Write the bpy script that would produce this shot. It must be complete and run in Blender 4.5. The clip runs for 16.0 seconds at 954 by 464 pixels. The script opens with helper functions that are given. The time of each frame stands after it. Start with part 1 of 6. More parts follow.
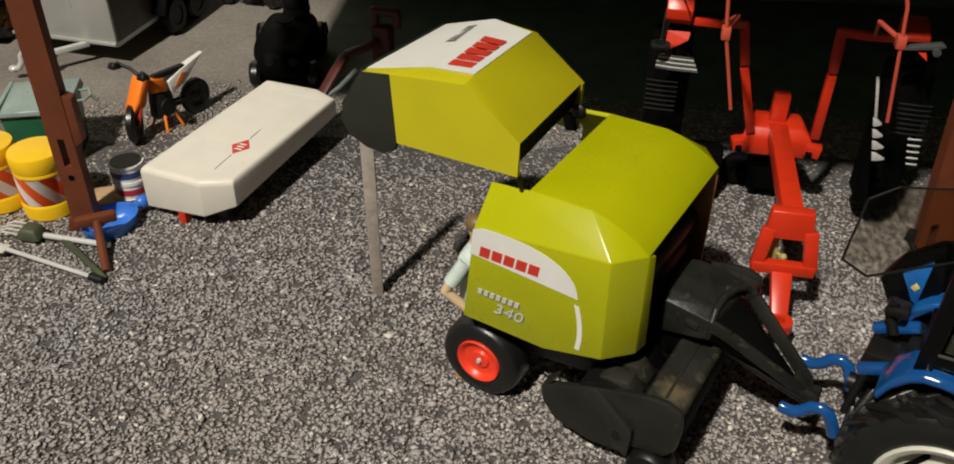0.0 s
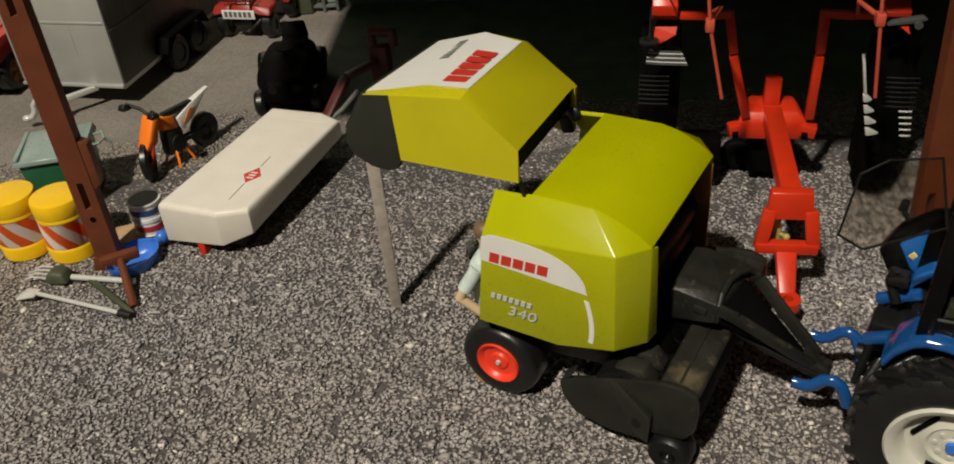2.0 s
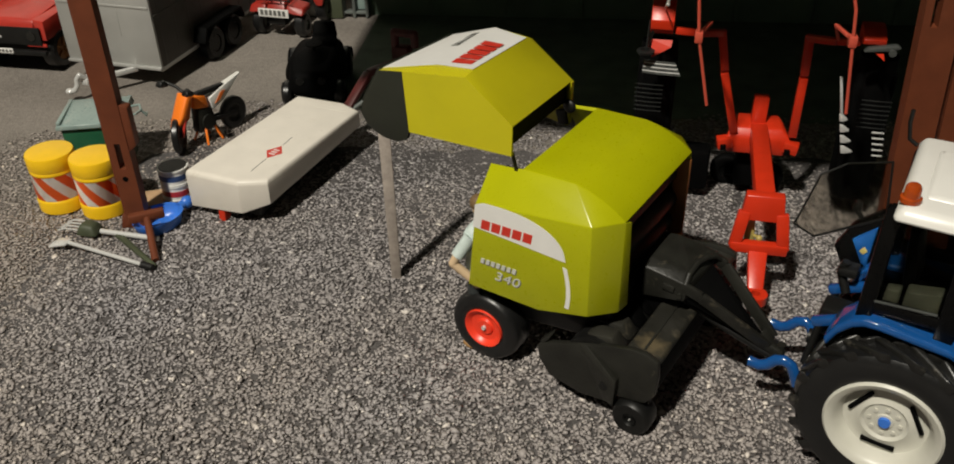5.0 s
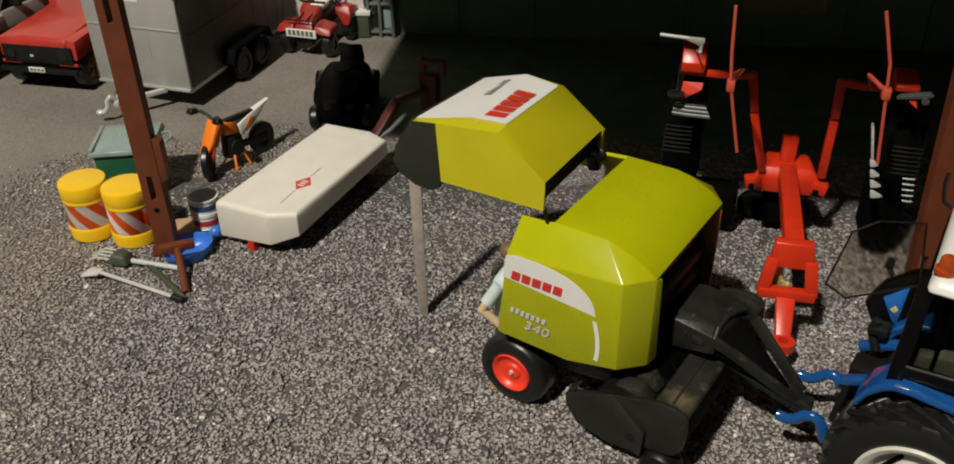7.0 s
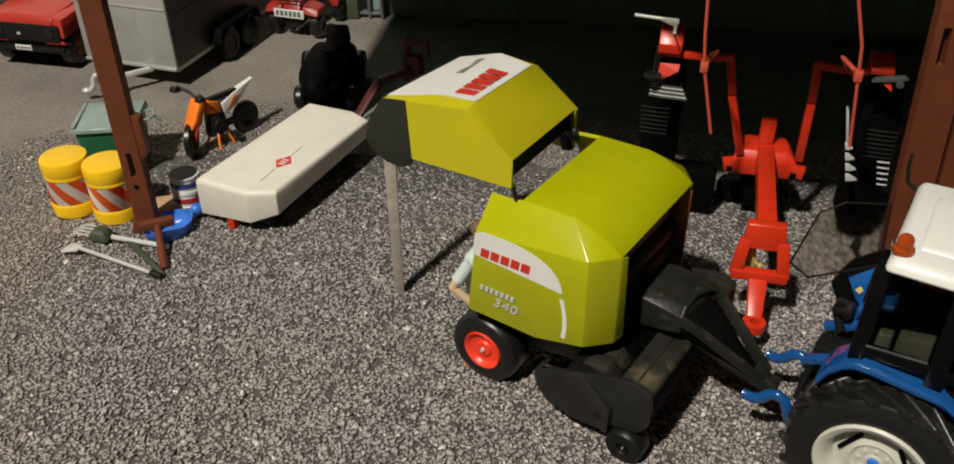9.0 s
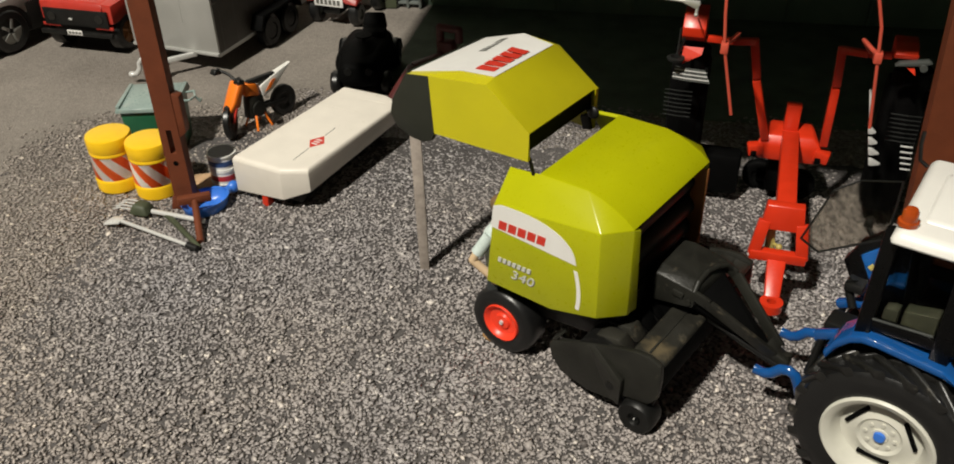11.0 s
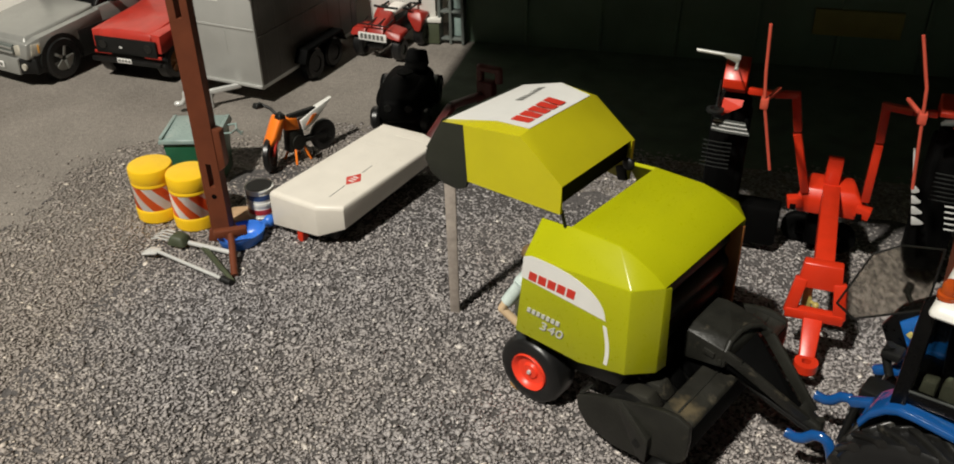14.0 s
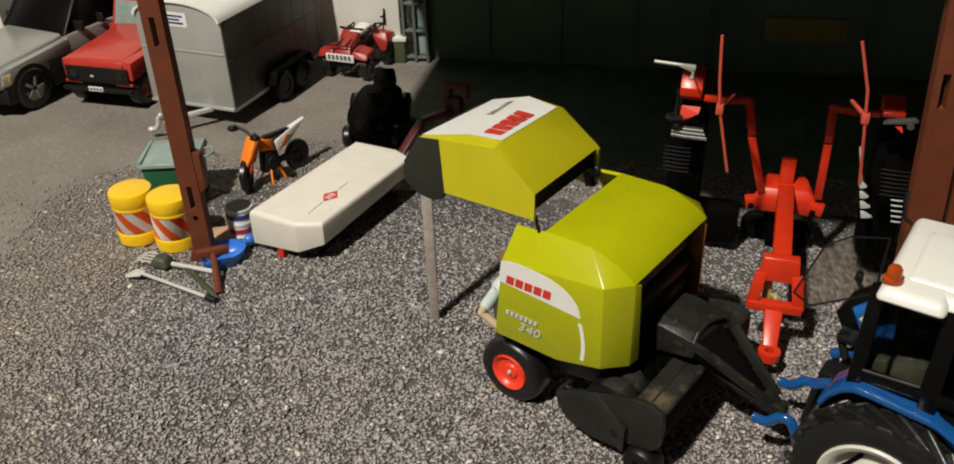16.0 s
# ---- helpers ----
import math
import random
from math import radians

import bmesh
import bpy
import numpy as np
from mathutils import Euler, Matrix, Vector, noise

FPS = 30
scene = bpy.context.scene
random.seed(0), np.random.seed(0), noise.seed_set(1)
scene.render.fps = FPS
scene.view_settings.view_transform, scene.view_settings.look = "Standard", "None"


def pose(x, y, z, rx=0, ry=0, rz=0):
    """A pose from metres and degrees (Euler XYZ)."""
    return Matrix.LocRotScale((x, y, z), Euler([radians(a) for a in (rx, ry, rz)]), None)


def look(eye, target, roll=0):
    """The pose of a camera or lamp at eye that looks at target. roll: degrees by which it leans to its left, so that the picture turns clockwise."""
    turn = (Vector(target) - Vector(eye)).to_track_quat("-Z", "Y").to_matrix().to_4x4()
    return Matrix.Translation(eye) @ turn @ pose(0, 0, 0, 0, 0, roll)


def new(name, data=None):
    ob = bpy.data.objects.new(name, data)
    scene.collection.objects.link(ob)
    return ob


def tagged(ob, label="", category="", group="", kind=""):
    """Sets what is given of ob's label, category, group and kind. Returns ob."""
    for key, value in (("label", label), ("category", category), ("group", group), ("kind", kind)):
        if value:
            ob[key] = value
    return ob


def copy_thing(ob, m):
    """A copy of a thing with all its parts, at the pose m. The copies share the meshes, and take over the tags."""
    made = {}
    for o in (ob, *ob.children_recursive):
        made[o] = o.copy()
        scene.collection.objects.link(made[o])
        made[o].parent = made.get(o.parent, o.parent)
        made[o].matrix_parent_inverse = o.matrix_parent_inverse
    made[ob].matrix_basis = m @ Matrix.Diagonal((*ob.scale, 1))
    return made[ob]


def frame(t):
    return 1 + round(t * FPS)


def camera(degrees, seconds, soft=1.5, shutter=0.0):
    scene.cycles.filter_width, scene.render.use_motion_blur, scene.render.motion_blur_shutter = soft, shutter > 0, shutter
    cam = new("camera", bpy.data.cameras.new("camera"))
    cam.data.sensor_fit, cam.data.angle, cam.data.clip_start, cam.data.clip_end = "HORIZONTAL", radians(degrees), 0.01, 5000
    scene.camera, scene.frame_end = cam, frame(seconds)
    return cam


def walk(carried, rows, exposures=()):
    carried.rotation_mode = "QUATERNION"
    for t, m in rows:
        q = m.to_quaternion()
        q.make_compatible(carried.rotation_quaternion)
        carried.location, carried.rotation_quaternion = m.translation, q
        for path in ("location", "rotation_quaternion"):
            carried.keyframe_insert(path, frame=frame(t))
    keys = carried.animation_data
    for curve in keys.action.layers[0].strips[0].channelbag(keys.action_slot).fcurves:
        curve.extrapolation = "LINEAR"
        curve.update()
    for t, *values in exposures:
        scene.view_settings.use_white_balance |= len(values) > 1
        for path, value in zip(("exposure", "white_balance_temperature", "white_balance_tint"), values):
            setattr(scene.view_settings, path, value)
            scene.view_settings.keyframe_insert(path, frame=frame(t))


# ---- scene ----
# camera: centimetres and degrees (eye, turn to the left, pitch, roll)
cam = camera(56.0, 16.0, soft=1.8)
ROWS = [
    (0, 0.732, -2.272, 21.066, 4.287, -35.654, 0.731),
    (0.5, 0.852, -1.451, 21.017, 3.997, -35.421, -0.660),
    (1, 0.868, -1.446, 20.881, 4.370, -35.439, -1.843),
    (1.5, 1.453, -2.380, 22.497, 5.491, -36.001, -4.554),
    (2, 1.039, -3.016, 21.658, 5.550, -35.267, -4.917),
    (2.5, 1.089, -3.361, 21.504, 5.895, -35.031, -5.048),
    (3, 0.851, -3.459, 20.603, 5.888, -35.254, -3.586),
    (3.5, 1.082, -3.625, 20.946, 5.054, -34.599, -2.824),
    (3.7, 1.694, -3.757, 21.095, 5.138, -33.940, -2.724),
    (5.8, 1.942, -7.467, 21.890, 7.026, -33.057, -0.377),
    (6, 1.632, -7.070, 22.053, 7.257, -33.265, -0.576),
    (6.5, 1.145, -6.873, 22.857, 7.913, -33.242, -0.677),
    (7, 1.403, -5.658, 23.182, 7.778, -33.427, -0.869),
    (7.5, 1.599, -4.203, 22.398, 7.690, -33.530, -0.998),
    (8, 2.494, -3.735, 22.124, 7.561, -34.238, -0.415),
    (8.2, 2.455, -4.360, 22.241, 7.730, -34.320, -0.327),
    (10.3, 2.561, -6.292, 23.778, 8.526, -34.081, -0.853),
    (10.5, 2.728, -6.187, 23.697, 10.300, -34.053, -1.400),
    (11, 3.503, -6.924, 22.764, 11.345, -34.243, -1.288),
    (11.5, 3.129, -7.345, 22.372, 11.674, -33.894, -0.196),
    (12, 2.215, -7.593, 22.813, 12.547, -33.636, -0.020),
    (12.5, 2.384, -7.359, 22.658, 13.634, -32.848, 0.059),
    (13, 3.032, -6.875, 22.873, 13.880, -32.702, 0.288),
    (13.5, 2.754, -6.289, 23.043, 14.221, -32.778, 0.062),
    (14, 3.679, -6.323, 23.365, 14.309, -32.595, -0.897),
    (14.5, 3.847, -6.876, 23.625, 14.525, -32.093, -1.501),
    (15, 3.863, -7.570, 23.989, 14.561, -31.716, -2.189),
    (15.5, 4.746, -8.240, 24.282, 12.117, -31.761, -1.259),
    (16, 3.609, -7.898, 24.065, 11.698, -31.715, -1.772),
]
EXPOSURES = [(0.0, -0.12, 6520, 10), (1.0, -0.2, 6680, 10), (2.0, -0.3, 6780, 10), (3.0, -0.32, 6600, 10), (6.0, -0.24, 6500, 10), (7.0, -0.26, 6500, 10), (8.0, -0.32, 6500, 10), (10.5, 0.12, 6500, 10), (11.5, -0.02, 6430, 10), (13.0, -0.02, 6300, 10), (14.0, 0.0, 6340, 10), (16.0, -0.04, 6450, 10)]
walk(cam, [(t, pose(x / 100, y / 100, z / 100, 90 + pitch, 0, yaw) @ pose(0, 0, 0, 0, 0, roll)) for t, x, y, z, yaw, pitch, roll in ROWS], EXPOSURES)

# ---- light: one warm room lamp high behind the camera, a dim room round the display ----
world = bpy.data.worlds.new("room_air")
scene.world = world
world.use_nodes = True
world.node_tree.nodes["Background"].inputs[0].default_value = (1.0, 0.86, 0.7, 1)
world.node_tree.nodes["Background"].inputs[1].default_value = 0.0024

lamp_data = bpy.data.lights.new("ceiling_lamp", "AREA")
lamp_data.shape, lamp_data.size = "DISK", 0.09
lamp_data.energy, lamp_data.color = 62.0, (1.0, 0.945, 0.825)
lamp = new("ceiling_lamp", lamp_data)
AIM = Vector((0.0, 0.25, 0.0))
LAMP_AT = AIM + Vector((-0.445 * 0.71, -0.895 * 0.71, 1.0)) * 1.75
lamp.matrix_world = look(LAMP_AT, AIM)

# ---- materials ----
MATS = {}


def mat(name, color, rough=0.5, metal=0.0, vary=0.15, scale=120.0, bump=0.0, bump_scale=900.0, coat=0.0, wear=None, trans=0.0, spec=0.5, grain=0.1):
    """Principled surface with broad blotches, fine grain and a little relief; scales are per metre."""
    if name in MATS:
        return MATS[name]
    m = bpy.data.materials.new(name)
    m.use_nodes = True
    nt = m.node_tree
    b = nt.nodes["Principled BSDF"]
    tc = nt.nodes.new("ShaderNodeTexCoord")
    n1 = nt.nodes.new("ShaderNodeTexNoise")
    n1.inputs["Scale"].default_value, n1.inputs["Detail"].default_value = scale, 5.0
    nt.links.new(tc.outputs["Object"], n1.inputs["Vector"])
    ramp = nt.nodes.new("ShaderNodeValToRGB")
    lo = [c * (1 - vary) for c in color]
    hi = [min(1.0, c * (1 + vary)) for c in color]
    ramp.color_ramp.elements[0].position, ramp.color_ramp.elements[1].position = 0.3, 0.7
    ramp.color_ramp.elements[0].color, ramp.color_ramp.elements[1].color = (*lo, 1), (*hi, 1)
    nt.links.new(n1.outputs["Fac"], ramp.inputs["Fac"])
    out = ramp.outputs["Color"]
    n2 = nt.nodes.new("ShaderNodeTexNoise")
    n2.inputs["Scale"].default_value, n2.inputs["Detail"].default_value = bump_scale, 4.0
    nt.links.new(tc.outputs["Object"], n2.inputs["Vector"])
    if wear:
        worn = nt.nodes.new("ShaderNodeMix")
        worn.data_type = "RGBA"
        r2 = nt.nodes.new("ShaderNodeValToRGB")
        r2.color_ramp.elements[0].position, r2.color_ramp.elements[1].position = wear[1], wear[1] + 0.12
        n3 = nt.nodes.new("ShaderNodeTexNoise")
        n3.inputs["Scale"].default_value, n3.inputs["Detail"].default_value, n3.inputs["Roughness"].default_value = wear[2], 8.0, 0.7
        nt.links.new(tc.outputs["Object"], n3.inputs["Vector"])
        nt.links.new(n3.outputs["Fac"], r2.inputs["Fac"])
        nt.links.new(r2.outputs["Color"], worn.inputs["Factor"])
        nt.links.new(out, worn.inputs["A"])
        worn.inputs["B"].default_value = (*wear[0], 1)
        out = worn.outputs["Result"]
    nt.links.new(out, b.inputs["Base Color"])
    rr = nt.nodes.new("ShaderNodeMapRange")
    rr.inputs["To Min"].default_value, rr.inputs["To Max"].default_value = max(0.02, rough - grain), min(1.0, rough + grain)
    nt.links.new(n2.outputs["Fac"], rr.inputs["Value"])
    nt.links.new(rr.outputs["Result"], b.inputs["Roughness"])
    b.inputs["Metallic"].default_value = metal
    b.inputs["Coat Weight"].default_value = coat
    b.inputs["Transmission Weight"].default_value = trans
    b.inputs["Specular IOR Level"].default_value = spec
    if bump:
        bp = nt.nodes.new("ShaderNodeBump")
        bp.inputs["Strength"].default_value, bp.inputs["Distance"].default_value = bump, 0.0004
        nt.links.new(n2.outputs["Fac"], bp.inputs["Height"])
        nt.links.new(bp.outputs["Normal"], b.inputs["Normal"])
    MATS[name] = m
    return m


LIME = mat("lime_plastic", (0.375, 0.388, 0.002), 0.28, vary=0.05, scale=60, grain=0.02)
LIME_HOOD = mat("yellow_lime_plastic", (0.50, 0.45, 0.009), 0.3, vary=0.05, scale=60, grain=0.02)
STICKER = mat("white_sticker", (0.72, 0.71, 0.68), 0.4, vary=0.03)
RED_INK = mat("red_print", (0.55, 0.035, 0.02), 0.45, vary=0.06)
GREY_INK = mat("grey_print", (0.12, 0.12, 0.11), 0.5, vary=0.1)
PALE_INK = mat("pale_print", (0.52, 0.52, 0.48), 0.4, vary=0.05)
BLACK = mat("black_plastic", (0.007, 0.007, 0.0065), 0.45, vary=0.3, bump=0.1, wear=((0.03, 0.027, 0.022), 0.66, 240), spec=0.35)
DULL_BLACK = mat("dusty_black_plastic", (0.0145, 0.0143, 0.0115), 0.44, vary=0.35, scale=90, bump=0.25, wear=((0.07, 0.06, 0.042), 0.6, 170), spec=0.4)
# near-black without sheen: shade of hollows and gaps put into the colour
PITCH = mat("black_with_shade", (0.0014, 0.0014, 0.0014), 0.7, vary=0.3, spec=0.07)
HOOD_BLACK = mat("satin_black_panel", (0.017, 0.019, 0.013), 0.42, vary=0.12, bump=0.04)
RUBBER = mat("tyre_rubber", (0.0085, 0.0085, 0.0085), 0.34, vary=0.25, bump=0.2, wear=((0.035, 0.032, 0.028), 0.64, 350), spec=0.5)
LUG = mat("worn_lug_rubber", (0.010, 0.0098, 0.009), 0.36, vary=0.3, bump=0.2, wear=((0.11, 0.10, 0.08), 0.56, 110), spec=0.5)
GUARD = mat("scuffed_black_guard", (0.019, 0.0182, 0.0145), 0.42, vary=0.35, scale=80, bump=0.25, wear=((0.07, 0.06, 0.042), 0.58, 105), spec=0.4)
# a tan rub mark at the near end of the guard
gnt = GUARD.node_tree
gpb = gnt.nodes["Principled BSDF"]
gtc, gdist, gnoise = gnt.nodes.new("ShaderNodeTexCoord"), gnt.nodes.new("ShaderNodeVectorMath"), gnt.nodes.new("ShaderNodeTexNoise")
gdist.operation, gdist.inputs[1].default_value = "DISTANCE", (0.0592, -0.0295, 0.0325)
gnoise.inputs["Scale"].default_value, gnoise.inputs["Detail"].default_value = 320.0, 5.0
gsum, gfade, gmix = gnt.nodes.new("ShaderNodeMath"), gnt.nodes.new("ShaderNodeMapRange"), gnt.nodes.new("ShaderNodeMix")
gsum.operation, gsum.inputs[1].default_value = "MULTIPLY_ADD", 0.011
gfade.inputs["From Min"].default_value, gfade.inputs["From Max"].default_value = 0.006, 0.0115
gfade.inputs["To Min"].default_value, gfade.inputs["To Max"].default_value = 0.55, 0.0
gmix.data_type = "RGBA"
gmix.inputs["B"].default_value = (0.15, 0.115, 0.062, 1)
for node in (gdist, gnoise):
    gnt.links.new(gtc.outputs["Object"], node.inputs[0])
gnt.links.new(gnoise.outputs["Fac"], gsum.inputs[0])
gnt.links.new(gdist.outputs["Value"], gsum.inputs[2])
gnt.links.new(gsum.outputs[0], gfade.inputs["Value"])
gnt.links.new(gfade.outputs["Result"], gmix.inputs["Factor"])
gnt.links.new(gpb.inputs["Base Color"].links[0].from_socket, gmix.inputs["A"])
gnt.links.new(gmix.outputs["Result"], gpb.inputs["Base Color"])
# paler red: the sheen on the rods is put into the colour
ROD_RED = mat("sheen_red_rod", (0.50, 0.075, 0.045), 0.4, vary=0.08)
RED = mat("red_plastic", (0.57, 0.03, 0.008), 0.34, vary=0.08, bump=0.03)
RED_RIM = mat("red_rim_plastic", (0.80, 0.05, 0.02), 0.35, vary=0.05)
RED_PAINT = mat("red_vehicle_paint", (0.44, 0.034, 0.022), 0.35, vary=0.12, coat=0.3, wear=((0.33, 0.06, 0.045), 0.6, 180))
BLUE = mat("blue_tractor_paint", (0.007, 0.068, 0.24), 0.14, vary=0.1, coat=0.5, bump=0.03)
BLUE_TOY = mat("blue_toy_plastic", (0.04, 0.17, 0.62), 0.35, vary=0.06)
CREAM = mat("cream_white_plastic", (0.70, 0.655, 0.58), 0.42, vary=0.04, scale=90, bump=0.03, wear=((0.60, 0.55, 0.47), 0.6, 110))
WHITE = mat("white_plastic", (0.70, 0.69, 0.65), 0.35, vary=0.03, bump=0.02)
RIM_WHITE = mat("off_white_rim", (0.55, 0.54, 0.47), 0.4, vary=0.05)
YELLOW = mat("yellow_plastic", (0.84, 0.51, 0.008), 0.4, vary=0.05, bump=0.02)
ORANGE_BAND = mat("orange_band", (0.80, 0.13, 0.022), 0.45, vary=0.06)
BAND_WHITE = mat("white_band", (0.78, 0.73, 0.68), 0.45, vary=0.05)
BROWN = mat("brown_plastic", (0.125, 0.032, 0.012), 0.55, vary=0.15, bump=0.08, wear=((0.15, 0.046, 0.02), 0.62, 200), spec=0.35)
GREEN_BOX = mat("dark_green_plastic", (0.014, 0.095, 0.045), 0.4, vary=0.12)
LID = mat("pale_grey_green_lid", (0.22, 0.29, 0.27), 0.3, vary=0.12, wear=((0.36, 0.38, 0.35), 0.58, 140))
GREEN_WALL = mat("dark_green_wall_paint", (0.14, 0.20, 0.145), 0.6, vary=0.2, scale=25, bump=0.1)
SILVER = mat("silver_paint", (0.42, 0.42, 0.40), 0.38, metal=0.35, vary=0.08, scale=40)
TRAILER_SIDE = mat("dark_trailer_side", (0.06, 0.053, 0.045), 0.45, metal=0.1, vary=0.3, scale=45)
DISCO = mat("champagne_silver_paint", (0.30, 0.30, 0.28), 0.34, metal=0.3, vary=0.06, coat=0.3)
CHROME = mat("bright_metal", (0.62, 0.62, 0.60), 0.3, metal=0.25, vary=0.06)
CAB_BLACK = mat("deep_black_plastic", (0.0022, 0.0022, 0.0022), 0.3, vary=0.2, spec=0.18)
DARK_GLASS = mat("dark_window_plastic", (0.010, 0.010, 0.009), 0.22, vary=0.2)
WOOD = mat("weathered_wood_strip", (0.36, 0.31, 0.27), 0.75, vary=0.2, scale=350, bump=0.25)
TAN = mat("tan_wood", (0.46, 0.30, 0.17), 0.7, vary=0.15, scale=200, bump=0.15)
TIN_NAVY = mat("navy_tin_label", (0.03, 0.06, 0.16), 0.4, vary=0.1)
TIN_RED = mat("red_tin_label", (0.38, 0.03, 0.035), 0.4, vary=0.1)
OLIVE = mat("olive_green_plastic", (0.055, 0.065, 0.035), 0.6, vary=0.2)
ORANGE = mat("orange_plastic", (0.88, 0.2, 0.014), 0.4, vary=0.06)
AMBER = mat("amber_plastic", (0.42, 0.065, 0.008), 0.18, vary=0.2, scale=300, trans=0.25)
SKIN = mat("painted_figure", (0.60, 0.44, 0.27), 0.55, vary=0.06)
HAIR = mat("painted_brown_hair", (0.16, 0.10, 0.045), 0.5, vary=0.1)
SHOE = mat("tan_painted_shoe", (0.30, 0.17, 0.07), 0.5, vary=0.1)
SHIRT = mat("pale_green_shirt", (0.50, 0.58, 0.55), 0.6, vary=0.12, scale=400)
TROUSERS = mat("dark_trousers", (0.03, 0.035, 0.035), 0.6, vary=0.15)
RUST = mat("orange_brown_panel", (0.26, 0.10, 0.02), 0.5, vary=0.15)
CONSOLE = mat("olive_grey_pad", (0.085, 0.085, 0.06), 0.6, vary=0.15)
INDICATOR = mat("amber_lamp_lens", (0.62, 0.30, 0.05), 0.25, vary=0.15, scale=400)
BRASS = mat("yellow_peg", (0.42, 0.34, 0.10), 0.4, vary=0.1)
LAMP_GLASS = mat("clear_lamp", (0.46, 0.43, 0.36), 0.15, vary=0.2, scale=500)
LIGHT_TINE = mat("dull_grey_tine", (0.075, 0.08, 0.075), 0.45, metal=0.3, vary=0.3)
TINE = mat("dull_dark_tine", (0.016, 0.017, 0.016), 0.45, metal=0.3, vary=0.3)
SIGN = mat("olive_yellow_sign", (0.30, 0.25, 0.07), 0.6, vary=0.15, scale=60)
# red lowered so that the mower arm's shade is in the colour
SHADED_RED = mat("shaded_red_paint", (0.07, 0.007, 0.006), 0.5, vary=0.2)
QUAD_RED = mat("red_quad_plastic", (0.30, 0.022, 0.014), 0.4, vary=0.15)
ROOM_PAINT = mat("room_paint", (0.045, 0.04, 0.034), 0.9, vary=0.08, scale=2.0)
BOARD_WHITE = mat("white_board", (0.68, 0.66, 0.61), 0.6, vary=0.04, scale=30)
GREY_FRAME = mat("grey_frame", (0.12, 0.135, 0.125), 0.5, vary=0.15)

smoke = bpy.data.materials.new("smoked_glass")
smoke.use_nodes = True
sb = smoke.node_tree.nodes["Principled BSDF"]
sb.inputs["Base Color"].default_value, sb.inputs["Roughness"].default_value = (0.74, 0.7, 0.62, 1), 0.1
sb.inputs["Transmission Weight"].default_value, sb.inputs["IOR"].default_value = 1.0, 1.08

dim = smoke.copy()
dim.name = "dark_smoked_glass"
dim.node_tree.nodes["Principled BSDF"].inputs["Base Color"].default_value = (0.26, 0.27, 0.245, 1)


def ground_mat(name, lo, hi, grain, fine):
    m = bpy.data.materials.new(name)
    m.use_nodes = True
    nt = m.node_tree
    b = nt.nodes["Principled BSDF"]
    tc = nt.nodes.new("ShaderNodeTexCoord")
    big = nt.nodes.new("ShaderNodeTexNoise")
    big.inputs["Scale"].default_value, big.inputs["Detail"].default_value = 14.0, 6.0
    small = nt.nodes.new("ShaderNodeTexNoise")
    small.inputs["Scale"].default_value, small.inputs["Detail"].default_value, small.inputs["Roughness"].default_value = grain, 6.0, 0.75
    vor = nt.nodes.new("ShaderNodeTexVoronoi")
    vor.inputs["Scale"].default_value = fine
    for n in (big, small, vor):
        nt.links.new(tc.outputs["Object"], n.inputs["Vector"])
    mix = nt.nodes.new("ShaderNodeMath")
    mix.operation = "MULTIPLY_ADD"
    mix.inputs[1].default_value = 0.45
    nt.links.new(big.outputs["Fac"], mix.inputs[0])
    half = nt.nodes.new("ShaderNodeMath")
    half.operation = "MULTIPLY"
    half.inputs[1].default_value = 0.55
    nt.links.new(small.outputs["Fac"], half.inputs[0])
    nt.links.new(half.outputs[0], mix.inputs[2])
    ramp = nt.nodes.new("ShaderNodeValToRGB")
    ramp.color_ramp.elements[0].position, ramp.color_ramp.elements[1].position = 0.36, 0.64
    ramp.color_ramp.elements[0].color, ramp.color_ramp.elements[1].color = (*lo, 1), (*hi, 1)
    nt.links.new(mix.outputs[0], ramp.inputs["Fac"])
    nt.links.new(ramp.outputs["Color"], b.inputs["Base Color"])
    b.inputs["Roughness"].default_value = 0.9
    bp = nt.nodes.new("ShaderNodeBump")
    bp.inputs["Strength"].default_value, bp.inputs["Distance"].default_value = 0.6, 0.0006
    nt.links.new(vor.outputs["Distance"], bp.inputs["Height"])
    nt.links.new(bp.outputs["Normal"], b.inputs["Normal"])
    return m


ROAD = ground_mat("fine_grey_road_surface", (0.13, 0.113, 0.098), (0.265, 0.237, 0.207), 420.0, 800.0)
BED = ground_mat("gravel_bed", (0.04, 0.036, 0.035), (0.115, 0.105, 0.102), 300.0, 700.0)

CHIPS = bpy.data.materials.new("grey_gravel_chips")
CHIPS.use_nodes = True
cnt = CHIPS.node_tree
geo = cnt.nodes.new("ShaderNodeNewGeometry")
cramp = cnt.nodes.new("ShaderNodeValToRGB")
els = cramp.color_ramp.elements
els[0].position, els[0].color = 0.0, (0.12, 0.11, 0.109, 1)
els[1].position, els[1].color = 1.0, (0.74, 0.71, 0.67, 1)
for at, c in ((0.06, (0.18, 0.168, 0.168)), (0.14, (0.30, 0.287, 0.288)), (0.6, (0.355, 0.341, 0.344)), (0.94, (0.41, 0.395, 0.393)), (0.98, (0.60, 0.58, 0.56))):
    e = els.new(at)
    e.color = (*c, 1)
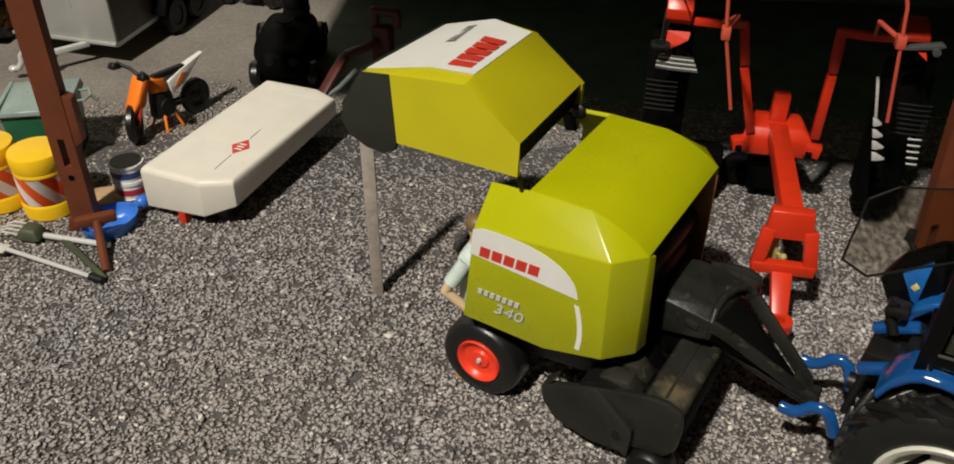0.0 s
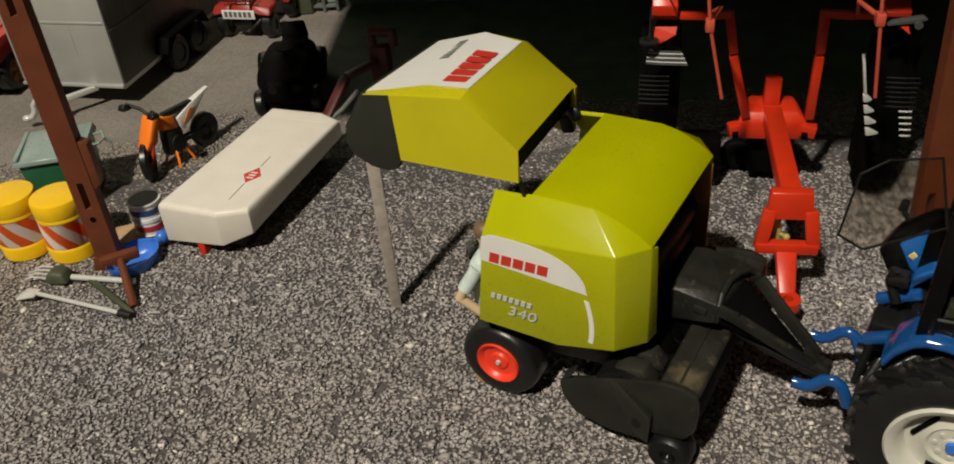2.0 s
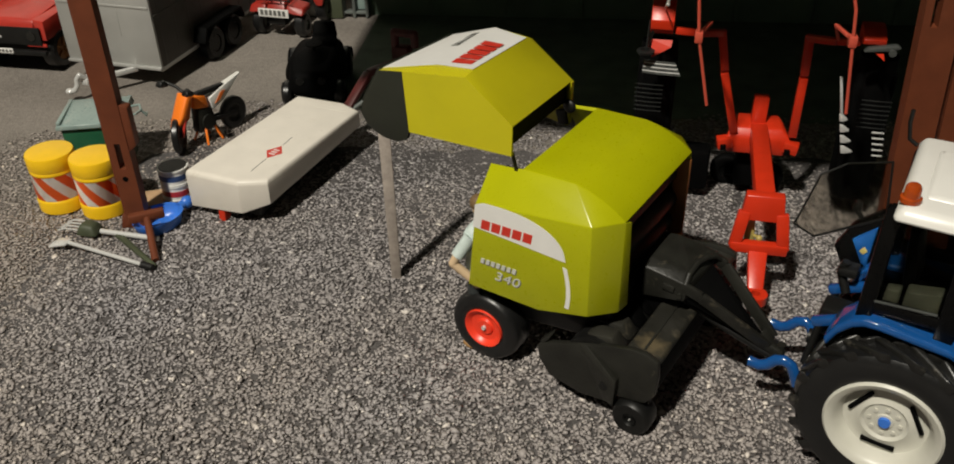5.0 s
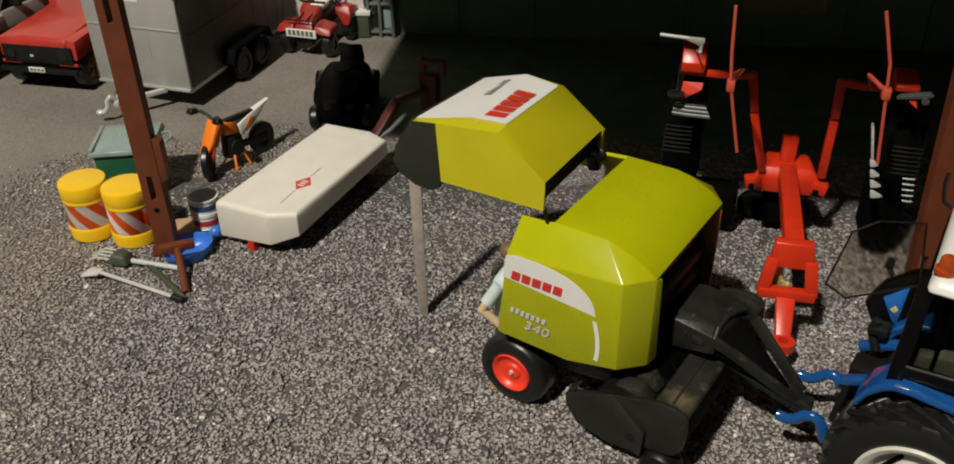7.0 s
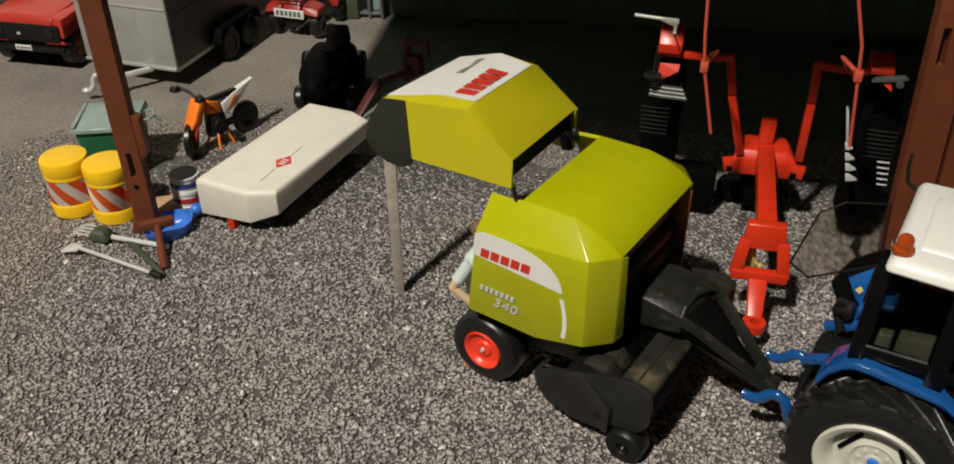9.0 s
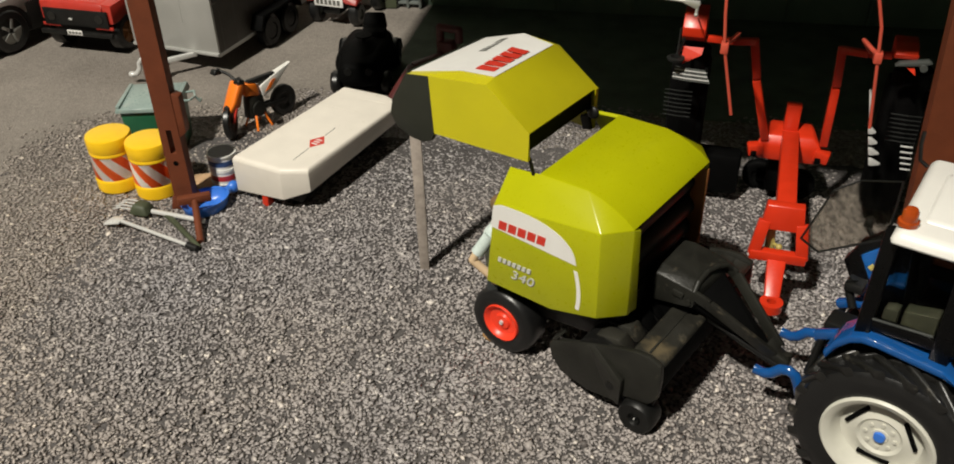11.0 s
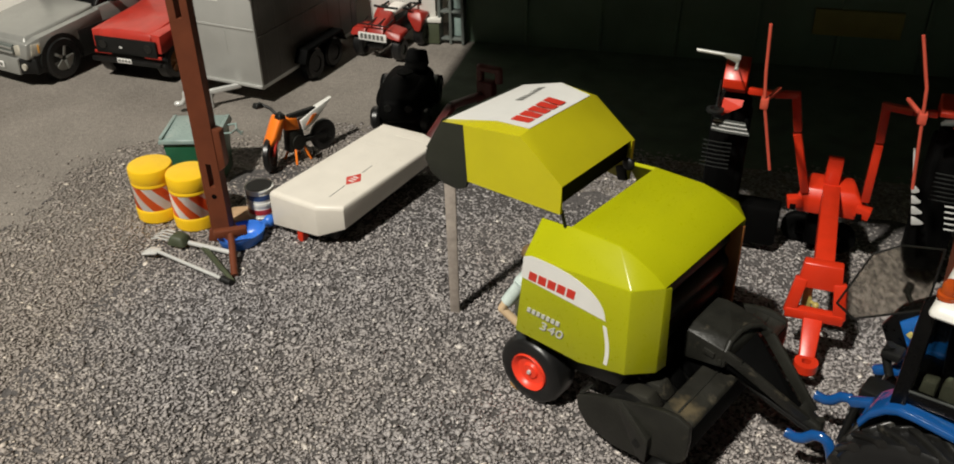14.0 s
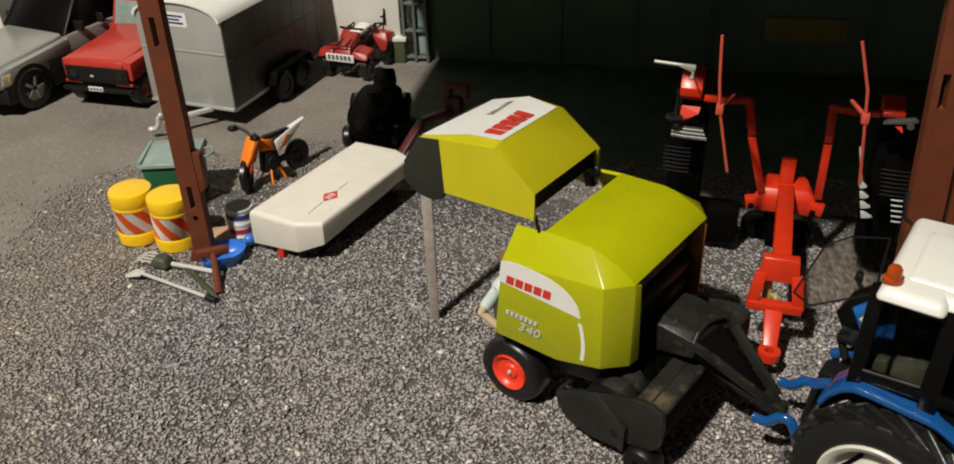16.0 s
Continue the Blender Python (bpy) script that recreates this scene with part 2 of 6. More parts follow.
cnt.links.new(geo.outputs["Random Per Island"], cramp.inputs["Fac"])
cnoise = cnt.nodes.new("ShaderNodeTexNoise")
cnoise.inputs["Scale"].default_value, cnoise.inputs["Detail"].default_value = 7.0, 4.0
ctc = cnt.nodes.new("ShaderNodeTexCoord")
cnt.links.new(ctc.outputs["Object"], cnoise.inputs["Vector"])
cmix = cnt.nodes.new("ShaderNodeMix")
cmix.data_type, cmix.blend_type = "RGBA", "MULTIPLY"
cmix.inputs["Factor"].default_value = 1.0
sep = cnt.nodes.new("ShaderNodeSeparateXYZ")
cnt.links.new(ctc.outputs["Object"], sep.inputs[0])
west = cnt.nodes.new("ShaderNodeMapRange")
west.inputs["From Min"].default_value, west.inputs["From Max"].default_value = -0.15, -0.27
west.inputs["To Min"].default_value, west.inputs["To Max"].default_value = 0.0, 0.45
cnt.links.new(sep.outputs["X"], west.inputs["Value"])
dusty = cnt.nodes.new("ShaderNodeMath")
cnt.links.new(cnoise.outputs["Fac"], dusty.inputs[0])
cnt.links.new(west.outputs["Result"], dusty.inputs[1])
clump = cnt.nodes.new("ShaderNodeTexNoise")
clump.inputs["Scale"].default_value, clump.inputs["Detail"].default_value = 75.0, 3.0
cnt.links.new(ctc.outputs["Object"], clump.inputs["Vector"])
tone = cnt.nodes.new("ShaderNodeMapRange")
tone.inputs["From Min"].default_value, tone.inputs["From Max"].default_value = 0.3, 0.7
tone.inputs["To Min"].default_value, tone.inputs["To Max"].default_value = 0.82, 1.09
cnt.links.new(clump.outputs["Fac"], tone.inputs["Value"])
cvar = cnt.nodes.new("ShaderNodeVectorMath")
cvar.operation = "SCALE"
cnt.links.new(tone.outputs["Result"], cvar.inputs["Scale"])
crange = cnt.nodes.new("ShaderNodeValToRGB")
crange.color_ramp.elements[0].position, crange.color_ramp.elements[1].position = 0.3, 0.7
crange.color_ramp.elements[0].color, crange.color_ramp.elements[1].color = (0.95, 0.94, 0.96, 1), (1.0, 0.91, 0.81, 1)
cnt.links.new(dusty.outputs[0], crange.inputs["Fac"])
cnt.links.new(cramp.outputs["Color"], cmix.inputs["A"])
cnt.links.new(crange.outputs["Color"], cmix.inputs["B"])
cnt.links.new(cmix.outputs["Result"], cvar.inputs[0])
cnt.links.new(cvar.outputs["Vector"], cnt.nodes["Principled BSDF"].inputs["Base Color"])
cnt.nodes["Principled BSDF"].inputs["Roughness"].default_value = 0.55

# ---- building helpers; all their lengths are centimetres ----
CM = 0.01


def thing(name, x, y, z=0.0, rz=0.0, label="", category="", group="", rx=0.0, ry=0.0):
    ob = new(name)
    ob.empty_display_size = 0.01
    ob.matrix_basis = pose(x * CM, y * CM, z * CM, rx, ry, rz)
    return tagged(ob, label, category, group)


def part(name, bm, material, parent=None, label="", sharp=38.0):
    me = bpy.data.meshes.new(name)
    bmesh.ops.recalc_face_normals(bm, faces=bm.faces)
    bmesh.ops.scale(bm, vec=(CM, CM, CM), verts=bm.verts)
    bm.to_mesh(me)
    bm.free()
    for m in material if isinstance(material, (list, tuple)) else [material]:
        me.materials.append(m)
    me.polygons.foreach_set("use_smooth", [True] * len(me.polygons))
    me.set_sharp_from_angle(angle=radians(sharp))
    ob = new(name, me)
    if parent is not None:
        ob.parent = parent
    if label:
        ob["label"] = label
    return ob


def B():
    return bmesh.new()


def join(bm, tmp, m=None, slot=0):
    if m is not None:
        bmesh.ops.transform(tmp, matrix=m, verts=tmp.verts)
    if slot:
        for f in tmp.faces:
            f.material_index = slot
    me = bpy.data.meshes.new("tmp")
    tmp.to_mesh(me)
    tmp.free()
    bm.from_mesh(me)
    bpy.data.meshes.remove(me)
    return bm


def hull(bm, pts, bev=0.05, seg=2, slot=0):
    t = B()
    for p in pts:
        t.verts.new(p)
    bmesh.ops.convex_hull(t, input=t.verts)
    bmesh.ops.dissolve_limit(t, angle_limit=radians(2), verts=t.verts, edges=t.edges)
    if bev:
        bmesh.ops.bevel(t, geom=t.edges[:], offset=bev, segments=seg, affect="EDGES", profile=0.5, clamp_overlap=True)
    return join(bm, t, slot=slot)


def box(bm, x0, x1, y0, y1, z0, z1, bev=0.05, seg=2, slot=0):
    return hull(bm, [(x, y, z) for x in (x0, x1) for y in (y0, y1) for z in (z0, z1)], bev, seg, slot)


def prism(bm, poly, axis, a, b, bev=0.04, seg=2, slot=0):
    """A flat outline drawn along an axis from a to b: (x, z) for 'y', (y, z) for 'x', (x, y) for 'z'."""
    t = B()

    def at(p, q, h):
        return {"x": (h, p, q), "y": (p, h, q), "z": (p, q, h)}[axis]
    lo = [t.verts.new(at(p, q, a)) for p, q in poly]
    hi = [t.verts.new(at(p, q, b)) for p, q in poly]
    n = len(poly)
    t.faces.new(lo)
    t.faces.new(hi[::-1])
    for i in range(n):
        t.faces.new((lo[i], hi[i], hi[(i + 1) % n], lo[(i + 1) % n]))
    bmesh.ops.recalc_face_normals(t, faces=t.faces)
    if bev:
        bmesh.ops.bevel(t, geom=t.edges[:], offset=bev, segments=seg, affect="EDGES", profile=0.5, clamp_overlap=True)
    return join(bm, t, slot=slot)


def rod(bm, p, q, r, r2=None, n=14, slot=0):
    p, q = Vector(p), Vector(q)
    d = q - p
    t = B()
    bmesh.ops.create_cone(t, cap_ends=True, segments=n, radius1=r, radius2=r if r2 is None else r2, depth=d.length)
    m = Matrix.Translation((p + q) / 2) @ d.to_track_quat("Z", "Y").to_matrix().to_4x4()
    return join(bm, t, m, slot)


def ball(bm, c, r, sc=(1, 1, 1), n=14, slot=0, turn=None):
    t = B()
    bmesh.ops.create_uvsphere(t, u_segments=n, v_segments=max(6, n * 2 // 3), radius=r)
    m = Matrix.Translation(c) @ (turn or Matrix.Identity(4)) @ Matrix.Diagonal((*sc, 1))
    return join(bm, t, m, slot)


def tube(bm, pts, r, n=10, slot=0):
    for p, q in zip(pts, pts[1:]):
        rod(bm, p, q, r, n=n, slot=slot)
    for p in pts[1:-1]:
        ball(bm, p, r, n=n, slot=slot)
    return bm


def sweep(bm, pts, r, flat=1.0, n=12):
    """One smooth bar along a bent path in an upright plane."""
    t = B()
    path = [Vector(p) for p in pts]
    rings = []
    for i, p in enumerate(path):
        d = (path[min(i + 1, len(path) - 1)] - path[max(i - 1, 0)]).normalized()
        s = Vector((0, 1, 0))
        u = d.cross(s).normalized()
        rings.append([t.verts.new(p + s * (flat * r * math.cos(2 * math.pi * k / n)) + u * (r * math.sin(2 * math.pi * k / n))) for k in range(n)])
    for a, b in zip(rings, rings[1:]):
        for k in range(n):
            t.faces.new((a[k], a[(k + 1) % n], b[(k + 1) % n], b[k]))
    t.faces.new(rings[0])
    t.faces.new(rings[-1][::-1])
    return join(bm, t)


def beam(bm, p, q, w, h, bev=0.04, up=(0, 0, 1), slot=0):
    """A bar of w across and h high from p to q."""
    p, q = Vector(p), Vector(q)
    d = (q - p).normalized()
    s = d.cross(Vector(up)).normalized() * (w / 2)
    u = s.cross(d).normalized() * (h / 2)
    return hull(bm, [e + i * s + j * u for e in (p, q) for i in (-1, 1) for j in (-1, 1)], bev, slot=slot)


def lathe(bm, prof, axis="y", c=(0, 0, 0), n=40, slot=0, closed=True):
    """A closed outline of (radius, height) turned round an axis through c."""
    t = B()
    rings = []
    for i in range(n):
        a = 2 * math.pi * i / n
        ca, sa = math.cos(a), math.sin(a)
        ring = []
        for r, h in prof:
            v = {"y": (r * ca, h, r * sa), "z": (r * ca, r * sa, h), "x": (h, r * ca, r * sa)}[axis]
            ring.append(t.verts.new((v[0] + c[0], v[1] + c[1], v[2] + c[2])))
        rings.append(ring)
    k = len(prof)
    for i in range(n):
        a, b = rings[i], rings[(i + 1) % n]
        for j in range(k if closed else k - 1):
            t.faces.new((a[j], a[(j + 1) % k], b[(j + 1) % k], b[j]))
    bmesh.ops.remove_doubles(t, verts=t.verts, dist=0.0005)
    bmesh.ops.recalc_face_normals(t, faces=t.faces)
    return join(bm, t, slot=slot)


def shell(bm, faces, thick=0.12, slot=0):
    """A thin sheet of joined flat faces given by their corners; thickness goes inwards."""
    t = B()
    made = {}

    def vert(p):
        key = tuple(round(c, 3) for c in p)
        if key not in made:
            made[key] = t.verts.new(p)
        return made[key]
    for f in faces:
        t.faces.new([vert(p) for p in f])
    bmesh.ops.recalc_face_normals(t, faces=t.faces)
    bmesh.ops.solidify(t, geom=t.faces[:], thickness=thick)
    return join(bm, t, slot=slot)


def plate(bm, pts, thick, slot=0):
    """A flat sheet with the given corners, thick along its normal."""
    p = [Vector(q) for q in pts]
    n = (p[1] - p[0]).cross(p[2] - p[0]).normalized() * thick
    t = B()
    lo, hi = [t.verts.new(q) for q in p], [t.verts.new(q + n) for q in p]
    k = len(p)
    t.faces.new(lo)
    t.faces.new(hi[::-1])
    for i in range(k):
        t.faces.new((lo[i], hi[i], hi[(i + 1) % k], lo[(i + 1) % k]))
    bmesh.ops.recalc_face_normals(t, faces=t.faces)
    return join(bm, t, slot=slot)


def wheel(parent, c, r, width, rim_r, tyre_mat, rim_mat, side=-1, lugs=0, label="", bolts=0, cap=None, name="wheel"):
    """A wheel on a cross axis; side: which way its face looks along y. c is the middle of the face."""
    x, y, z = c
    s = side
    t = B()
    w = width
    lathe(t, [(rim_r, 0.06 * w), (rim_r + 0.08 * r, 0.0), (r * 0.86, 0.0), (r * (0.92 if lugs else 0.95), 0.08 * w), (r * (0.92 if lugs else 1.0), 0.22 * w), (r * (0.93 if lugs else 1.0), 0.5 * w),
              (r * (0.92 if lugs else 1.0), 0.78 * w), (r * (0.92 if lugs else 0.95), 0.92 * w), (r * 0.86, w), (rim_r, 0.95 * w)], c=(0, 0, 0))
    flip = Matrix.Translation((x, y, z)) @ Matrix.Diagonal((1, -s, 1, 1))
    bmesh.ops.transform(t, matrix=flip, verts=t.verts)
    h = B()
    rod(h, (x, y - s * 0.45 * w, z), (x, y - s * 0.85 * w, z), rim_r * 0.3)
    hub = part(name, h, BLACK, parent, label)
    part("tyre", t, tyre_mat, hub)
    for k in range(lugs):
        for half in (0, 1):
            a = 2 * math.pi * (k + 0.5 * half) / lugs
            b = a + 1.35 * 2 * math.pi / lugs
            h0, h1 = (0.02 * w, 0.54 * w) if half == 0 else (0.98 * w, 0.46 * w)
            wd = 0.36 * math.pi / lugs
            pts = []
            for rr in (0.87 * r, r):
                pts += [(rr * math.cos(a - wd), h0, rr * math.sin(a - wd)), (rr * math.cos(a + wd), h0, rr * math.sin(a + wd)),
                        (rr * math.cos(b - wd), h1, rr * math.sin(b - wd)), (rr * math.cos(b + wd), h1, rr * math.sin(b + wd))]
            lug = hull(B(), pts, 0.05, 2)
            bmesh.ops.transform(lug, matrix=flip, verts=lug.verts)
            part("lug", lug, LUG, hub)
    g = B()
    lip = [(rim_r * 1.04, 0.02 * w), (rim_r * 1.0, -0.02 * w), (rim_r * 0.9, 0.02 * w)]
    deep = [(rim_r * 0.84, 0.1 * w), (rim_r * 0.74, 0.34 * w), (rim_r * 0.66, 0.36 * w), (rim_r * 0.42, 0.25 * w), (rim_r * 0.36, 0.3 * w), (rim_r * 0.16, 0.3 * w), (rim_r * 0.15, 0.27 * w), (0.001, 0.27 * w)]
    plain = [(rim_r * 0.84, 0.08 * w), (rim_r * 0.76, 0.13 * w), (rim_r * 0.45, 0.15 * w), (rim_r * 0.38, 0.08 * w), (0.001, 0.07 * w)]
    lathe(g, lip + (deep if bolts else plain) + [(0.001, 0.6 * w), (rim_r * 0.9, 0.7 * w), (rim_r * 1.02, 0.5 * w)])
    bmesh.ops.transform(g, matrix=flip, verts=g.verts)
    rim = part("rim", g, rim_mat, hub)
    if bolts:
        for k in range(bolts):
            a = 2 * math.pi * k / bolts
            b2 = B()
            rr = rim_r * 0.27
            yy = y - s * 0.31 * w
            rod(b2, (x + rr * math.cos(a), yy, z + rr * math.sin(a)), (x + rr * math.cos(a), yy + s * 0.045 * w, z + rr * math.sin(a)), rim_r * 0.042, n=8)
            ob = part("wheel_bolt", b2, rim_mat, hub)
    if bolts:
        for k in range(3):
            a = 2 * math.pi * k / 3 + 0.5
            b2 = B()
            rr = rim_r * 0.56
            yy = y - s * 0.3 * w
            px, pz = x + rr * math.cos(a), z + rr * math.sin(a)
            tx, tz = -math.sin(a) * rim_r * 0.3, math.cos(a) * rim_r * 0.3
            beam(b2, (px - tx, yy, pz - tz), (px + tx, yy, pz + tz), rim_r * 0.07, rim_r * 0.075, 0.01, up=(0, 1, 0))
            part("rim_slot", b2, PITCH, hub)
    if cap:
        b2 = B()
        back = 0.3 if bolts else 0.09
        rod(b2, (x, y - s * back * w, z), (x, y - s * (back - 0.09) * w, z), rim_r * 0.12, rim_r * 0.1)
        part("hub_cap", b2, cap, hub)
    return hub


def lettering(text, size, m, material, parent, extrude=0.02):
    cu = bpy.data.curves.new("lettering", "FONT")
    cu.body, cu.size, cu.extrude = text, size * CM, extrude * CM
    cu.shear, cu.space_character = 0.22, 1.05
    cu.materials.append(material)
    ob = new("lettering", cu)
    ob.parent = parent
    ob.matrix_basis = m
    return ob


# ---- ground, road, walls ----
def structure(name, bm, material, label):
    return tagged(part(name, bm, material), label, name.split("_")[0], kind="structure")


g = B()
box(g, -140, 140, -120, 140, -2.0, -0.06, 0)
structure("ground", g, ROAD, "fine grey gritted ground of the display")
g = B()
random.seed(4)


def gravel_back(x):
    """How far back the loose gravel reaches."""
    return 37.6 if x > -15.5 else 32.4 + (x + 27.4) * 0.437


edge = [(-21.0 + 0.14 * (y + 2) / 3.4 + random.uniform(-0.3, 0.3), y) for y in np.linspace(-2, 32, 40)]
edge += [(x, gravel_back(x) - 3.6 + random.uniform(-0.6, 0.6)) for x in np.linspace(-19.2, 34, 60)]
edge += [(34.0, -2.0)]
prism(g, edge, "z", -0.05, 0.0, 0)
structure("gravel_bed", g, BED, "dark bedding under the loose gravel")


def chips():
    """Loose angular chips, each a squashed eight-sided stone, as one sheet."""
    rng = np.random.default_rng(7)
    step = 0.106
    xs, ys = np.meshgrid(np.arange(-31.0, 30, step), np.arange(2.0, 40.5, step))
    cx, cy = xs.ravel() + rng.uniform(-0.075, 0.075, xs.size), ys.ravel() + rng.uniform(-0.075, 0.075, xs.size)
    n = cx.size
    back = np.where(cx > -15.5, 37.6, 32.4 + (cx + 27.4) * 0.437)
    margin = np.minimum(back + 0.6 - cy + 0.5 * np.sin(cx * 0.7), cx + 28.6 - 0.04 * (cy - 2) + 0.5 * np.sin(cy * 0.9))
    keep = margin > rng.exponential(1.5, n) - 1.0
    stray = (cy < back + 1.6) & (rng.random(n) < 0.03)
    keep |= stray
    # shallow bare patches where the bedding shows
    bare = np.zeros(n)
    for _ in range(14):
        a, f, ph = rng.uniform(0, 2 * np.pi), rng.uniform(0.5, 3.2), rng.uniform(0, 2 * np.pi)
        bare += np.cos(f * (cx * np.cos(a) + cy * np.sin(a)) + ph)
    keep &= (bare < 4.2) | (rng.random(n) < 0.55)
    gaps = np.zeros(n)
    for _ in range(16):
        a, f, ph = rng.uniform(0, 2 * np.pi), rng.uniform(5.0, 12.0), rng.uniform(0, 2 * np.pi)
        gaps += np.cos(f * (cx * np.cos(a) + cy * np.sin(a)) + ph)
    keep &= (gaps < 3.1) | (rng.random(n) < 0.4)
    far = (cy > 24) & (rng.random(n) < 0.15)
    keep &= ~far
    sunk = np.clip(margin / 14.0, 0.27, 1.0)[keep]
    cx, cy = cx[keep], cy[keep]
    n = cx.size
    base = np.array([(1, 0, 0), (-1, 0, 0), (0, 1, 0), (0, -1, 0), (0, 0, 1), (0, 0, -1)], float)
    size = rng.lognormal(-2.47, 0.27, n)
    v = base[None] * np.stack([size * rng.uniform(0.95, 1.75, n), size * rng.uniform(0.6, 0.95, n), size * rng.uniform(0.3, 0.55, n)], -1)[:, None]
    v += rng.uniform(-0.28, 0.28, v.shape) * size[:, None, None]
    a, b = rng.uniform(0, 2 * np.pi, n), rng.uniform(-0.4, 0.4, n)
    ca, sa, cb, sb2 = np.cos(a), np.sin(a), np.cos(b), np.sin(b)
    x, y, z = v[..., 0], v[..., 1], v[..., 2]
    x, z = x * cb[:, None] - z * sb2[:, None], x * sb2[:, None] + z * cb[:, None]
    x, y = x * ca[:, None] - y * sa[:, None], x * sa[:, None] + y * ca[:, None]
    z = z * sunk[:, None] + (rng.uniform(-0.02, 0.08, n) * sunk - 0.045 * (1 - sunk))[:, None]
    verts = np.stack([x + cx[:, None], y + cy[:, None], z], -1).reshape(-1, 3) * CM
    tri = np.array([(0, 2, 4), (2, 1, 4), (1, 3, 4), (3, 0, 4), (2, 0, 5), (1, 2, 5), (3, 1, 5), (0, 3, 5)])
    faces = (tri[None] + 6 * np.arange(n)[:, None, None]).reshape(-1, 3)
    me = bpy.data.meshes.new("gravel")
    me.vertices.add(len(verts))
    me.vertices.foreach_set("co", verts.ravel())
    me.loops.add(faces.size)
    me.loops.foreach_set("vertex_index", faces.ravel().astype(np.int32))
    me.polygons.add(len(faces))
    me.polygons.foreach_set("loop_start", np.arange(0, faces.size, 3, dtype=np.int32))
    me.update(calc_edges=True)
    me.validate()
    me.materials.append(CHIPS)
    return tagged(new("gravel", me), "loose grey, black and pale gravel chips", "gravel", kind="stuff")


chips()
g = B()
for k in range(26):
    y = 21.5 + k * 0.38
    if random.random() < 0.75:
        x = -28.45 + (y - 21.5) * 0.115 + random.uniform(-0.05, 0.05)
        box(g, x - 0.05, x + 0.05, y, y + random.uniform(0.2, 0.42), -0.055, -0.02, 0)
structure("ground_seam", g, BED, "dark broken joint between the road sheet and the gravel")

g = B()
box(g, -13.2, 40, 54, 55, -0.06, 17, 0)
structure("wall_back", g, GREEN_WALL, "dark green painted back wall of the open shed")
for i in range(9):
    g = B()
    x = -8.0 + i * 5.2
    box(g, x, x + 0.25, 53.8, 53.998, 0, 15.5, 0.04)
    tagged(part("wall_batten", g, GREEN_WALL), "thin vertical joint strip on the green wall", "batten", kind="structure")
# roof added out of view; its bent front edge is fitted to cast shade
g = B()
prism(g, [(-16.25, 26.3), (-8.0, 25.4), (2.2, 23.6), (3.4, 23.0), (4.6, 22.15), (7.5, 21.9), (10.2, 21.8), (12.4, 21.6), (40, 21.6), (40, 55), (-16.25, 55)], "z", 17.0, 17.5, 0.05)
structure("roof_shed", g, GREEN_WALL, "unseen roof sheet with its edge fitted to shade the shed")
# sheet added over the ground; darker colour stands for the shed's shade
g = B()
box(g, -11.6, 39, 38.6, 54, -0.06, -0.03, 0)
structure("floor_shed", g, mat("shed_shade_floor", (0.11, 0.14, 0.105), 0.8, vary=0.25, scale=60), "added floor sheet with the shed's shade in its colour")
g = B()
box(g, 39, 40, 16, 54, -0.06, 17, 0)
structure("wall_side", g, GREEN_WALL, "dark green end wall of the shed")
g = B()
box(g, -110, -14.6, 57.5, 58.5, -0.06, 34, 0)
structure("wall_white", g, BOARD_WHITE, "plain white backing wall behind the vehicles")
g = B()
box(g, -100.0, -43.6, 49.0, 50.0, -0.06, 14, 0)
structure("wall_left", g, BOARD_WHITE, "white backing board beside the silver car")
for nm, args in (("wall_room_left", (-160, -156, -190, 160, -60, 190)), ("wall_room_right", (156, 160, -190, 160, -60, 190)), ("wall_room_front", (-156, 156, -190, -186, -60, 190)),
                 ("wall_room_back", (-156, 156, 156, 160, -60, 190)), ("ceiling", (-160, 160, -190, 160, 190, 194)), ("floor", (-156, 156, -186, 156, -64, -60))):
    g = B()
    box(g, *args, 0)
    structure(nm, g, ROOM_PAINT, "dim painted surface of the room round the display")

# ---- round baler; its own axes: x towards the tractor, y away from the camera ----
HX, HY, HZ = 0.96, 20.83, -27.0


def far(p):
    return (p[0], -0.3 - p[1], p[2])


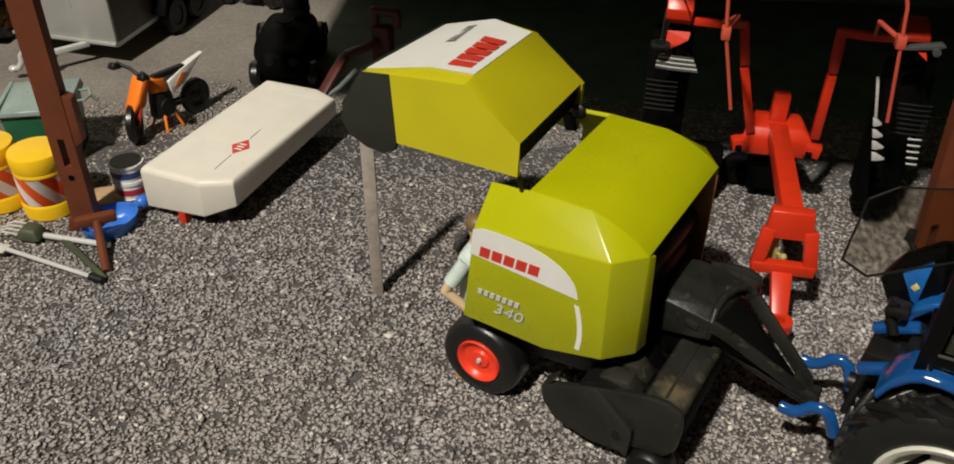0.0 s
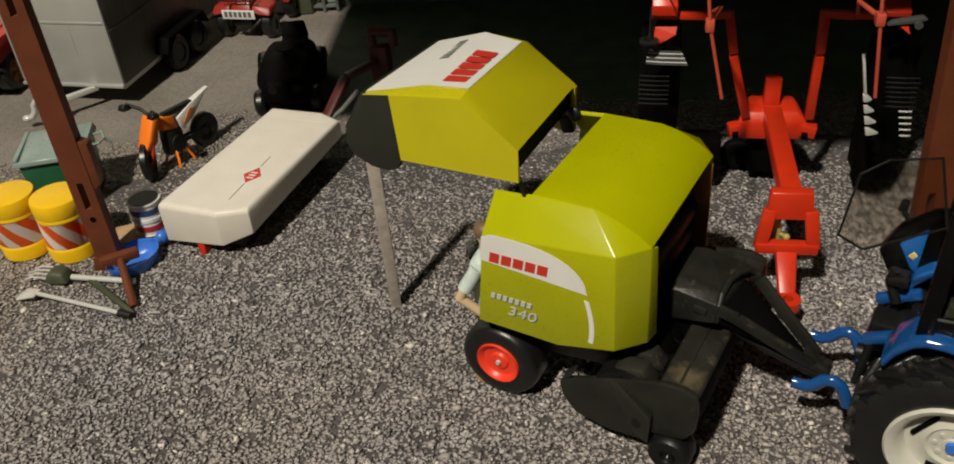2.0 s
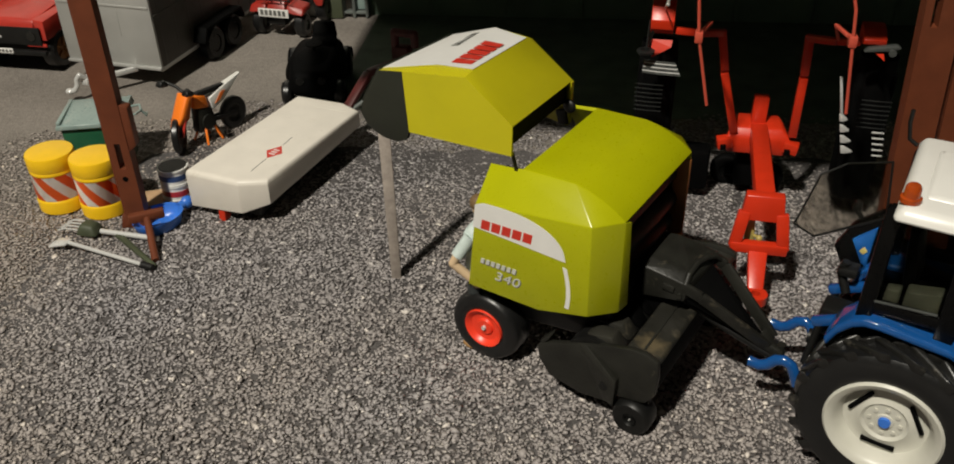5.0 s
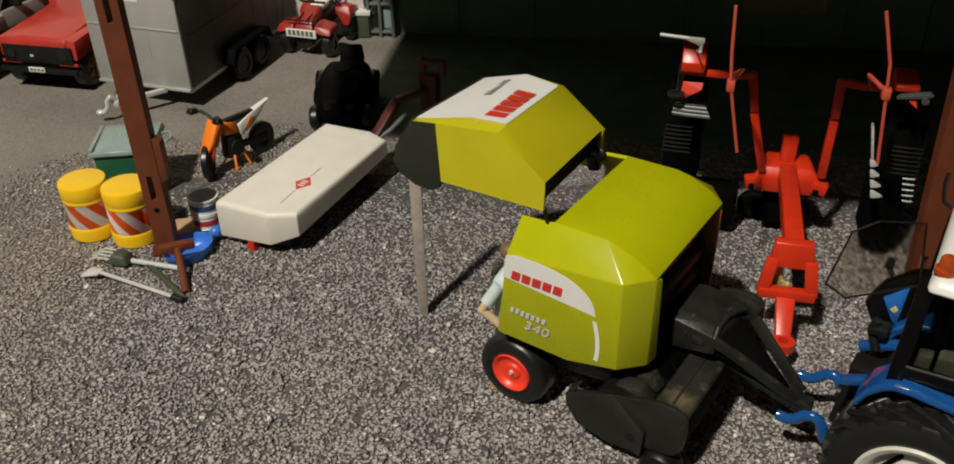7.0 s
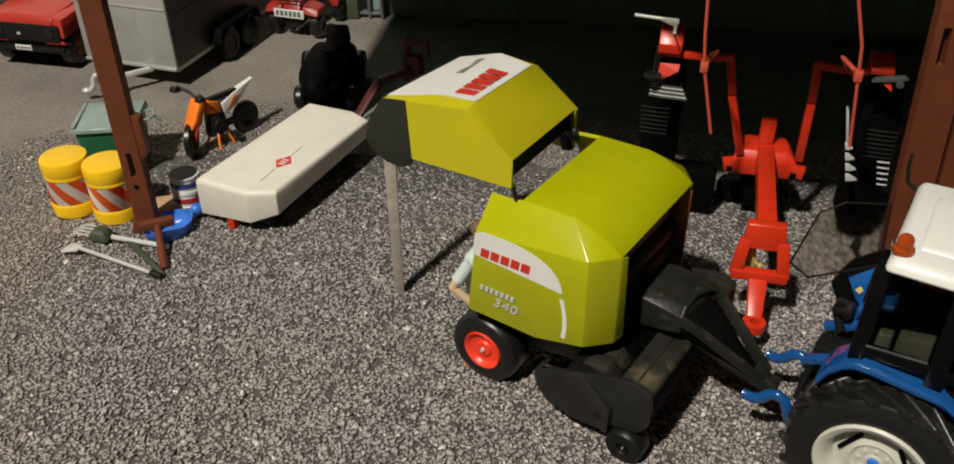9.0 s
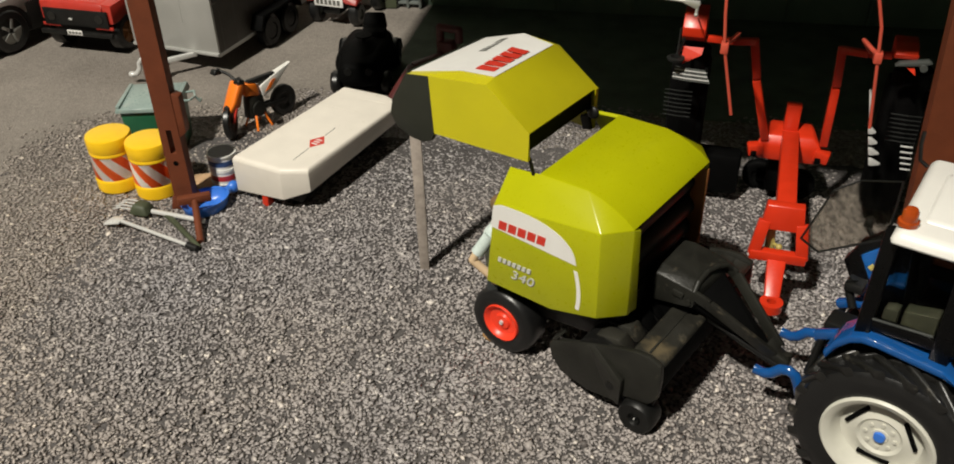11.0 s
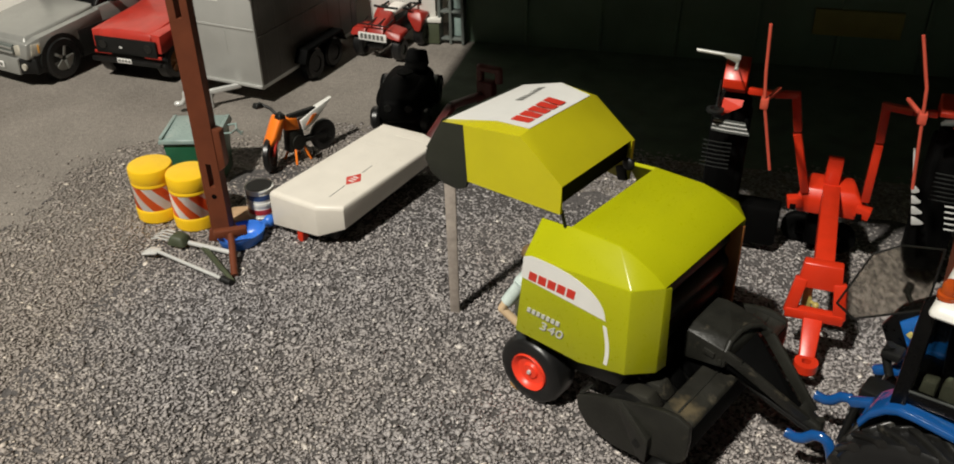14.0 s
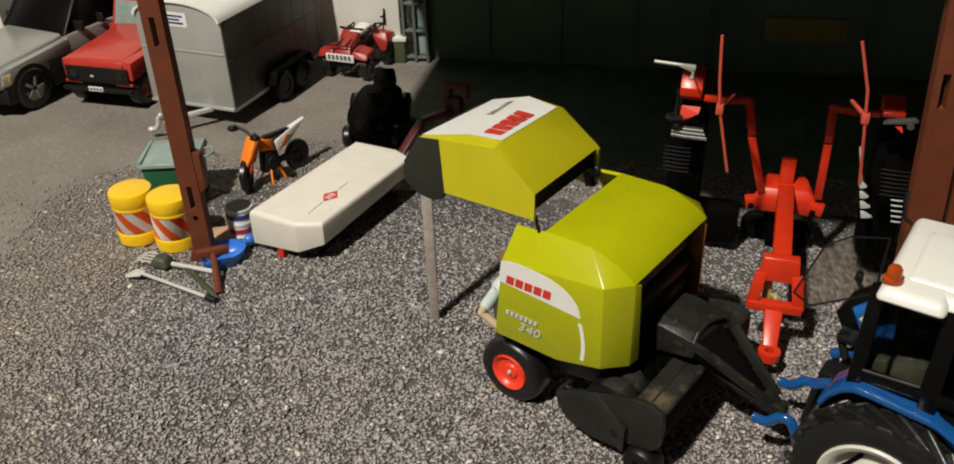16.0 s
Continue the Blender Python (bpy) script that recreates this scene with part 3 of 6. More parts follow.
def make_baler():
    bl = thing("round_baler", HX, HY, 0, HZ, "lime green toy round baler with raised tailgate and red wheels", "baler")
    b1, b2, b3 = (-0.54, -3.6, 3.52), (2.13, -3.6, 3.5), (3.9, -3.6, 3.95)
    cr2, b5 = (3.87, -3.6, 7.25), (-0.21, -3.6, 6.82)
    cr, b4 = (4.58, -2.75, 7.22), (4.57, -2.75, 3.84)
    r6, r8, r7 = (-0.18, -2.72, 7.88), (1.0, -2.72, 8.0), (2.84, -2.72, 8.02)
    # the roof rolls over towards the front in short steps
    roll = [(2.84, 8.02), (3.3, 7.92), (3.75, 7.74), (4.2, 7.5), (4.58, 7.22)]
    near = [[b1, b2, b3, cr2, b5], [b3, b4, cr, cr2], [b5, cr2, r7, r8, r6]]
    rim_near = [(x, -2.72 - 0.03 * k / 4, z) for k, (x, z) in enumerate(roll)]
    rim_near[0], rim_near[-1] = r7, cr
    near += [[cr2, q, p] for p, q in zip(rim_near, rim_near[1:])]
    faces = near + [[far(p) for p in f] for f in near] + [[b4, (4.72, -2.38, 3.98), (4.65, -2.45, 7.08), cr]]
    faces += [[r8, r7, far(r7), far(r8)]] + [[p, q, far(q), far(p)] for p, q in zip(rim_near, rim_near[1:])]
    g = B()
    shell(g, faces, 0.14)
    bmesh.ops.bevel(g, geom=[e for e in g.edges if e.calc_length() > 0.3 and len(e.link_faces) == 2 and e.calc_face_angle(0) > radians(16)], offset=0.035, segments=2, affect="EDGES", profile=0.5, clamp_overlap=True)
    body = part("body_shell", g, LIME, bl, "glossy lime green moulded body", sharp=30)
    # white arched sticker with the maker's mark and the thin arc stripe
    arch = [(-0.32, 5.92), (-0.22, 6.78)]
    for k in range(13):
        a = math.radians(88 - k * 86 / 12)
        arch.append((-0.05 + 3.1 * math.cos(a) ** 0.9, 5.75 + 1.16 * math.sin(a) + 0.28 * math.cos(a) * math.sin(a)))
    arch.append((3.08, 5.72))
    g = B()
    prism(g, arch[::-1], "y", -3.612, -3.6, 0)
    part("side_sticker", g, STICKER, bl, "white arched sticker")
    g = B()
    outer = [(3.09 + 0.22 * math.sin(math.pi * (0.08 + 0.62 * k / 8)) - 0.02, 5.50 - 1.52 * k / 8) for k in range(9)]
    prism(g, [(x, z) for x, z in outer] + [(x - 0.15, z + 0.02) for x, z in outer[::-1]], "y", -3.612, -3.6, 0)
    part("arc_stripe", g, STICKER, bl, "thin white arc stripe")
    x, z = -0.02, 5.93
    for k in range(5):
        g = B()
        zz = z + 0.006 * k
        lo, hi = 0.02, 0.37
        prism(g, [(x + 0.16 * lo, zz + lo), (x + 0.32 + 0.16 * lo, zz + lo), (x + 0.32 + 0.16 * hi, zz + hi), (x + 0.16 * hi, zz + hi)], "y", -3.62, -3.611, 0)
        part("brand_block", g, RED_INK, bl, "red block of the maker's mark")
        x += 0.385
    for k in range(7):
        g = B()
        xx = -0.05 + k * 0.2
        prism(g, [(xx, 4.6), (xx + 0.13, 4.6), (xx + 0.17, 4.79), (xx + 0.04, 4.79)], "y", -3.62, -3.598, 0)
        bar = part("name_bar", g, PALE_INK, bl, "pale printed bar")
        g = B()
        prism(g, [(xx + 0.03, 4.57), (xx + 0.16, 4.57), (xx + 0.2, 4.76), (xx + 0.07, 4.76)], "y", -3.612, -3.598, 0)
        part("bar_shade", g, GREY_INK, bar)
    lettering("340", 0.5, pose(0.50 * CM, -3.603 * CM, 4.09 * CM, 90, 0, 0) @ Matrix.Diagonal((1.25, 1, 1, 1)), GREY_INK, bl, 0.008)
    lettering("340", 0.5, pose(0.47 * CM, -3.614 * CM, 4.12 * CM, 90, 0, 0) @ Matrix.Diagonal((1.25, 1, 1, 1)), PALE_INK, bl, 0.008)
    # core with shade put into its near-black colour, rollers and chassis
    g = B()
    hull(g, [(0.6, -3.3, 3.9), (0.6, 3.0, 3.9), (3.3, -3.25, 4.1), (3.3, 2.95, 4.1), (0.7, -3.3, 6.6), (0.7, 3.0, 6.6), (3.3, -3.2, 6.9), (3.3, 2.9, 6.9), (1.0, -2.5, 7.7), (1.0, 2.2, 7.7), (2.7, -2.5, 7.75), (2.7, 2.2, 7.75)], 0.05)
    part("bale_chamber", g, PITCH, bl, "near-black block for the shaded inside of the bale chamber")
    for xx, zz, r in ((3.75, 6.3, 0.42), (3.85, 5.3, 0.42), (3.8, 4.4, 0.42)):
        g = B()
        rod(g, (xx, -2.7, zz), (xx, 2.4, zz), r, n=20)
        part("roller", g, BLACK, bl)
    g = B()
    box(g, 4.05, 4.6, 2.36, 2.5, 3.0, 6.95, 0.03)
    part("end_plate", g, RUST, bl, "orange-brown plate at the open front")
    g = B()
    hull(g, [(-1.0, -2.3, 1.5), (-1.0, 2.0, 1.5), (4.2, -2.4, 2.2), (4.2, 2.1, 2.2), (-0.4, -2.7, 3.6), (-0.4, 2.4, 3.6), (4.3, -2.6, 4.0), (4.3, 2.3, 4.0)], 0.08)
    part("chassis", g, BLACK, bl, "black chassis tray")
    g = B()
    rod(g, (-0.28, -2.9, 1.38), (-0.28, 2.6, 1.38), 0.26)
    part("axle", g, BLACK, bl)
    wheel(bl, (-0.28, -3.16, 1.38), 1.38, 1.2, 0.74, RUBBER, RED_RIM, -1, cap=CHROME, label="black tyre on a red rim")
    wheel(bl, (-0.28, 2.86, 1.38), 1.38, 1.2, 0.74, RUBBER, RED_RIM, 1, cap=CHROME, label="black tyre on a red rim")
    # raised tailgate
    W = Vector((-0.9, 5.6, -0.8))
    yn = -3.2

    def n_(x, z, f=0.0, dz=0.0):
        return tuple(Vector((x, yn, z)) + W * f + Vector((0, 0, dz)))
    h1, h2, h6, hc, h5, h3 = (-4.08, 10.34), (-3.15, 10.49), (-0.78, 10.82), (0.90, 9.62), (0.86, 8.6), (-3.01, 8.42)
    m1, m6 = (-2.05, 10.72), (-0.72, 10.83)
    gate = part("tailgate", shell(B(), [
        [n_(*h2), n_(*h3), n_(*h5), n_(*hc), n_(*h6)],
        [n_(*h2, 1), n_(*h3, 1), n_(0.8, 7.9, 1), n_(*hc, 1), n_(*h6, 1)],
        [n_(*h1), n_(*h2), n_(*h6), n_(*m6, 0.09, 0.12), n_(*m1, 0.09, 0.1)],
        [n_(*h1, 1), n_(*h2, 1), n_(*h6, 1), n_(*m6, 0.91, 0.16), n_(*m1, 0.91, 0.36)],
        [n_(*h1), n_(*m1, 0.09, 0.1), n_(*m1, 0.91, 0.36)], [n_(*h1), n_(*m1, 0.91, 0.36), n_(*h1, 1)],
        [n_(*m1, 0.09, 0.1), n_(*m6, 0.09, 0.12), n_(*m6, 0.91, 0.16)], [n_(*m1, 0.09, 0.1), n_(*m6, 0.91, 0.16), n_(*m1, 0.91, 0.36)],
        [n_(*h6), n_(*m6, 0.09, 0.12), n_(*hc)], [n_(*m6, 0.09, 0.12), n_(*m6, 0.91, 0.16), n_(*hc, 1), n_(*hc)], [n_(*m6, 0.91, 0.16), n_(*h6, 1), n_(*hc, 1)],
    ], 0.13), LIME_HOOD, bl, "yellow-lime raised tailgate hood", sharp=20)
    g = B()
    up = Vector((0, 0, 0.006))
    q = [n_(*h1, 0.05, 0.022), n_(*m1, 0.092, 0.122), n_(*m1, 0.905, 0.378), n_(*h1, 0.985, 0.022)]
    f_ = [n_(*m6, 0.092, 0.142), n_(*m6, 0.88, 0.182)]
    shell(g, [[q[0], q[1], q[2]], [q[0], q[2], q[3]], [q[1], f_[0], f_[1]], [q[1], f_[1], q[2]]], 0.01)
    part("roof_sticker", g, STICKER, gate, "white roof sticker")

    def on_top(s, f):
        """A point of the hood's roof: s from the rear edge to the front, f across."""
        a, b, d = Vector(n_(*h1, f, 0.03)), Vector(n_(*m1, f, 0.13 + 0.32 * (f - 0.09))), Vector(n_(*m6, f, 0.152 + 0.05 * (f - 0.09)))
        return a + (b - a) * (s / 0.587) if s < 0.587 else b + (d - b) * ((s - 0.587) / 0.413)
    for k in range(5):
        f0 = 0.155 + 0.098 * k
        g = B()
        for s0, s1 in ((0.69, 0.91),):
            plate(g, [on_top(s0, f0), on_top(s1, f0 + 0.012), on_top(s1, f0 + 0.09), on_top(s0, f0 + 0.078)], 0.006)
        part("brand_block", g, RED_INK, gate, "red block of the maker's mark")
    for k in range(7):
        f0 = 0.48 + 0.045 * k
        g = B()
        lift = Vector((0, 0, 0.035))
        plate(g, [on_top(0.40, f0) + lift, on_top(0.49, f0 + 0.004) + lift, on_top(0.49, f0 + 0.034) + lift, on_top(0.40, f0 + 0.03) + lift], 0.006)
        part("name_bar", g, GREY_INK, gate, "grey printed bar")
    g = B()
    plate(g, [n_(0.95, 9.6, 0.955), n_(0.95, 9.6, 1.0), n_(0.9, 8.0, 1.0), n_(0.9, 8.0, 0.955)], 0.08)
    part("end_flange", g, LIME_HOOD, gate, "yellow-lime flange at the open end")
    corner = [h1, h2, h3, (-3.12, 8.12), (-3.5, 7.93), (-4.1, 7.95), (-4.72, 8.2), (-4.98, 8.62), (-4.9, 9.0)]
    for f in (0.0, 1.0):
        g = B()
        t = prism(B(), corner, "y", 0.0, 0.16, 0.03)
        off = Vector((0, yn - 0.01, 0)) + W * f
        bmesh.ops.translate(t, vec=off - Vector((0, 0.14 if f else 0, 0)), verts=t.verts)
        join(g, t)
        part("corner_panel", g, HOOD_BLACK, gate, "black rear corner panel")
    g = B()
    plate(g, [n_(*h1, 0.02), n_(*h1, 0.98), n_(-4.9, 9.0, 0.98), n_(-4.9, 9.0, 0.02)], 0.1)
    plate(g, [n_(-4.9, 9.0, 0.02), n_(-4.9, 9.0, 0.98), n_(-4.5, 8.1, 0.98), n_(-4.5, 8.1, 0.02)], 0.1)
    part("rear_panel", g, HOOD_BLACK, gate, "black rear panel")
    # sheets inside the hood carry its shade as near-black colour
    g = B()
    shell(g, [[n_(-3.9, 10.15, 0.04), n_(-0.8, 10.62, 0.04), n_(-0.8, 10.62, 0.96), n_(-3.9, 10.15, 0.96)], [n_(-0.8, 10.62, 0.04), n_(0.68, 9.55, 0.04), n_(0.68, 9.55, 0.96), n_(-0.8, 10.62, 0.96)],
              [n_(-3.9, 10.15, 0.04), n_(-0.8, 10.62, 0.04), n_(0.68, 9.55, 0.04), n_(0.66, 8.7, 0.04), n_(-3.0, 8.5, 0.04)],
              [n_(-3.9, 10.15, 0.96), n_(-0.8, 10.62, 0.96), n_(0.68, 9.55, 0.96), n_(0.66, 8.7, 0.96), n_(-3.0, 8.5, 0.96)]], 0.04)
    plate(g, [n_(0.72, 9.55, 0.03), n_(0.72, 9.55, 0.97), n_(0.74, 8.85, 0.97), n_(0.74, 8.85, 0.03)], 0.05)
    part("inner_liner", g, PITCH, gate, "near-black sheets for the shaded inside of the hood")
    g = B()
    p = Vector(n_(0.55, 8.7, 0.93))
    beam(g, p + Vector((0.0, 0.12, -0.2)), (p.x + 0.15, p.y + 0.12, 7.2), 0.16, 0.4, 0.04, up=(1, 0, 0))
    ball(g, (p.x + 0.45, p.y - 0.1, 8.05), 0.25, (1, 0.5, 1))
    part("hinge_arm", g, BLACK, bl)
    g = B()
    p = Vector(n_(0.75, 8.6, 0.06))
    beam(g, p, (p.x + 0.12, p.y + 0.12, 7.75), 0.07, 0.12, 0.02, up=(1, 0, 0))
    part("hinge_arm", g, BLACK, bl)
    # pick-up reel: side plates with a slanting gusset, covers, guard plank and gauge wheels
    out = [(2.2, 2.12), (2.34, 2.3), (3.82, 2.88), (4.7, 3.2), (5.47, 3.4), (6.0, 3.42), (6.41, 3.24), (6.46, 2.6), (6.4, 1.86), (6.1, 1.45), (5.15, 1.3), (5.04, 0.9), (3.84, 0.8), (2.72, 1.05), (2.3, 1.6)]
    for s, y in ((-1, -3.7), (1, 3.4)):
        g = B()
        prism(g, out, "y", min(y, y - 0.22 * s), max(y, y - 0.22 * s), 0.05)
        sp = part("side_plate", g, DULL_BLACK, bl, "scuffed dusty black side plate")
        g = B()
        hull(g, [(x, y + dy * s, z) for x, z, dys in ((3.72, 2.9, (0, 0.05)), (4.0, 2.98, (0, 0.05)), (5.18, 2.12, (0, 0.26)), (5.2, 1.9, (0, 0.3)), (5.1, 0.92, (0, 0.12)), (4.7, 1.0, (0, 0.05))) for dy in dys], 0.04)
        part("gusset", g, DULL_BLACK, sp)
        g = B()
        rod(g, (4.75, y, 1.68), (4.75, y + 0.2 * s, 1.68), 0.17, 0.15)
        part("pivot_pin", g, BLACK, sp)
        g = B()
        prism(g, [(2.3, 2.35), (2.62, 2.7), (2.68, 2.66), (2.5, 2.38)], "y", min(y, y - 0.35 * s), max(y, y - 0.35 * s), 0.01)
        part("wind_spike", g, DULL_BLACK, sp)
        g = B()
        prism(g, [(5.2, 1.35), (6.2, 1.45), (6.05, 0.75), (5.75, 0.45), (5.45, 0.5)], "y", min(y - 0.3 * s, y - 0.5 * s), max(y - 0.3 * s, y - 0.5 * s), 0.04)
        part("wheel_bracket", g, BLACK, sp)
        wheel(bl, (5.72, y + 0.14 * s, 0.66), 0.66, 0.85, 0.2, BLACK, BLACK, s, cap=CHROME, name="gauge_wheel")
    g = B()
    rod(g, (4.15, -3.6, 2.2), (4.15, 3.3, 2.2), 0.95, n=22)
    part("reel_drum", g, BLACK, bl)
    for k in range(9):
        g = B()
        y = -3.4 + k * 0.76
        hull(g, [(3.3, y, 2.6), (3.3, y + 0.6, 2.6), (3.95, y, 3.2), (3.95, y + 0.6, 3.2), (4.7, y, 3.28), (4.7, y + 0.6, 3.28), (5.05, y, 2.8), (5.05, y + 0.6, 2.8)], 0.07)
        # bands past the second are near-black: shade of the gap in their colour
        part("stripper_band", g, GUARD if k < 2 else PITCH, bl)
    g = B()
    hull(g, [(5.22, -3.46, 3.18), (5.22, 3.16, 3.18), (5.3, -3.46, 3.3), (5.3, 3.16, 3.3), (6.34, -3.46, 3.2), (6.34, 3.16, 3.2), (6.42, -3.46, 3.1), (6.42, 3.16, 3.1), (6.4, -3.46, 2.5), (6.4, 3.16, 2.5), (5.3, -3.46, 2.9), (5.3, 3.16, 2.9)], 0.04)
    guard = part("crop_guard", g, GUARD, bl, "scuffed dusty black crop guard")
    g = B()
    box(g, 5.75, 5.83, -3.3, 3.0, 3.24, 3.29, 0.02)
    part("guard_rib", g, DULL_BLACK, guard)
    # plate added over the guard's front face, its shade painted near-black
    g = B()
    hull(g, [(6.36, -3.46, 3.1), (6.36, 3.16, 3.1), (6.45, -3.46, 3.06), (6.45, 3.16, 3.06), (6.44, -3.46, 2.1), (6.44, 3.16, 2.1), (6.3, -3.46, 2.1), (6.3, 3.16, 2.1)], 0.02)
    part("front_shade", g, PITCH, guard, "added near-black plate for the shade on the guard's front")
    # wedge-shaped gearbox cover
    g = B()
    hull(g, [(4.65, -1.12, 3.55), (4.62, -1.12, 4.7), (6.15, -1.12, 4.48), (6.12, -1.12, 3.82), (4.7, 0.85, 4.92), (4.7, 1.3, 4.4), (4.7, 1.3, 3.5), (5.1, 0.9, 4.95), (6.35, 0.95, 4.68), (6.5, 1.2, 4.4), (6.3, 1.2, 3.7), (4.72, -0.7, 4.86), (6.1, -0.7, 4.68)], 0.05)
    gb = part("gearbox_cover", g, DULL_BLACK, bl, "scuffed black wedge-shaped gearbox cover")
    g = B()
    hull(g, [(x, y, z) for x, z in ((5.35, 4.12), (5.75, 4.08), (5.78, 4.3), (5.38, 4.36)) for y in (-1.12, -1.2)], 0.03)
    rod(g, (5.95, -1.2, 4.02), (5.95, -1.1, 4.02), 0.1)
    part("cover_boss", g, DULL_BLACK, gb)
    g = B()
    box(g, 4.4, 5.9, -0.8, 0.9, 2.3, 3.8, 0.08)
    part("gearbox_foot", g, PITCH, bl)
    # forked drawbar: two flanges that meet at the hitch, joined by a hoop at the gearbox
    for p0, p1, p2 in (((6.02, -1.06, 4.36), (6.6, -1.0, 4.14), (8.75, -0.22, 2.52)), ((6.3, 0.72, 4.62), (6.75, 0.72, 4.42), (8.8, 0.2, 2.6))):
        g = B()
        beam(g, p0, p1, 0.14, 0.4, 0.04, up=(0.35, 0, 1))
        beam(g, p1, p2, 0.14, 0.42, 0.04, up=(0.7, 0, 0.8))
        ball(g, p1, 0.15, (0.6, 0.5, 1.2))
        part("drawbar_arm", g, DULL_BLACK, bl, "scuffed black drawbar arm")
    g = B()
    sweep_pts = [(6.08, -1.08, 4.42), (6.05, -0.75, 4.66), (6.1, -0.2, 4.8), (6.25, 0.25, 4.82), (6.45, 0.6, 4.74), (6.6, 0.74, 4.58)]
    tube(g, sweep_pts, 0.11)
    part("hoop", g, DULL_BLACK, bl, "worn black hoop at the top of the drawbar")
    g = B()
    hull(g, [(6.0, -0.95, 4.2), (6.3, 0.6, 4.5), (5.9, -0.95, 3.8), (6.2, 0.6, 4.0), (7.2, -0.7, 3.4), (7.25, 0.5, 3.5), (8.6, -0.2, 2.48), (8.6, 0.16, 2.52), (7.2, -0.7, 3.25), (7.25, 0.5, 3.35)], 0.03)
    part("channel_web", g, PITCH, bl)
    g = B()
    hull(g, [(8.4, -0.34, 2.45), (8.4, 0.34, 2.45), (8.45, -0.3, 2.85), (8.45, 0.3, 2.85), (9.25, -0.22, 2.1), (9.25, 0.22, 2.1), (9.3, -0.2, 2.4), (9.3, 0.2, 2.4)], 0.08)
    rod(g, (9.15, 0.0, 1.95), (9.15, 0.0, 2.62), 0.14)
    part("hitch_eye", g, DULL_BLACK, bl)
    g = B()
    tube(g, [(5.9, -0.35, 3.3), (7.4, -0.3, 2.75), (9.0, -0.1, 2.1)], 0.15)
    part("drive_shaft", g, BLACK, bl)
    return bl


make_baler()

# wooden prop under the tailgate
st = thing("prop_stick", -4.74, 22.75, 0, 8, "pale weathered wooden strip propping the raised tailgate", "stick")
g = B()
hull(g, [(-0.19, -0.1, 0), (0.19, -0.1, 0), (-0.19, 0.1, 0), (0.19, 0.1, 0), (-0.27, -0.2, 8.3), (0.18, -0.2, 8.3), (-0.27, 0.0, 8.3), (0.18, 0.0, 8.3)], 0.02)
part("strip", g, WOOD, st)


def make_figure():
    """A small painted toy figure as one plain mesh."""
    g = B()
    for s in (-0.3, 0.3):
        rod(g, (0, s, 0.15), (0, s, 3.3), 0.22, 0.3, slot=2)
        ball(g, (-0.12, s, 0.13), 0.26, (1.7, 1, 0.6), slot=4)
    hull(g, [(-0.3, -0.5, 3.2), (0.3, -0.5, 3.2), (-0.3, 0.5, 3.2), (0.3, 0.5, 3.2), (-0.32, -0.68, 5.2), (0.3, -0.68, 5.2), (-0.32, 0.68, 5.2), (0.3, 0.68, 5.2), (0, 0.25, 5.45), (0, -0.25, 5.45)], 0.14, slot=1)
    rod(g, (0.05, 0, 5.3), (0.06, 0, 5.65), 0.2)
    ball(g, (0.12, 0, 5.9), 0.36, (0.92, 0.82, 1.12))
    ball(g, (0.06, 0, 6.06), 0.38, (0.95, 0.88, 0.82), slot=3)
    for s in (-1, 1):
        tube(g, [(0, 0.62 * s, 5.05), (-0.38, 0.9 * s, 4.35)], 0.24, slot=1)
        tube(g, [(-0.38, 0.9 * s, 4.38), (-0.52, 0.98 * s, 4.05), (0.2, 0.8 * s, 3.4)], 0.155)
        ball(g, (0.28, 0.78 * s, 3.32), 0.18)
    ob = part("toy_figure", g, [SKIN, SHIRT, TROUSERS, HAIR, SHOE], None)
    a = radians(HZ)
    x, y = -0.86, -2.45
    ob.matrix_basis = pose((HX + x * math.cos(a) - y * math.sin(a)) * CM, (HY + x * math.sin(a) + y * math.cos(a)) * CM, 0, 0, 0, HZ + 8)
    return tagged(ob, "small painted toy figure in a pale green shirt", "figure")


make_figure()


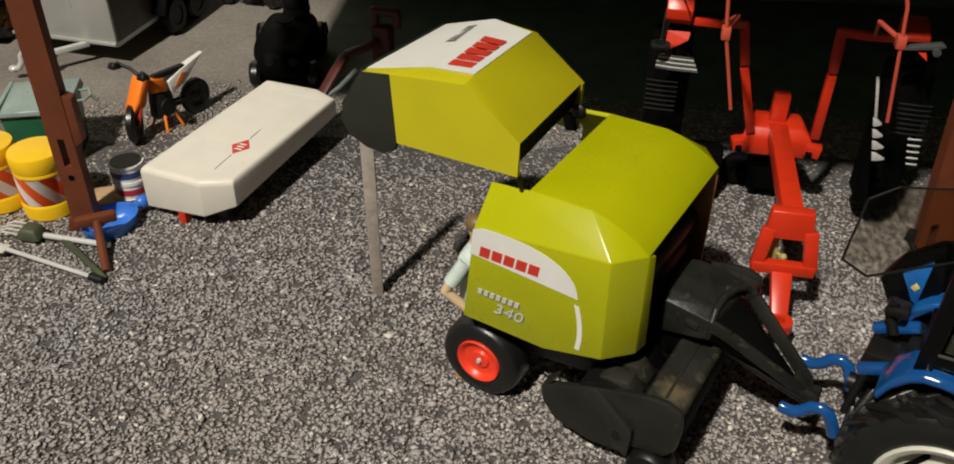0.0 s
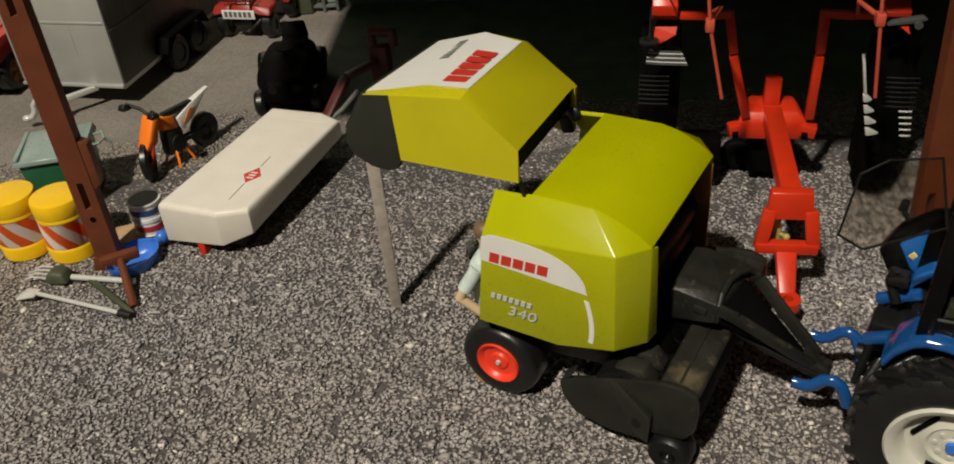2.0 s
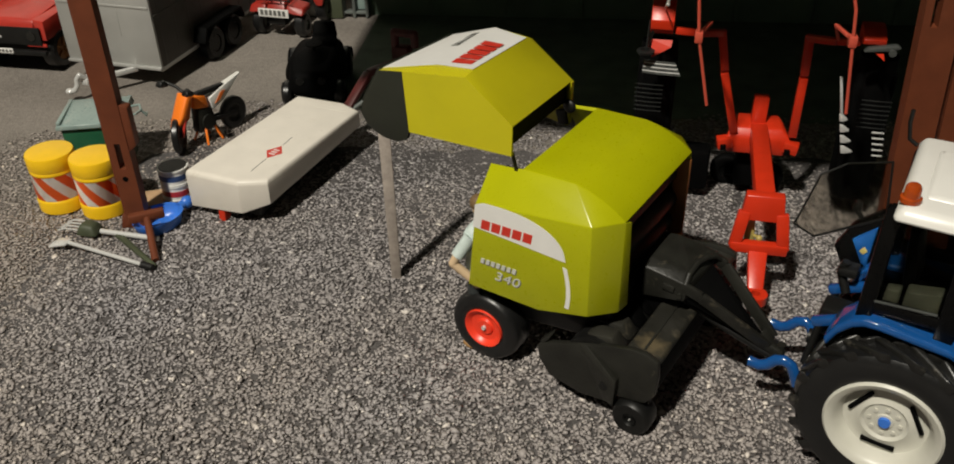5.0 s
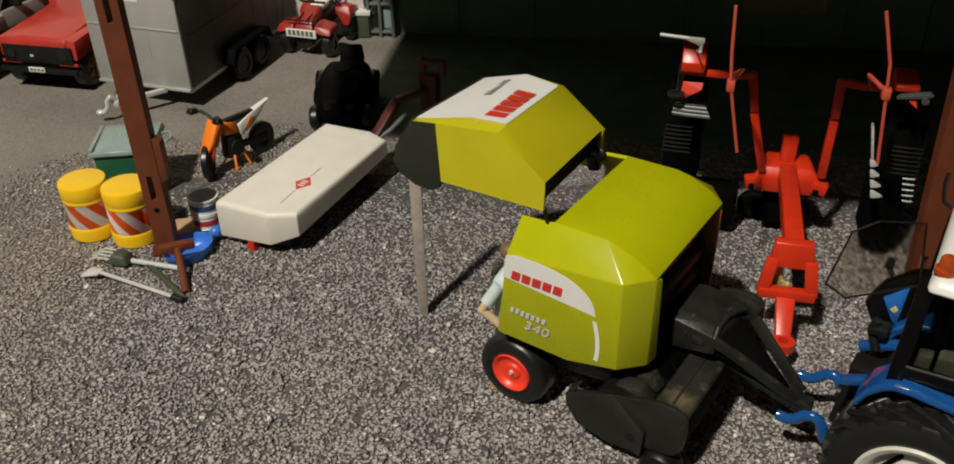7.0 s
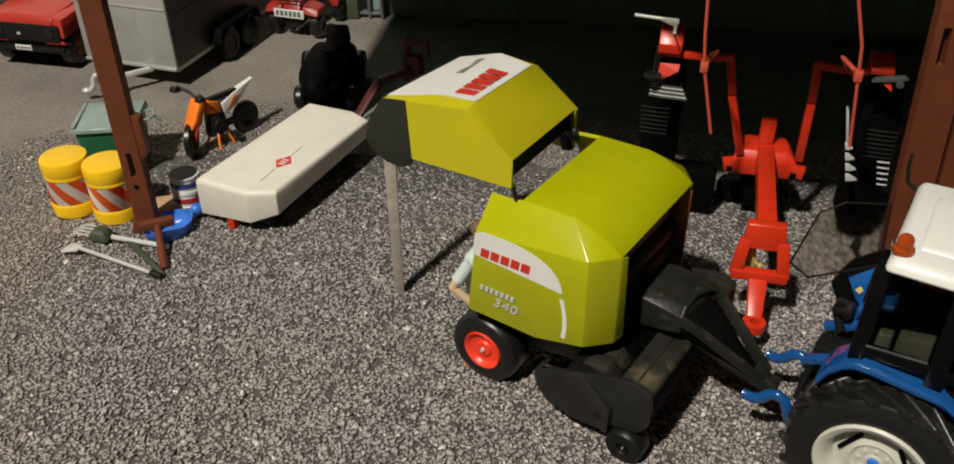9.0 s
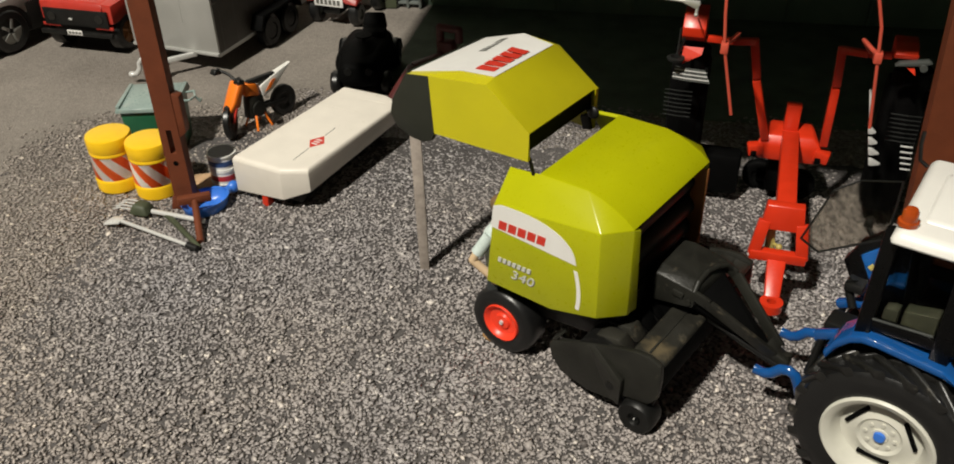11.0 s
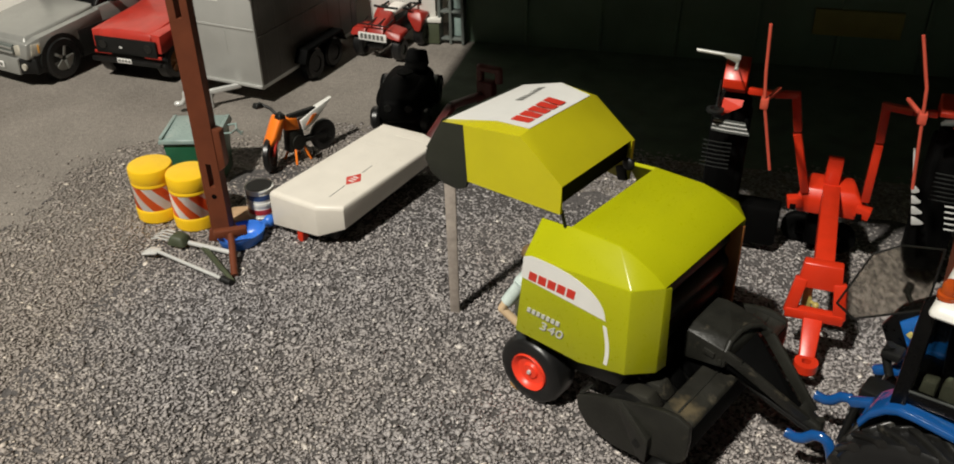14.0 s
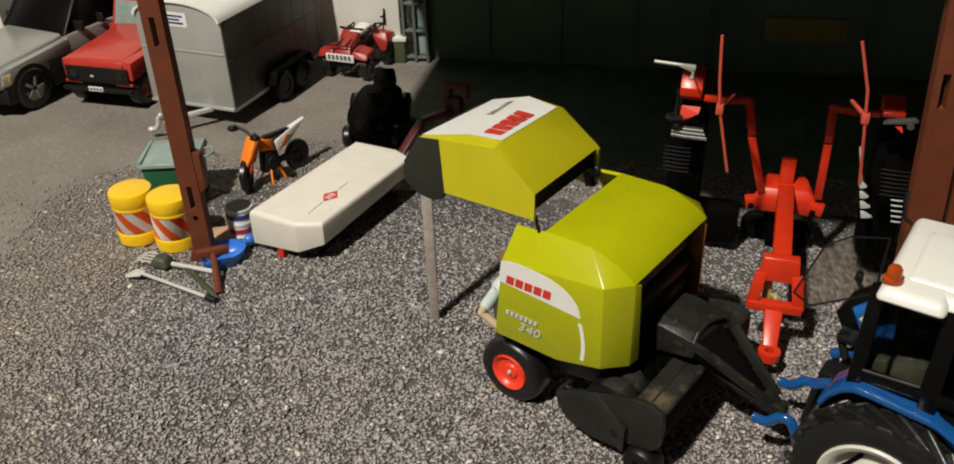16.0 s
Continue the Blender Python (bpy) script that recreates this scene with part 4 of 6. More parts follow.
# ---- blue tractor, hitched in line with the baler ----
def make_tractor():
    a = radians(HZ)
    x, y = 12.7, 0.4
    tr = thing("tractor", HX + x * math.cos(a) - y * math.sin(a), HY + x * math.sin(a) + y * math.cos(a), 0, HZ, "blue toy tractor with white cab roof and cream wheels", "tractor")
    for s in (-1, 1):
        wheel(tr, (0, 2.75 * s, 2.68), 2.68, 1.5, 1.58, RUBBER, RIM_WHITE, s, lugs=18, bolts=8, cap=BLUE_TOY, label="lugged tyre on a cream rim", name="rear_wheel")
        wheel(tr, (7.2, 2.5 * s, 1.9), 1.9, 1.0, 1.05, RUBBER, RIM_WHITE, s, cap=BLUE_TOY, label="lugged tyre on a cream rim", name="front_wheel")
        # fender: flat top, a deep skirt, and a tail that sweeps down at the rear
        prof = [(-2.2, 4.7), (-1.95, 5.25), (-1.6, 5.62), (-1.3, 5.76), (-0.9, 5.78), (1.0, 5.62), (1.7, 5.3), (2.3, 4.6)]
        g = B()
        lower = [(px * 0.97 + 0.05, pz - 0.26) for px, pz in prof]
        y0, y1 = (-2.15, -1.0) if s < 0 else (1.0, 2.15)
        prism(g, prof + lower[::-1], "y", y0, y1, 0.09, 3)
        part("fender", g, BLUE, tr, "glossy blue mudguard")
        # lift arms
        g = B()
        yy = -1.0 if s < 0 else 1.3
        path = [(-4.35, yy, 2.0), (-4.0, yy, 1.98), (-3.75, yy, 2.12), (-3.5, yy, 2.42), (-3.25, yy, 2.5), (-3.05, yy * 0.98, 2.4), (-2.88, yy * 0.95, 2.05), (-2.75, yy * 0.92, 1.65)]
        sweep(g, path, 0.19, 0.85)
        part("lift_arm", g, BLUE, tr)
        g = B()
        beam(g, (-2.75, 0.95 * s, 4.3), (-1.6, 0.95 * s, 4.85), 0.3, 0.3, 0.08)
        part("link_arm", g, BLUE, tr)
        g = B()
        tube(g, [(-2.5, 0.95 * s, 4.5), (-2.7, 0.98 * s, 2.7)], 0.12)
        part("lift_rod", g, BLACK, tr)
    g = B()
    hull(g, [(-1.6, -1.0, 1.6), (-1.6, 1.0, 1.6), (-1.8, -0.9, 4.6), (-1.8, 0.9, 4.6), (3.2, -1.2, 1.4), (3.2, 1.2, 1.4), (3.2, -1.2, 5.0), (3.2, 1.2, 5.0)], 0.12)
    part("transmission", g, BLACK, tr, "black rear housing")
    g = B()
    rod(g, (0, -2.2, 2.68), (0, 2.2, 2.68), 0.45)
    part("rear_axle", g, BLACK, tr)
    g = B()
    box(g, -2.7, -1.6, -0.45, 0.45, 3.5, 4.5, 0.12)
    rod(g, (-2.9, 0, 3.0), (-1.7, 0, 3.0), 0.25)
    tube(g, [(-2.2, 0.6, 4.6), (-2.5, 0.75, 5.2), (-2.4, 0.75, 5.6)], 0.14)
    box(g, -2.6, -2.0, 0.45, 1.05, 5.2, 5.5, 0.08)
    part("rear_hitch", g, BLACK, tr)
    g = B()
    hull(g, [(3.0, -1.1, 2.4), (3.0, 1.1, 2.4), (9.2, -0.95, 2.4), (9.2, 0.95, 2.4), (3.0, -1.1, 5.6), (3.0, 1.1, 5.6), (9.0, -0.9, 5.0), (9.0, 0.9, 5.0)], 0.2)
    part("bonnet", g, BLUE, tr, "blue engine bonnet")
    g = B()
    rod(g, (7.2, -1.7, 1.9), (7.2, 1.7, 1.9), 0.35)
    part("front_axle", g, BLACK, tr)
    # cab
    g = B()
    for px, pz0, pz1 in ((-1.35, 5.6, 9.25), (2.3, 5.2, 9.25)):
        for s in (-1, 1):
            beam(g, (px, 1.75 * s, pz0), (px * 0.95, 1.75 * s, pz1), 0.28, 0.42, 0.06, up=(1, 0, 0))
    box(g, -1.5, 2.5, -1.7, 1.7, 4.7, 5.6, 0.08)
    for s in (-1, 1):
        beam(g, (-1.4, 1.75 * s, 6.08), (2.3, 1.75 * s, 6.2), 0.22, 0.4, 0.05)
        beam(g, (0.72, 1.75 * s, 5.6), (0.72, 1.75 * s, 9.2), 0.24, 0.5, 0.05, up=(1, 0, 0))
        beam(g, (-1.4, 1.75 * s, 9.15), (2.3, 1.75 * s, 9.15), 0.22, 0.3, 0.05)
    part("cab_frame", g, CAB_BLACK, tr, "black cab frame")
    for s in (-1, 1):
        g = B()
        plate(g, [(-1.25, 1.76 * s, 6.1), (2.15, 1.76 * s, 6.1), (2.1, 1.76 * s, 9.1), (-1.2, 1.76 * s, 9.1)], 0.05)
        p = part("cab_window", g, dim, tr, "dark tinted side window")
        p.visible_shadow = False
    g = B()
    # the rear half is wider, with a notch on each side where the front half begins
    hull(g, [(-1.3, -2.48, 9.15), (-1.55, 2.45, 9.15), (0.62, -2.4, 9.15), (0.35, 2.6, 9.15), (-1.12, -2.28, 9.55), (-1.35, 2.25, 9.55), (0.45, -2.2, 9.55), (0.2, 2.4, 9.55)], 0.18, 3)
    hull(g, [(0.0, -2.02, 9.16), (0.0, 2.2, 9.16), (2.6, -1.8, 9.16), (2.6, 1.8, 9.16), (0.0, -1.82, 9.54), (0.0, 2.05, 9.54), (2.4, -1.65, 9.5), (2.4, 1.65, 9.5)], 0.16, 3)
    hull(g, [(-0.75, -1.55, 9.5), (-0.9, 1.5, 9.5), (2.1, -1.4, 9.48), (2.1, 1.2, 9.48), (-0.6, -1.4, 9.64), (-0.75, 1.35, 9.64), (2.0, -1.25, 9.6), (2.0, 1.1, 9.6)], 0.07, 2)
    part("cab_roof", g, WHITE, tr, "smooth white cab roof")
    g = B()
    lathe(g, [(0.001, 9.56), (0.27, 9.56), (0.27, 9.68), (0.21, 9.71), (0.2, 9.96), (0.15, 10.04), (0.001, 10.06)], "z", (-1.0, -1.85, 0), 20)
    part("beacon", g, AMBER, tr, "amber warning beacon")
    g = B()
    hull(g, [(-0.4, -0.8, 5.5), (-0.4, 0.8, 5.5), (0.9, -0.8, 5.5), (0.9, 0.8, 5.5), (-0.5, -0.75, 6.4), (-0.5, 0.75, 6.4), (0.8, -0.8, 6.1), (0.8, 0.8, 6.1)], 0.12)
    hull(g, [(-0.7, -0.7, 6.2), (-0.7, 0.7, 6.2), (-0.3, -0.7, 6.2), (-0.3, 0.7, 6.2), (-0.9, -0.6, 8.0), (-0.9, 0.6, 8.0), (-0.6, -0.6, 8.0), (-0.6, 0.6, 8.0)], 0.12)
    part("driver_seat", g, CAB_BLACK, tr, "dark driver seat")
    g = B()
    hull(g, [(-1.05, -1.5, 5.5), (-0.6, -1.5, 5.5), (-1.05, -1.1, 5.5), (-0.6, -1.1, 5.5), (-1.0, -1.45, 6.5), (-0.62, -1.45, 6.55), (-1.0, -1.05, 6.5), (-0.62, -1.05, 6.55)], 0.06)
    part("side_console", g, CONSOLE, tr, "olive grey console pad")
    g = B()
    hull(g, [(-0.52, -1.5, 5.5), (0.42, -1.5, 5.5), (-0.52, -1.05, 5.5), (0.42, -1.05, 5.5), (-0.5, -1.45, 6.6), (0.4, -1.45, 6.78), (-0.5, -0.95, 6.6), (0.4, -0.95, 6.78)], 0.06)
    part("arm_pad", g, CONSOLE, tr, "olive grey arm pad")
    g = B()
    tube(g, [(1.45, -1.4, 6.3), (1.5, -1.4, 6.85), (1.62, -1.4, 7.1), (1.78, -1.4, 7.12), (1.86, -1.4, 6.95), (1.88, -1.4, 6.75)], 0.07)
    ball(g, (1.45, -1.45, 6.62), 0.11)
    part("control_lever", g, ORANGE, tr, "bent orange control lever")
    g = B()
    beam(g, (-1.17, -1.88, 6.3), (0.42, -1.88, 6.44), 0.06, 0.06, 0.01)
    part("sill_strip", g, LIGHT_TINE, tr, "pale worn sill edge")
    g = B()
    sweep(g, [(-1.5, 2.1, 9.25), (-1.75, 2.1, 9.4), (-1.85, 2.1, 9.9), (-1.85, 2.1, 10.3)], 0.06)
    part("mirror_stalk", g, BLACK, tr, "thin black mirror stalk")
    # rear lamp pods and opened rear window
    g = B()
    prism(g, [(-3.0, 5.6), (-2.6, 4.85), (-1.5, 4.6), (-1.4, 7.3), (-1.85, 7.15), (-2.6, 6.45)], "y", 1.46, 1.85, 0.06)
    rq = part("rear_quarter", g, CAB_BLACK, tr, "black rear cab quarter")
    g = B()
    hull(g, [(x, y, z) for x, z in ((-2.78, 6.7), (-2.5, 6.62), (-2.72, 7.05), (-2.5, 7.02)) for y in (1.92, 2.18)], 0.06)
    beam(g, (-2.6, 1.9, 6.75), (-2.3, 1.72, 6.5), 0.12, 0.14, 0.03)
    part("rear_lamp", g, BLACK, rq, "small black work lamp")
    g = B()
    prism(g, [(-2.5, 6.05), (-1.86, 6.68), (-1.92, 5.18), (-2.1, 5.3)], "y", 1.36, 1.47, 0.03)
    part("blue_badge", g, BLUE, rq, "blue badge plate")
    g = B()
    prism(g, [(-2.22, 5.72), (-2.08, 5.62), (-1.98, 5.78), (-2.1, 5.9)], "y", 1.34, 1.365, 0.005)
    part("decal", g, BRASS, rq, "small yellow decal")
    pane = [(-3.25, -0.95, 7.2), (-3.95, -0.4, 7.1), (-3.95, 2.2, 7.5), (-3.3, 2.6, 7.9), (-2.0, 2.0, 8.6), (-1.5, -1.15, 8.5)]
    g = B()
    plate(g, pane, 0.04)
    w = part("rear_window", g, smoke, tr, "opened smoked rear window")
    w.visible_shadow = False
    g = B()
    tube(g, pane + pane[:1], 0.035, 8)
    part("window_frame", g, BLACK, w)
    return tr


make_tractor()


# ---- red hay tedder with folded arms ----
def make_tedder():
    td = thing("hay_tedder", 9.15, 21.1, 0, -6.6, "bright red toy hay tedder with drawbar and folded arms", "tedder")
    g = B()
    lathe(g, [(0.17, 1.0), (0.43, 1.0), (0.43, 1.35), (0.17, 1.35)], "z", (0, 0, 0), 24)
    hull(g, [(-0.28, 0.25, 1.0), (0.28, 0.25, 1.0), (-0.28, 0.25, 1.35), (0.28, 0.25, 1.35), (-0.36, 1.6, 1.95), (0.36, 1.6, 1.95), (-0.36, 1.6, 2.35), (0.36, 1.6, 2.35)], 0.05)
    part("hitch_tongue", g, RED, td, "red tongue with a round eye")
    g = B()
    beam(g, (-1.05, 1.65, 2.32), (1.05, 1.65, 2.32), 0.4, 0.42, 0.06)
    for s in (-1, 1):
        beam(g, (0.9 * s, 1.62, 2.3), (0.68 * s, 1.85, 3.75), 0.3, 0.46, 0.06, up=(1, 0, 0))
    hull(g, [(-0.82, 1.7, 3.42), (0.8, 1.7, 3.42), (-0.7, 1.85, 4.42), (0.68, 1.85, 4.42), (-0.82, 2.15, 3.42), (0.8, 2.15, 3.42), (-0.7, 2.25, 4.45), (0.68, 2.25, 4.45)], 0.05)
    part("hitch_frame", g, RED, td, "red upright hitch frame")
    g = B()
    hull(g, [(-0.5, 2.2, 2.2), (-0.12, 2.2, 2.2), (-0.5, 2.4, 2.2), (-0.12, 2.4, 2.2), (-0.5, 2.2, 3.5), (-0.22, 2.2, 3.5), (-0.5, 2.4, 3.5), (-0.22, 2.4, 3.5)], 0.04)
    ball(g, (0.02, 2.0, 2.5), 0.13)
    rod(g, (0.02, 2.0, 2.5), (-0.2, 2.3, 2.45), 0.07)
    part("peg", g, BRASS, td, "dull yellow peg")
    g = B()
    beam(g, (0, 2.1, 4.05), (0.1, 9.2, 3.55), 0.72, 0.66, 0.06)
    part("main_beam", g, RED, td)
    g = B()
    hull(g, [(-1.2, 8.7, 2.6), (1.4, 8.7, 2.6), (-1.3, 8.7, 3.4), (1.5, 8.7, 3.4), (-0.8, 10.2, 2.8), (1.0, 10.2, 2.8), (-0.8, 10.1, 3.95), (1.0, 10.1, 3.95), (-0.9, 8.9, 3.8), (1.1, 8.9, 3.8)], 0.1)
    for s in (-1, 1):
        beam(g, (1.1 * s + 0.1, 8.75, 3.15), (1.72 * s + 0.1, 8.65, 3.05), 0.5, 0.5, 0.05)
    box(g, -0.26, 0.38, 9.3, 9.8, 3.5, 5.05, 0.06)
    part("center_block", g, RED, td, "red central gear block")
    sides = (
        # arm joint and elbow, link to the gearbox, guard rod (top, knee, clamp, foot), gearbox middle, rotor middle
        ((-0.97, -1.74, -2.08), (-2.9, -3.95), ((-3.34, 12.77), (-3.24, 11.1), (-3.11, 9.88), (-2.53, 7.28)), -4.46, -4.5),
        ((1.5, 1.44, 1.33), (2.3, 3.1), ((1.39, 12.92), (1.91, 11.13), (2.03, 10.07), (2.33, 7.38)), 3.52, 4.2),
    )
    for s, (arm_x, link_x, rod_p, gx, rx) in zip((-1, 1), sides):
        g = B()
        box(g, 1.35 * s - 0.12, 1.35 * s + 0.12, 8.35, 8.5, 2.85, 3.1, 0.02)
        part("pin_hole", g, PITCH, td)
        arm = B()
        beam(arm, (arm_x[0], 8.8, 3.6), (arm_x[1], 8.4, 6.5), 0.34, 0.36, 0.05, up=(0, 1, 0))
        beam(arm, (arm_x[1], 8.4, 6.62), (arm_x[2], 8.05, 8.4), 0.34, 0.36, 0.05, up=(0, 1, 0))
        beam(arm, (arm_x[2] - 0.12 * s, 8.1, 8.3), (link_x[0], 7.5, 8.45), 0.28, 0.28, 0.04)
        beam(arm, (link_x[0], 7.5, 8.45), (link_x[1], 7.2, 8.6), 0.26, 0.26, 0.04)
        part("folding_arm", arm, RED, td, "red folding arm")
        g = B()
        tube(g, [(x, 3.2, z) for x, z in rod_p], 0.06)
        part("guard_rod", g, ROD_RED, td, "thin red guard rod")
        g = B()
        cx, cz = rod_p[2]
        box(g, cx - 0.14, cx + 0.14, 3.1, 3.5, cz - 0.22, cz + 0.18, 0.04)
        part("rod_clamp", g, ROD_RED, td)
        g = B()
        beam(g, (cx, 3.4, cz), (cx - 0.42 * s, 4.6, cz + 0.05), 0.14, 0.12, 0.03)
        beam(g, (cx - 0.42 * s, 4.6, cz + 0.05), (link_x[0], 7.4, 8.55), 0.12, 0.12, 0.03)
        part("stay", g, ROD_RED, td)
        # faceted gearbox housing with a flap under it
        g = B()
        wide = 0.46 if s < 0 else 0.42
        prism(g, [(7.9, 9.75), (7.2, 9.55), (6.8, 9.1), (6.85, 8.72), (7.15, 8.45), (7.9, 8.45)] if s < 0 else [(7.9, 9.2), (7.3, 9.15), (6.75, 8.85), (6.8, 8.65), (7.9, 8.5)], "x", gx - wide, gx + wide, 0.04)
        part("rotor_gearbox", g, RED, td, "red faceted rotor gearbox")
        g = B()
        if s < 0:
            plate(g, [(gx - 0.4, 6.75, 8.35), (gx + 0.46, 6.75, 8.35), (gx + 0.42, 6.6, 8.1), (gx - 0.3, 6.45, 7.7)], 0.06)
        else:
            plate(g, [(gx + 0.05, 6.6, 8.42), (gx + 0.35, 6.6, 8.42), (gx + 0.42, 6.5, 8.15)], 0.06)
        part("deflector", g, RED, td, "red deflector flap")
        # black rotor made near-black and bulky: the shed's shade is built in
        g = B()
        rod(g, (rx, 8.6, 7.6), (rx, 8.6, 1.2), 0.75, n=20)
        box(g, rx - 0.8, rx + 0.8, 8.1, 9.6, 1.2, 7.0, 0.2)
        if s < 0:
            box(g, rx - 0.9, rx + 2.7, 8.7, 9.8, 0.5, 2.5, 0.2)
        part("rotor", g, PITCH, td, "black folded rotor, deepened by shade put into its colour")
        for k in range(7):
            g = B()
            z = 6.6 - 0.19 * k
            x0 = gx - 0.85 if s < 0 else 3.42
            tube(g, [(x0, 6.3, z), (x0 + 0.6, 6.2, z + 0.02), (x0 + 1.12, 6.25, z)], 0.025, 6)
            part("tine", g, TINE, td, "dull metal spring tine")
        if s < 0:
            for k in range(7):
                g = B()
                z = 7.66 - 0.085 * k
                tube(g, [(-5.02 - 0.01 * k, 6.2, z), (-4.5, 6.15, z - 0.02), (-3.8 + 0.04 * k, 6.2, z - 0.06)], 0.03, 6)
                part("blade", g, CHROME if k % 2 else LIGHT_TINE, td, "dull metal tine")
            g = B()
            lathe(g, [(0.2, -0.05), (0.33, -0.05), (0.36, 0.05), (0.2, 0.09)], "z", (-5.0, 6.0, 8.1), 22)
            rod(g, (-5.0, 6.25, 8.1), (-4.8, 6.9, 8.6), 0.06)
            rod(g, (-4.98, 6.3, 8.1), (-4.96, 6.5, 9.2), 0.035)
            part("tine_coil", g, TINE, td, "dark metal coil")
        else:
            g = B()
            hull(g, [(3.15, 6.5, 8.45), (3.3, 6.5, 8.6), (4.3, 6.5, 8.78), (4.45, 6.5, 8.68), (4.2, 6.5, 8.55), (3.15, 6.8, 8.45), (3.3, 6.8, 8.6), (4.3, 6.8, 8.78), (4.45, 6.8, 8.68)], 0.03)
            rod(g, (4.15, 6.4, 8.5), (4.15, 6.8, 8.5), 0.14)
            part("tine_coil", g, LIGHT_TINE, td, "dull metal bar and coil")
            for k in range(5):
                g = B()
                z = 5.3 - 0.25 * k
                tube(g, [(4.05 + 0.05 * k, 6.2, z), (4.3 + 0.05 * k, 6.15, z + 0.02), (4.5 + 0.03 * k, 6.2, z)], 0.035, 6)
                part("blade", g, CHROME, td, "bright metal tine")
    g = B()
    beam(g, (2.47, 6.2, 7.55), (2.78, 6.2, 6.0), 0.1, 0.13, 0.02, up=(0, 1, 0))
    bar = part("toothed_bar", g, CHROME, td, "bright toothed metal bar")
    for k in range(4):
        g = B()
        x, z = 2.8 + 0.1 * k, 5.85 - 0.46 * k
        hull(g, [(x - 0.1, y, z + 0.14) for y in (6.12, 6.28)] + [(x + 0.03, y, z + 0.14) for y in (6.12, 6.28)] + [(x - 0.04, y, z - 0.16) for y in (6.12, 6.28)] + [(x + 0.1, y, z - 0.16) for y in (6.12, 6.28)] + [(x + 0.24 + 0.05 * k, y, z - 0.1) for y in (6.15, 6.25)] + [(x + 0.24 + 0.05 * k, y, z - 0.04) for y in (6.15, 6.25)], 0.02)
        part("tooth", g, CHROME, bar)
    g = B()
    beam(g, (2.72, 6.33, 6.3), (3.2, 6.33, 4.0), 0.16, 0.1, 0.02, up=(0, 1, 0))
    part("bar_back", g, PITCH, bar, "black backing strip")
    # under-frame and wheels take the shade beneath the block as near-black colour
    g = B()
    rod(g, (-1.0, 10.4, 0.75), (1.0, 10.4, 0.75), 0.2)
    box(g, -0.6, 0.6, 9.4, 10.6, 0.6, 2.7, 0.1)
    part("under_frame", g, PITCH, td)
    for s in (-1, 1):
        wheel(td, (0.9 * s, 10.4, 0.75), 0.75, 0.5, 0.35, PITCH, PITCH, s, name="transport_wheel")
    g = B()
    tube(g, [(-5.78, 4.0, 11.26), (-4.75, 4.0, 11.2)], 0.07)
    hull(g, [(-4.85, y, 11.26) for y in (3.95, 4.05)] + [(-4.85, y, 11.14) for y in (3.95, 4.05)] + [(-4.2, y, 11.24) for y in (3.92, 4.08)] + [(-4.18, y, 11.1) for y in (3.92, 4.08)] + [(-4.3, y, 10.92) for y in (3.95, 4.05)], 0.03)
    rod(g, (-4.28, 4.0, 11.0), (-4.3, 4.0, 10.75), 0.06)
    ball(g, (-4.3, 4.0, 10.72), 0.08)
    tube(g, [(-4.3, 4.05, 10.85), (-4.42, 7.0, 9.55)], 0.03)
    part("mirror_arm", g, SILVER, td, "silvery bent arm")
    return td


make_tedder()


